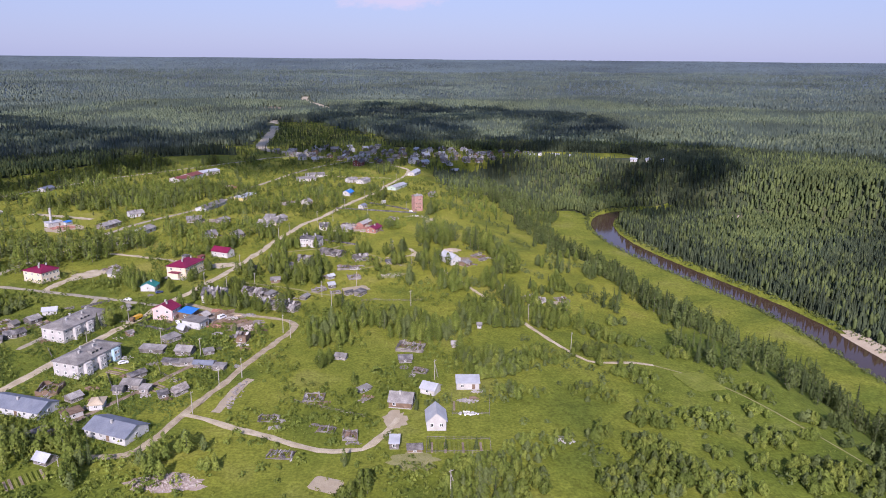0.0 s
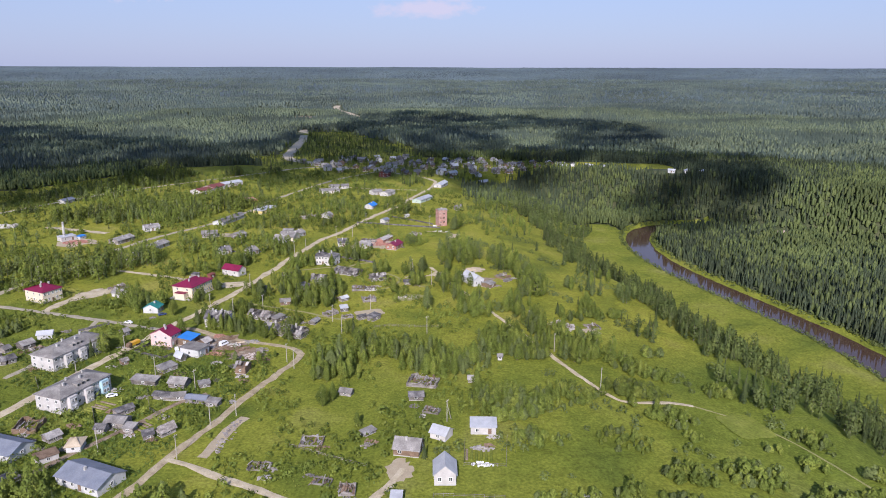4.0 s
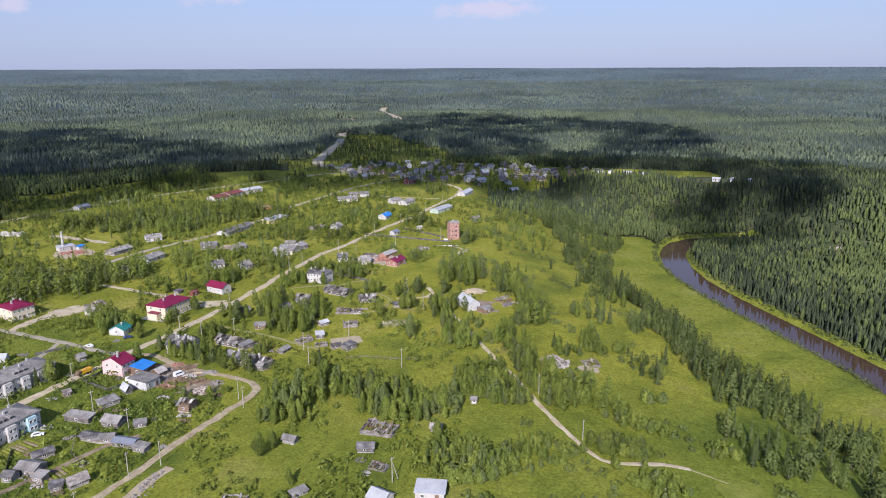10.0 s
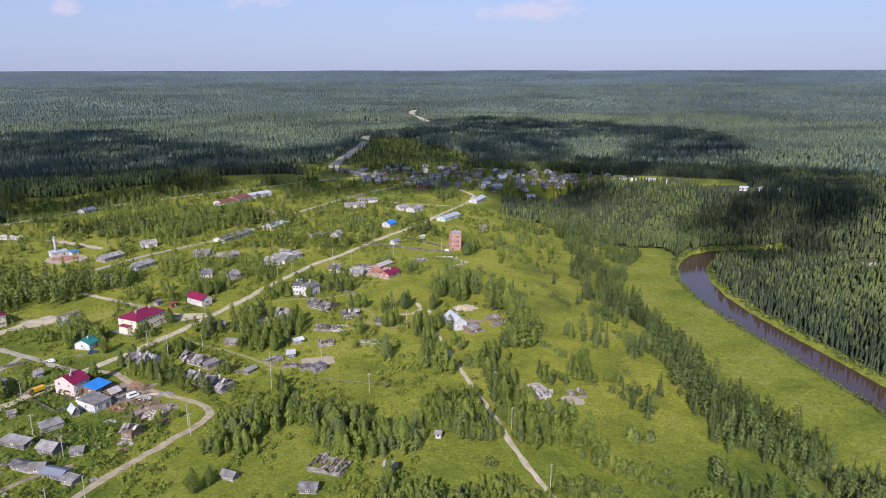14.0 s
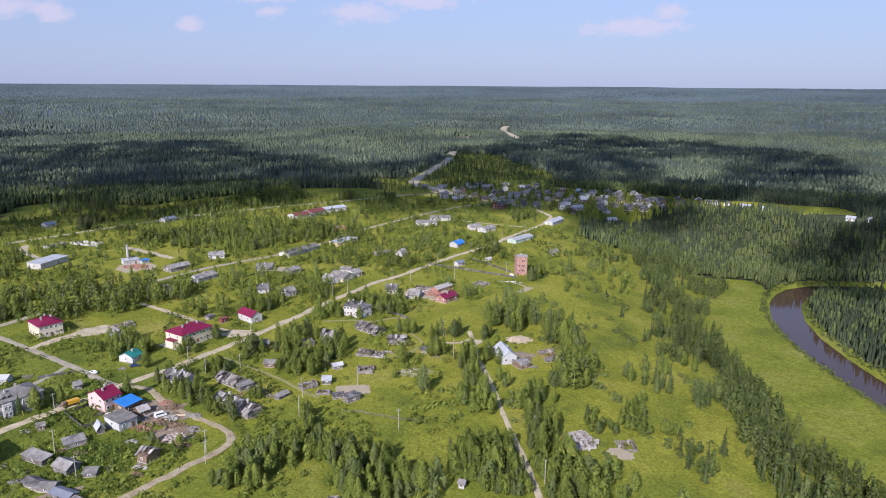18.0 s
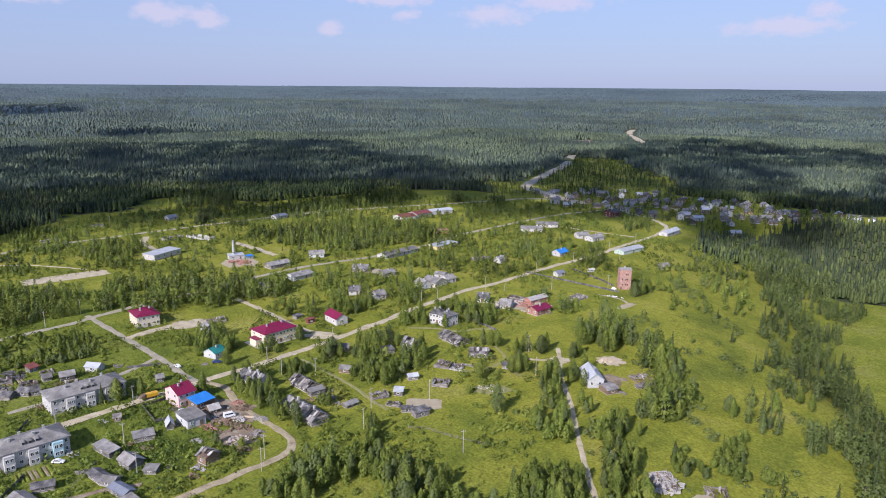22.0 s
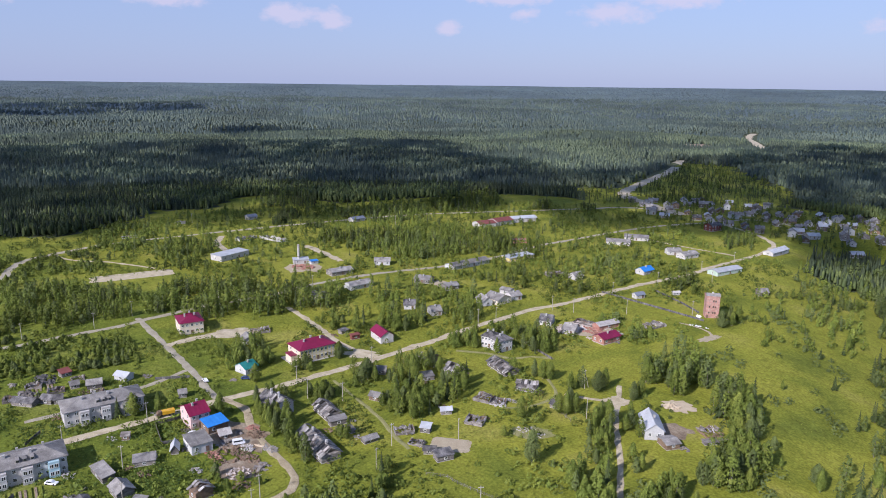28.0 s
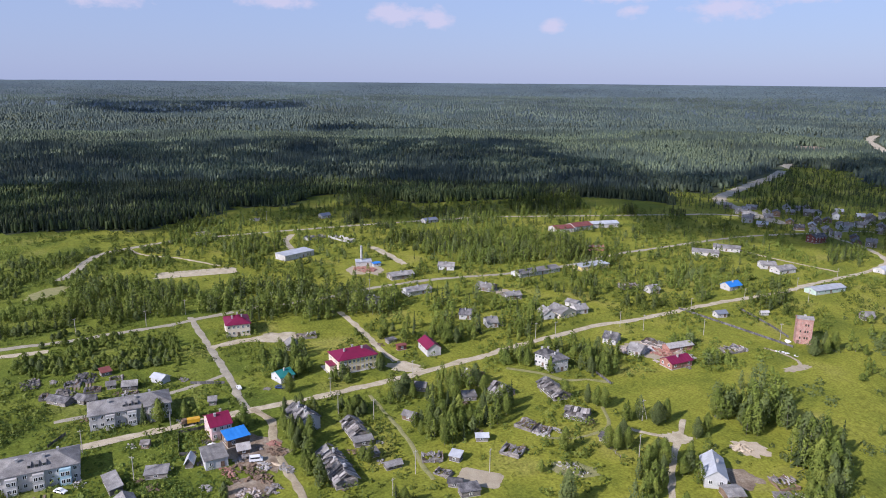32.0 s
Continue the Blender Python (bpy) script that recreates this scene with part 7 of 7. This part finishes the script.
def free(q, road=1.5, houses=6.0):
    """Keeps places clear of tracks and buildings."""
    ok = np.ones(len(q), bool)
    for line, w in ROADS:
        ok &= to_line(q[:, 0], q[:, 1], line) > w / 2 + road
    for i in range(0, len(q), 4000):
        d = np.hypot(q[i:i + 4000, None, 0] - FEET[None, :, 0], q[i:i + 4000, None, 1] - FEET[None, :, 1]).min(1)
        ok[i:i + 4000] &= d > houses
    for bx, by, br in OPEN:
        ok &= np.hypot(q[:, 0] - bx, q[:, 1] - by) > br
    ok &= to_line(q[:, 0], q[:, 1], RIVER) > 16
    return q[ok]


GROVES = []


def grove(spacing, leaf, hmin, hmax, *poly):
    """A grove: spacing in metres, share of leafy trees, heights."""
    q = free(scatter(poly, spacing, prng), 2.0, 6.5)
    gap = np.sin(q[:, 0] * 0.13 + 0.7 * np.sin(q[:, 1] * 0.09)) * np.sin(q[:, 1] * 0.11 + 1.0) + 0.35 * prng.standard_normal(len(q))
    q = q[gap > -0.30]
    n = len(q)
    GROVES.append(np.column_stack([q, prng.uniform(hmin, hmax, n) * prng.uniform(0.7, 1.15, n), prng.random(n) < leaf]))


grove(3.4, 0.97, 7, 11, (-140, 366), (-148, 383), (-130, 373), (-100, 360), (-76, 348), (-87, 347), (-114, 357))
grove(4.2, 0.92, 7, 11, (-132, 420), (-123, 430), (-107, 446), (-80, 447), (-68, 423), (-72, 398), (-90, 393), (-116, 405))
grove(4.5, 1.0, 3, 6, (-103, 322), (-87, 331), (-78, 328), (-84, 314))
grove(6.8, 0.9, 7, 11, (-169, 557), (-172, 591), (-116, 506), (-92, 477), (-107, 466))
grove(5.0, 0.9, 6, 10, (-86, 503), (-77, 533), (-62, 497), (-75, 489))
grove(6.2, 0.9, 6, 11, (-153, 624), (-135, 706), (-90, 690), (-86, 633), (-109, 582))
grove(5.4, 0.92, 6, 10, (-81, 676), (-71, 727), (-42, 646), (-66, 647))
grove(3.4, 0.97, 6, 11, (-18, 450), (-11, 452), (5, 412), (18, 395), (22, 377), (13, 385), (-2, 389))
grove(3.4, 0.97, 7, 12, (-11, 470), (-4, 472), (10, 442), (15, 412), (11, 411), (-2, 439))
grove(3.4, 0.97, 7, 11, (22, 410), (37, 415), (41, 397), (32, 389), (22, 393))
grove(3.1, 0.97, 9, 14, (31, 420), (33, 447), (27, 504), (34, 488), (48, 449), (50, 428))
grove(3.3, 0.97, 6, 11, (8, 351), (22, 367), (31, 367), (35, 347), (34, 331), (24, 332), (13, 334))
grove(3.3, 0.97, 6, 11, (29, 379), (38, 392), (46, 378), (52, 354), (65, 366), (67, 352), (57, 341), (55, 332), (50, 330), (39, 353))
grove(3.3, 0.98, 6, 11, (-59, 358), (-55, 365), (-41, 344), (-23, 344), (-12, 348), (-4, 333), (12, 332), (17, 318), (-10, 310), (-27, 319), (-33, 310))
grove(3.3, 0.98, 5, 10, (-61, 301), (-66, 330), (-51, 345), (-33, 312))
grove(3.8, 0.9, 5, 9, (62, 428), (72, 438), (74, 394), (65, 408))
grove(3.1, 0.97, 9, 14, (-9, 494), (5, 509), (11, 485), (4, 484))
grove(3.1, 0.97, 9, 14, (12, 496), (21, 509), (31, 476), (20, 477))
grove(3.1, 0.97, 9, 14, (-17, 490), (-23, 525), (-13, 532), (2, 522), (11, 500), (-8, 495))
grove(3.8, 0.97, 6, 10, (-44, 464), (-38, 476), (-28, 452), (-37, 447))
grove(4.2, 0.97, 4, 7, (45, 405), (57, 409), (61, 389), (53, 384))
grove(3.6, 0.97, 5, 10, (66, 349), (75, 358), (82, 342), (67, 330))
grove(8.0, 0.85, 4, 8, (3, 588), (18, 605), (29, 659), (43, 610), (27, 564))
grove(8.0, 0.85, 4, 9, (-6, 609), (-13, 667), (22, 808), (43, 778), (34, 669), (8, 620))
grove(4.2, 0.92, 5, 9, (-305, 305), (-301, 347), (-326, 356), (-348, 319))
grove(4.4, 1.0, 3, 6, (-373, 318), (-358, 340), (-372, 372), (-400, 390), (-470, 440), (-480, 360), (-435, 330))
grove(4.4, 1.0, 3, 6, (-470, 440), (-400, 400), (-390, 430), (-410, 450), (-450, 455))
grove(2.8, 1.0, 4, 8, (-96, 206), (-86, 221), (-74, 212), (-72, 203), (-84, 203))
grove(3.0, 1.0, 5, 9, (-150, 214), (-144, 228), (-126, 217), (-128, 205))
grove(5.0, 0.97, 7, 11, (-108, 503), (-98, 522), (-72, 512), (-60, 496), (-80, 478), (-100, 488))
grove(3.4, 0.97, 6, 10, (-155, 218), (-146, 230), (-126, 226), (-115, 210), (-112, 192), (-137, 200))
grove(3.2, 0.97, 6, 9, (-103, 214), (-81, 218), (-74, 200), (-95, 198))
grove(3.6, 0.97, 4, 8, (-34, 209), (-22, 210), (-20, 188), (-34, 185))
grove(4.2, 0.92, 7, 12, (-386, 367), (-368, 400), (-311, 422), (-276, 392), (-300, 340))
grove(3.6, 1.0, 2.5, 5, (-300, 337), (-246, 374), (-213, 362), (-225, 312), (-260, 300))
grove(4.6, 0.92, 4, 8, (-530, 512), (-511, 545), (-453, 516), (-432, 479), (-450, 452))
grove(4.2, 0.92, 5, 9, (-440, 513), (-401, 546), (-370, 500), (-345, 475), (-399, 483))
grove(4.6, 0.15, 9, 15, (-652, 762), (-553, 786), (-465, 706), (-523, 678))
grove(5.0, 0.4, 7, 12, (-423, 698), (-372, 771), (-317, 713), (-391, 680))
grove(6.6, 0.92, 7, 11, (-231, 531), (-176, 559), (-125, 525), (-113, 486), (-147, 470), (-183, 491))
grove(4.2, 0.6, 6, 10, (-86, 844), (-62, 868), (-50, 800), (-70, 790))
grove(7.5, 0.75, 5, 10, (-13, 766), (0, 850), (40, 790), (60, 686), (50, 610), (18, 656))
grove(4.4, 0.6, 8, 13, (-398, 813), (-386, 920), (-325, 852), (-345, 766))
grove(4.0, 0.92, 6, 10, (-214, 403), (-200, 420), (-158, 395), (-162, 376))
grove(3.7, 0.88, 9, 14, (-311, 438), (-285, 475), (-222, 507), (-203, 480), (-232, 425), (-262, 408), (-280, 402))
grove(4.2, 0.85, 8, 13, (-361, 609), (-286, 690), (-245, 715), (-214, 669), (-238, 604), (-270, 590))
grove(4.2, 0.92, 6, 11, (-250, 735), (-180, 690), (-170, 640), (-210, 650))
grove(6.8, 0.92, 5, 10, (-200, 470), (-150, 500), (-140, 470), (-165, 450), (-190, 445))
grove(6.0, 0.92, 5, 10, (-190, 600), (-160, 640), (-130, 600), (-140, 580), (-175, 575))
grove(9.0, 0.85, 4, 9, (-540, 500), (-540, 740), (-400, 830), (-260, 900), (-110, 860), (-90, 700), (-200, 560), (-260, 500), (-330, 470), (-440, 440))
grove(7.5, 0.7, 5, 10, (-240, 950), (-170, 880), (-70, 865), (0, 870), (60, 905), (120, 935), (115, 995), (30, 1025), (-80, 1040), (-180, 1050))


def clump(x, y, r, h, leaf=0.96):
    """A loose knot of trees round a place, highest in its middle."""
    n = max(1, int(3.2 * r * r / 8.5))
    a, u = prng.uniform(0, 6.283, n), np.sqrt(prng.random(n))
    q = np.stack([x + np.cos(a) * u * r, y + np.sin(a) * u * r * 0.85], 1)
    q = np.column_stack([q, h * (1.15 - 0.45 * u) * prng.uniform(0.75, 1.1, n), prng.random(n) < leaf])
    for line, w in ROADS:
        q = q[to_line(q[:, 0], q[:, 1], line) > w / 2 + 1.6]
    GROVES.append(q)


# knots of birch and willow on the meadow above the river
clump(19, 286, 15, 8)
clump(27, 260, 6, 6)
clump(45, 300, 13, 4)
clump(72, 306, 13, 6)
clump(84, 288, 10, 5)
clump(62, 266, 11, 3)
clump(36, 263, 6, 3)
clump(56, 230, 5, 7)
clump(43, 225, 3, 6)
clump(89, 272, 5, 4)
clump(103, 251, 11, 5)
clump(79, 246, 9, 5)
clump(74, 225, 10, 5)
clump(78, 208, 15, 6)
clump(59, 198, 11, 6)
clump(98, 205, 7, 7)
clump(117, 238, 5, 4)
clump(125, 240, 8, 6)
clump(147, 256, 5, 6)
clump(133, 215, 14, 7)
clump(153, 240, 4, 5)
clump(16, 197, 17, 7)
clump(32, 218, 11, 4)
clump(135, 282, 7, 6)
clump(117, 274, 4, 4)
clump(29, 346, 16, 7)
clump(50, 347, 15, 7)
clump(71, 404, 7, 5)
clump(84, 408, 5, 6)
clump(73, 338, 6, 6)
clump(80, 330, 6, 7)
clump(90, 328, 5, 6)
clump(65, 307, 7, 6)
clump(77, 306, 8, 6)
clump(92, 356, 5, 6)
clump(113, 319, 7, 5)
clump(29, 287, 9, 8)
clump(60, 396, 5, 5)
clump(150, 215, 10, 7)
clump(166, 234, 8, 8)
clump(141, 244, 5, 5)
clump(127, 262, 5, 5)
clump(161, 262, 6, 7)
clump(112, 222, 6, 5)
clump(98, 226, 5, 4)
clump(171, 212, 9, 8)
# trees close about the houses
clump(-105, 482, 5, 9)
clump(-88, 479, 4, 9)
clump(-112, 476, 5, 8)
clump(-131, 375, 5, 10)
clump(-180, 392, 6, 9)
clump(-168, 398, 5, 9)
clump(-148, 405, 5, 9)
clump(-146, 428, 4, 7)
clump(-120, 390, 6, 7)
clump(-107, 351, 4, 8)
clump(-85, 372, 4, 7)
clump(-63, 560, 6, 8)
clump(-40, 548, 6, 9)
clump(-425, 628, 12, 13, 0.0)
clump(-283, 866, 12, 12, 0.1)
clump(-243, 890, 10, 12, 0.1)
clump(-395, 640, 9, 8, 0.4)
clump(-450, 655, 14, 11, 0.2)
grove(4.1, 0.68, 7, 14, *SLOPE)
SLOPE_TREES = GROVES.pop()
_g = np.sin(SLOPE_TREES[:, 0] * 0.11 + 1.4 * np.sin(SLOPE_TREES[:, 1] * 0.045)) + 0.7 * np.sin(SLOPE_TREES[:, 1] * 0.085 + 0.5) + 0.5 * prng.standard_normal(len(SLOPE_TREES))
_edge = to_line(SLOPE_TREES[:, 0], SLOPE_TREES[:, 1], SLOPE[3:13])
_fray = np.where(SLOPE_TREES[:, 1] > 560, -0.8, -0.75) + 1.75 * np.clip(1 - _edge / 36.0, 0, 1)
SLOPE_TREES = SLOPE_TREES[_g > _fray]
grove(6.5, 0.2, 5, 11, *HILL_MEADOW)
ALL = np.concatenate(GROVES)
_s = (ALL[:, 0] > 150) & (ALL[:, 1] < 430)
SLOPE_TREES, ALL = np.concatenate([SLOPE_TREES, ALL[_s]]), ALL[~_s]
SINGLE = np.array([(-19.4, 398.9, 13, 1), (-41, 427, 9.5, 1), (-38, 409, 5, 1), (52, 556, 8, 0), (35, 528, 5, 1), (21, 513, 6, 1), (46, 452, 7, 1), (46, 466, 6, 1), (65, 451, 9, 1), (77, 446, 9, 1), (80, 473, 10, 1), (78, 504, 6, 0), (89, 493, 8, 1), (94, 487, 9, 1)])
SINGLE2 = np.array([(-7, 608, 11, 1), (6, 613, 6, 1), (39, 594, 6, 0), (47, 629, 9, 1), (-58, 466, 9, 1), (-54, 467, 9, 1), (-51, 468, 9, 1), (-31, 440, 9, 1), (-28, 441, 10, 1), (-26, 445, 9, 1), (-68, 464, 8, 1), (-28, 470, 10, 1), (-27, 475, 10, 1), (-12, 471, 9, 1), (-11, 477, 9, 1), (-167, 325, 9, 0)])
SINGLE3 = np.array([(-164, 330, 10, 1), (-159, 338, 9, 1), (-136, 351, 11, 1), (-153, 382, 9, 1), (-12, 593, 10, 1), (-9.5, 247, 6, 0), (-4, 219, 4, 0), (1.5, 219, 4, 0), (12, 219, 5, 0), (-52, 283, 9, 1), (-49, 288, 8, 1), (-36, 268, 6, 1), (8, 300, 9, 1), (63, 455, 8, 1), (51, 456, 4, 1), (-11, 606, 10, 1), (-8, 600, 9, 1), (-12, 597, 8, 1)])
SINGLES = np.concatenate([SINGLE, SINGLE2, SINGLE3])

# detailed trees, each a thing, on the stretch of the village that the flight passes nearest
near = (ALL[:, 0] > -150) & (ALL[:, 0] < 62) & (ALL[:, 1] > 296) & (ALL[:, 1] < 500)
near_trees = ALL[near]
pick = prng.permutation(len(near_trees))
chosen = np.concatenate([SINGLES, near_trees[pick[:255]]])
rest = np.concatenate([ALL[~near], near_trees[pick[255:]]])
trng = np.random.default_rng(9)


def tree_variant(leaf, k):
    """Trunk and crown of a ten metre tree."""
    o = np.zeros((1, 3))
    if leaf:
        c, f = leaf_clumps(np.array([[0, 0, 5.5]]), np.array([[1.85 + 0.4 * (k % 4), 4.7]]), 1500, 0.20, trng)
        c2, f2 = leaf_clumps(np.array([[0.2, 0.2, 4.8]]), np.array([[1.5, 3.9]]), 260, 0.38, trng)
        c, f = np.concatenate([c, c2]), np.concatenate([f, f2 + len(c)])
        tv, tf = trunks(o, np.array([8.6]), np.array([0.17]), trng)
        for j in range(5):
            a = trng.uniform(0, 6.28)
            z = trng.uniform(2.5, 5.5)
            b0 = np.array([0, 0, z])
            e = b0 + np.array([math.cos(a) * 1.4, math.sin(a) * 1.4, 1.8])
            w = 0.05
            lv = np.array([b0 + (w, 0, 0), b0 + (-w, 0, 0), e, b0 + (0, w, 0), b0 + (0, -w, 0), e + (0, 0, 0.02)])
            tf = np.concatenate([tf, np.array([(0, 1, 2, 2), (3, 4, 5, 5)])[:, :4] * 0 + np.array([(0, 1, 2, 5), (3, 4, 5, 2)]) + len(tv)])
            tv = np.concatenate([tv, lv])
        return fast_mesh("trunk", tv, tf, [M["bark"]]), fast_mesh("crown", c, f, [M["birch" if k % 7 else "willow"]])
    c, f = whorls(o, np.array([10.0]), np.array([2.1]), 22, 9, trng, 0.08)
    tv, tf = trunks(o, np.array([9.4]), np.array([0.2]), trng, 0.01)
    return fast_mesh("trunk", tv, tf, [M["bark_dark"]]), fast_mesh("crown", c, f, [M["spruce"]])


LEAFY = [tree_variant(True, k) for k in range(9)]
FIRS = [tree_variant(False, k) for k in range(4)]
for i, (x, y, h, leaf) in enumerate(chosen):
    tr_, cr_ = LEAFY[i % 9] if leaf else FIRS[i % 4]
    size = "tall" if h > 9 else "young" if h < 6 else "middling"
    t = new("birch_tree" if leaf else "spruce_tree")
    t.empty_display_size = 0.5
    s_ = h / 10.0
    t.matrix_basis = pose(x, y, land1(x, y) - 0.05, 0, 0, float(trng.uniform(0, 360))) @ Matrix.Diagonal((s_ * float(trng.uniform(0.85, 1.2)), s_ * float(trng.uniform(0.85, 1.2)), s_, 1))
    tagged(t, f"{size} leafy birch tree with dense green crown" if leaf else f"{size} dark green spruce with drooping boughs", "tree", "village trees")
    shared("trunk", tr_, t, Matrix.Identity(4))
    shared("crown", cr_, t, Matrix.Identity(4))


def wood(name, rows, k_leaf, size, levels, arms, label, wild=False):
    """The other groves, as one mass of trees."""
    leaf = rows[:, 3] > 0.5
    b1, b2 = on_land(rows[leaf, :2], 0.1), on_land(rows[~leaf, :2], 0.1)
    h1, h2 = rows[leaf, 2], rows[~leaf, 2]
    c = b1.copy()
    c[:, 2] += h1 * 0.55
    v1, f1 = leaf_clumps(c, np.column_stack([h1 * trng.uniform(0.15, 0.28, len(h1)) * np.where(h1 < 6, 1.7, 1.0), h1 * 0.48]), k_leaf, size, trng)
    v2, f2 = trunks(b1, h1 * 0.75, h1 * 0.011, trng)
    v3, f3 = whorls(b2, h2, h2 * trng.uniform(0.15, 0.21, len(h2)), levels, arms, trng)
    v4, f4 = trunks(b2, h2 * 0.95, h2 * 0.016, trng, 0.01)
    dull = trng.random(len(b1)) < 0.2
    fm = np.where(np.repeat(dull, k_leaf), 4, 0)
    ob = joined(name, [(v1, f1, 0), (v2, f2, 1), (v3, f3, 2), (v4, f4, 3)], [M["wood_leaves" if wild else "birch"], M["bark"], M["spruce"], M["bark_dark"], M["willow"]], label, "woods")
    idx_ = np.zeros(len(ob.data.polygons), np.int32)
    ob.data.polygons.foreach_get("material_index", idx_)
    idx_[:len(fm)] = fm
    ob.data.polygons.foreach_set("material_index", idx_)
    return ob


near_r = np.hypot(rest[:, 0] - 60, rest[:, 1] - 130) < 420
wood("village_groves", rest[near_r], 290, 0.33, 10, 7, "groves of birch, aspen and spruce on the slope and between the houses")
wood("slope_woods", SLOPE_TREES, 200, 0.38, 9, 6, "mixed spruce and birch wood on the slope above the river", True)
wood("farther_groves", rest[~near_r], 125, 0.42, 7, 6, "groves of birch and spruce beyond the houses")

# shrubs and tall weeds
def bushes(name, q, hmin, hmax, k, size, mat, label):
    b = on_land(q, 0.05)
    h = trng.uniform(hmin, hmax, len(q))
    b[:, 2] += h * 0.42
    v, f = leaf_clumps(b, np.column_stack([h * trng.uniform(0.5, 0.95, len(q)), h * 0.55]), k, size, trng, peak=0.5)
    ob = new(name, fast_mesh(name, v, f, [M[mat]]))
    return tagged(ob, label, "bushes", kind="stuff")


def patchy(poly, spacing, share, scale, seed):
    """Places in uneven drifts."""
    q = scatter(poly, spacing, prng)
    f = np.sin(q[:, 0] * scale + seed) * np.sin(q[:, 1] * scale * 1.13 + seed * 2.1) + 0.6 * np.sin(q[:, 0] * scale * 2.7 + q[:, 1] * scale * 1.9 + seed) + 0.45 * prng.standard_normal(len(q))
    return q[f > np.quantile(f, 1 - share)]


WEST = [(-560, 300), (-560, 560), (-420, 830), (-250, 930), (-60, 870), (-10, 760), (-25, 560), (-60, 480), (-10, 440), (20, 330), (0, 180), (-190, 180), (-330, 250)]
EAST = [(-20, 760), (40, 690), (50, 600), (75, 540), (95, 490), (105, 440), (118, 400), (140, 320), (165, 230), (120, 170), (-20, 170), (0, 300), (-20, 450), (-20, 560)]
FLOOD = [(222, 260), (212, 330), (196, 395), (180, 445), (160, 495), (145, 535), (130, 595), (124, 660), (120, 710), (150, 730), (148, 660), (175, 590), (205, 490), (218, 400), (224, 300)]
_vs = free(patchy(WEST, 4.4, 0.44, 0.055, 1.0), 1.2, 5.0)
_vs = _vs[(_vs[:, 0] > -230) | (prng.random(len(_vs)) < 0.9)]
bushes("village_shrubs", _vs, 1.2, 4.0, 32, 0.42, "birch", "young birch and willow shrubs between gardens and ruins")
PLOTS = [(-215, 205), (-215, 340), (-190, 352), (-160, 318), (-150, 352), (-110, 342), (-84, 333), (-82, 300), (-92, 262), (-104, 222), (-130, 205)]
bushes("nettle_beds", free(patchy(PLOTS, 1.9, 0.66, 0.11, 5.0), 0.6, 3.6), 0.5, 2.1, 20, 0.33, "nettles", "dark nettles and burdock filling the abandoned garden plots")
bushes("meadow_shrubs", free(patchy(EAST, 4.6, 0.10, 0.075, 4.0), 1.2, 5.5), 1.2, 3.8, 44, 0.4, "willow", "grey-green willow shrubs scattered over the meadow")
bushes("village_weeds", free(patchy(WEST, 2.6, 0.46, 0.07, 2.0), 0.4, 4.5), 0.4, 1.3, 11, 0.32, "weeds", "tall weeds and nettles filling the gardens")
bushes("meadow_weeds", free(patchy(EAST, 3.2, 0.22, 0.08, 3.0), 0.3, 4.0), 0.3, 0.9, 9, 0.34, "weeds", "tall meadow grass and herbs")
bushes("bank_weeds", patchy(FLOOD, 3.5, 0.30, 0.09, 6.0), 0.4, 1.2, 9, 0.42, "weeds", "tall grass of the river meadow")
_b = []
for (ax, ay), (bx, by) in zip(RIVER[3:-1], RIVER[4:]):
    n_ = int(math.hypot(bx - ax, by - ay) / 2.2)
    for k in range(n_):
        u = (k + prng.random()) / n_
        for s_ in (-1, 1):
            dx, dy = by - ay, -(bx - ax)
            l_ = math.hypot(dx, dy)
            o_ = prng.uniform(13.5, 18.5)
            _b.append((ax + (bx - ax) * u + s_ * dx / l_ * o_, ay + (by - ay) * u + s_ * dy / l_ * o_))
bushes("bank_shrubs", np.array(_b), 1.0, 3.4, 34, 0.42, "willow", "willow scrub fringing the river banks")
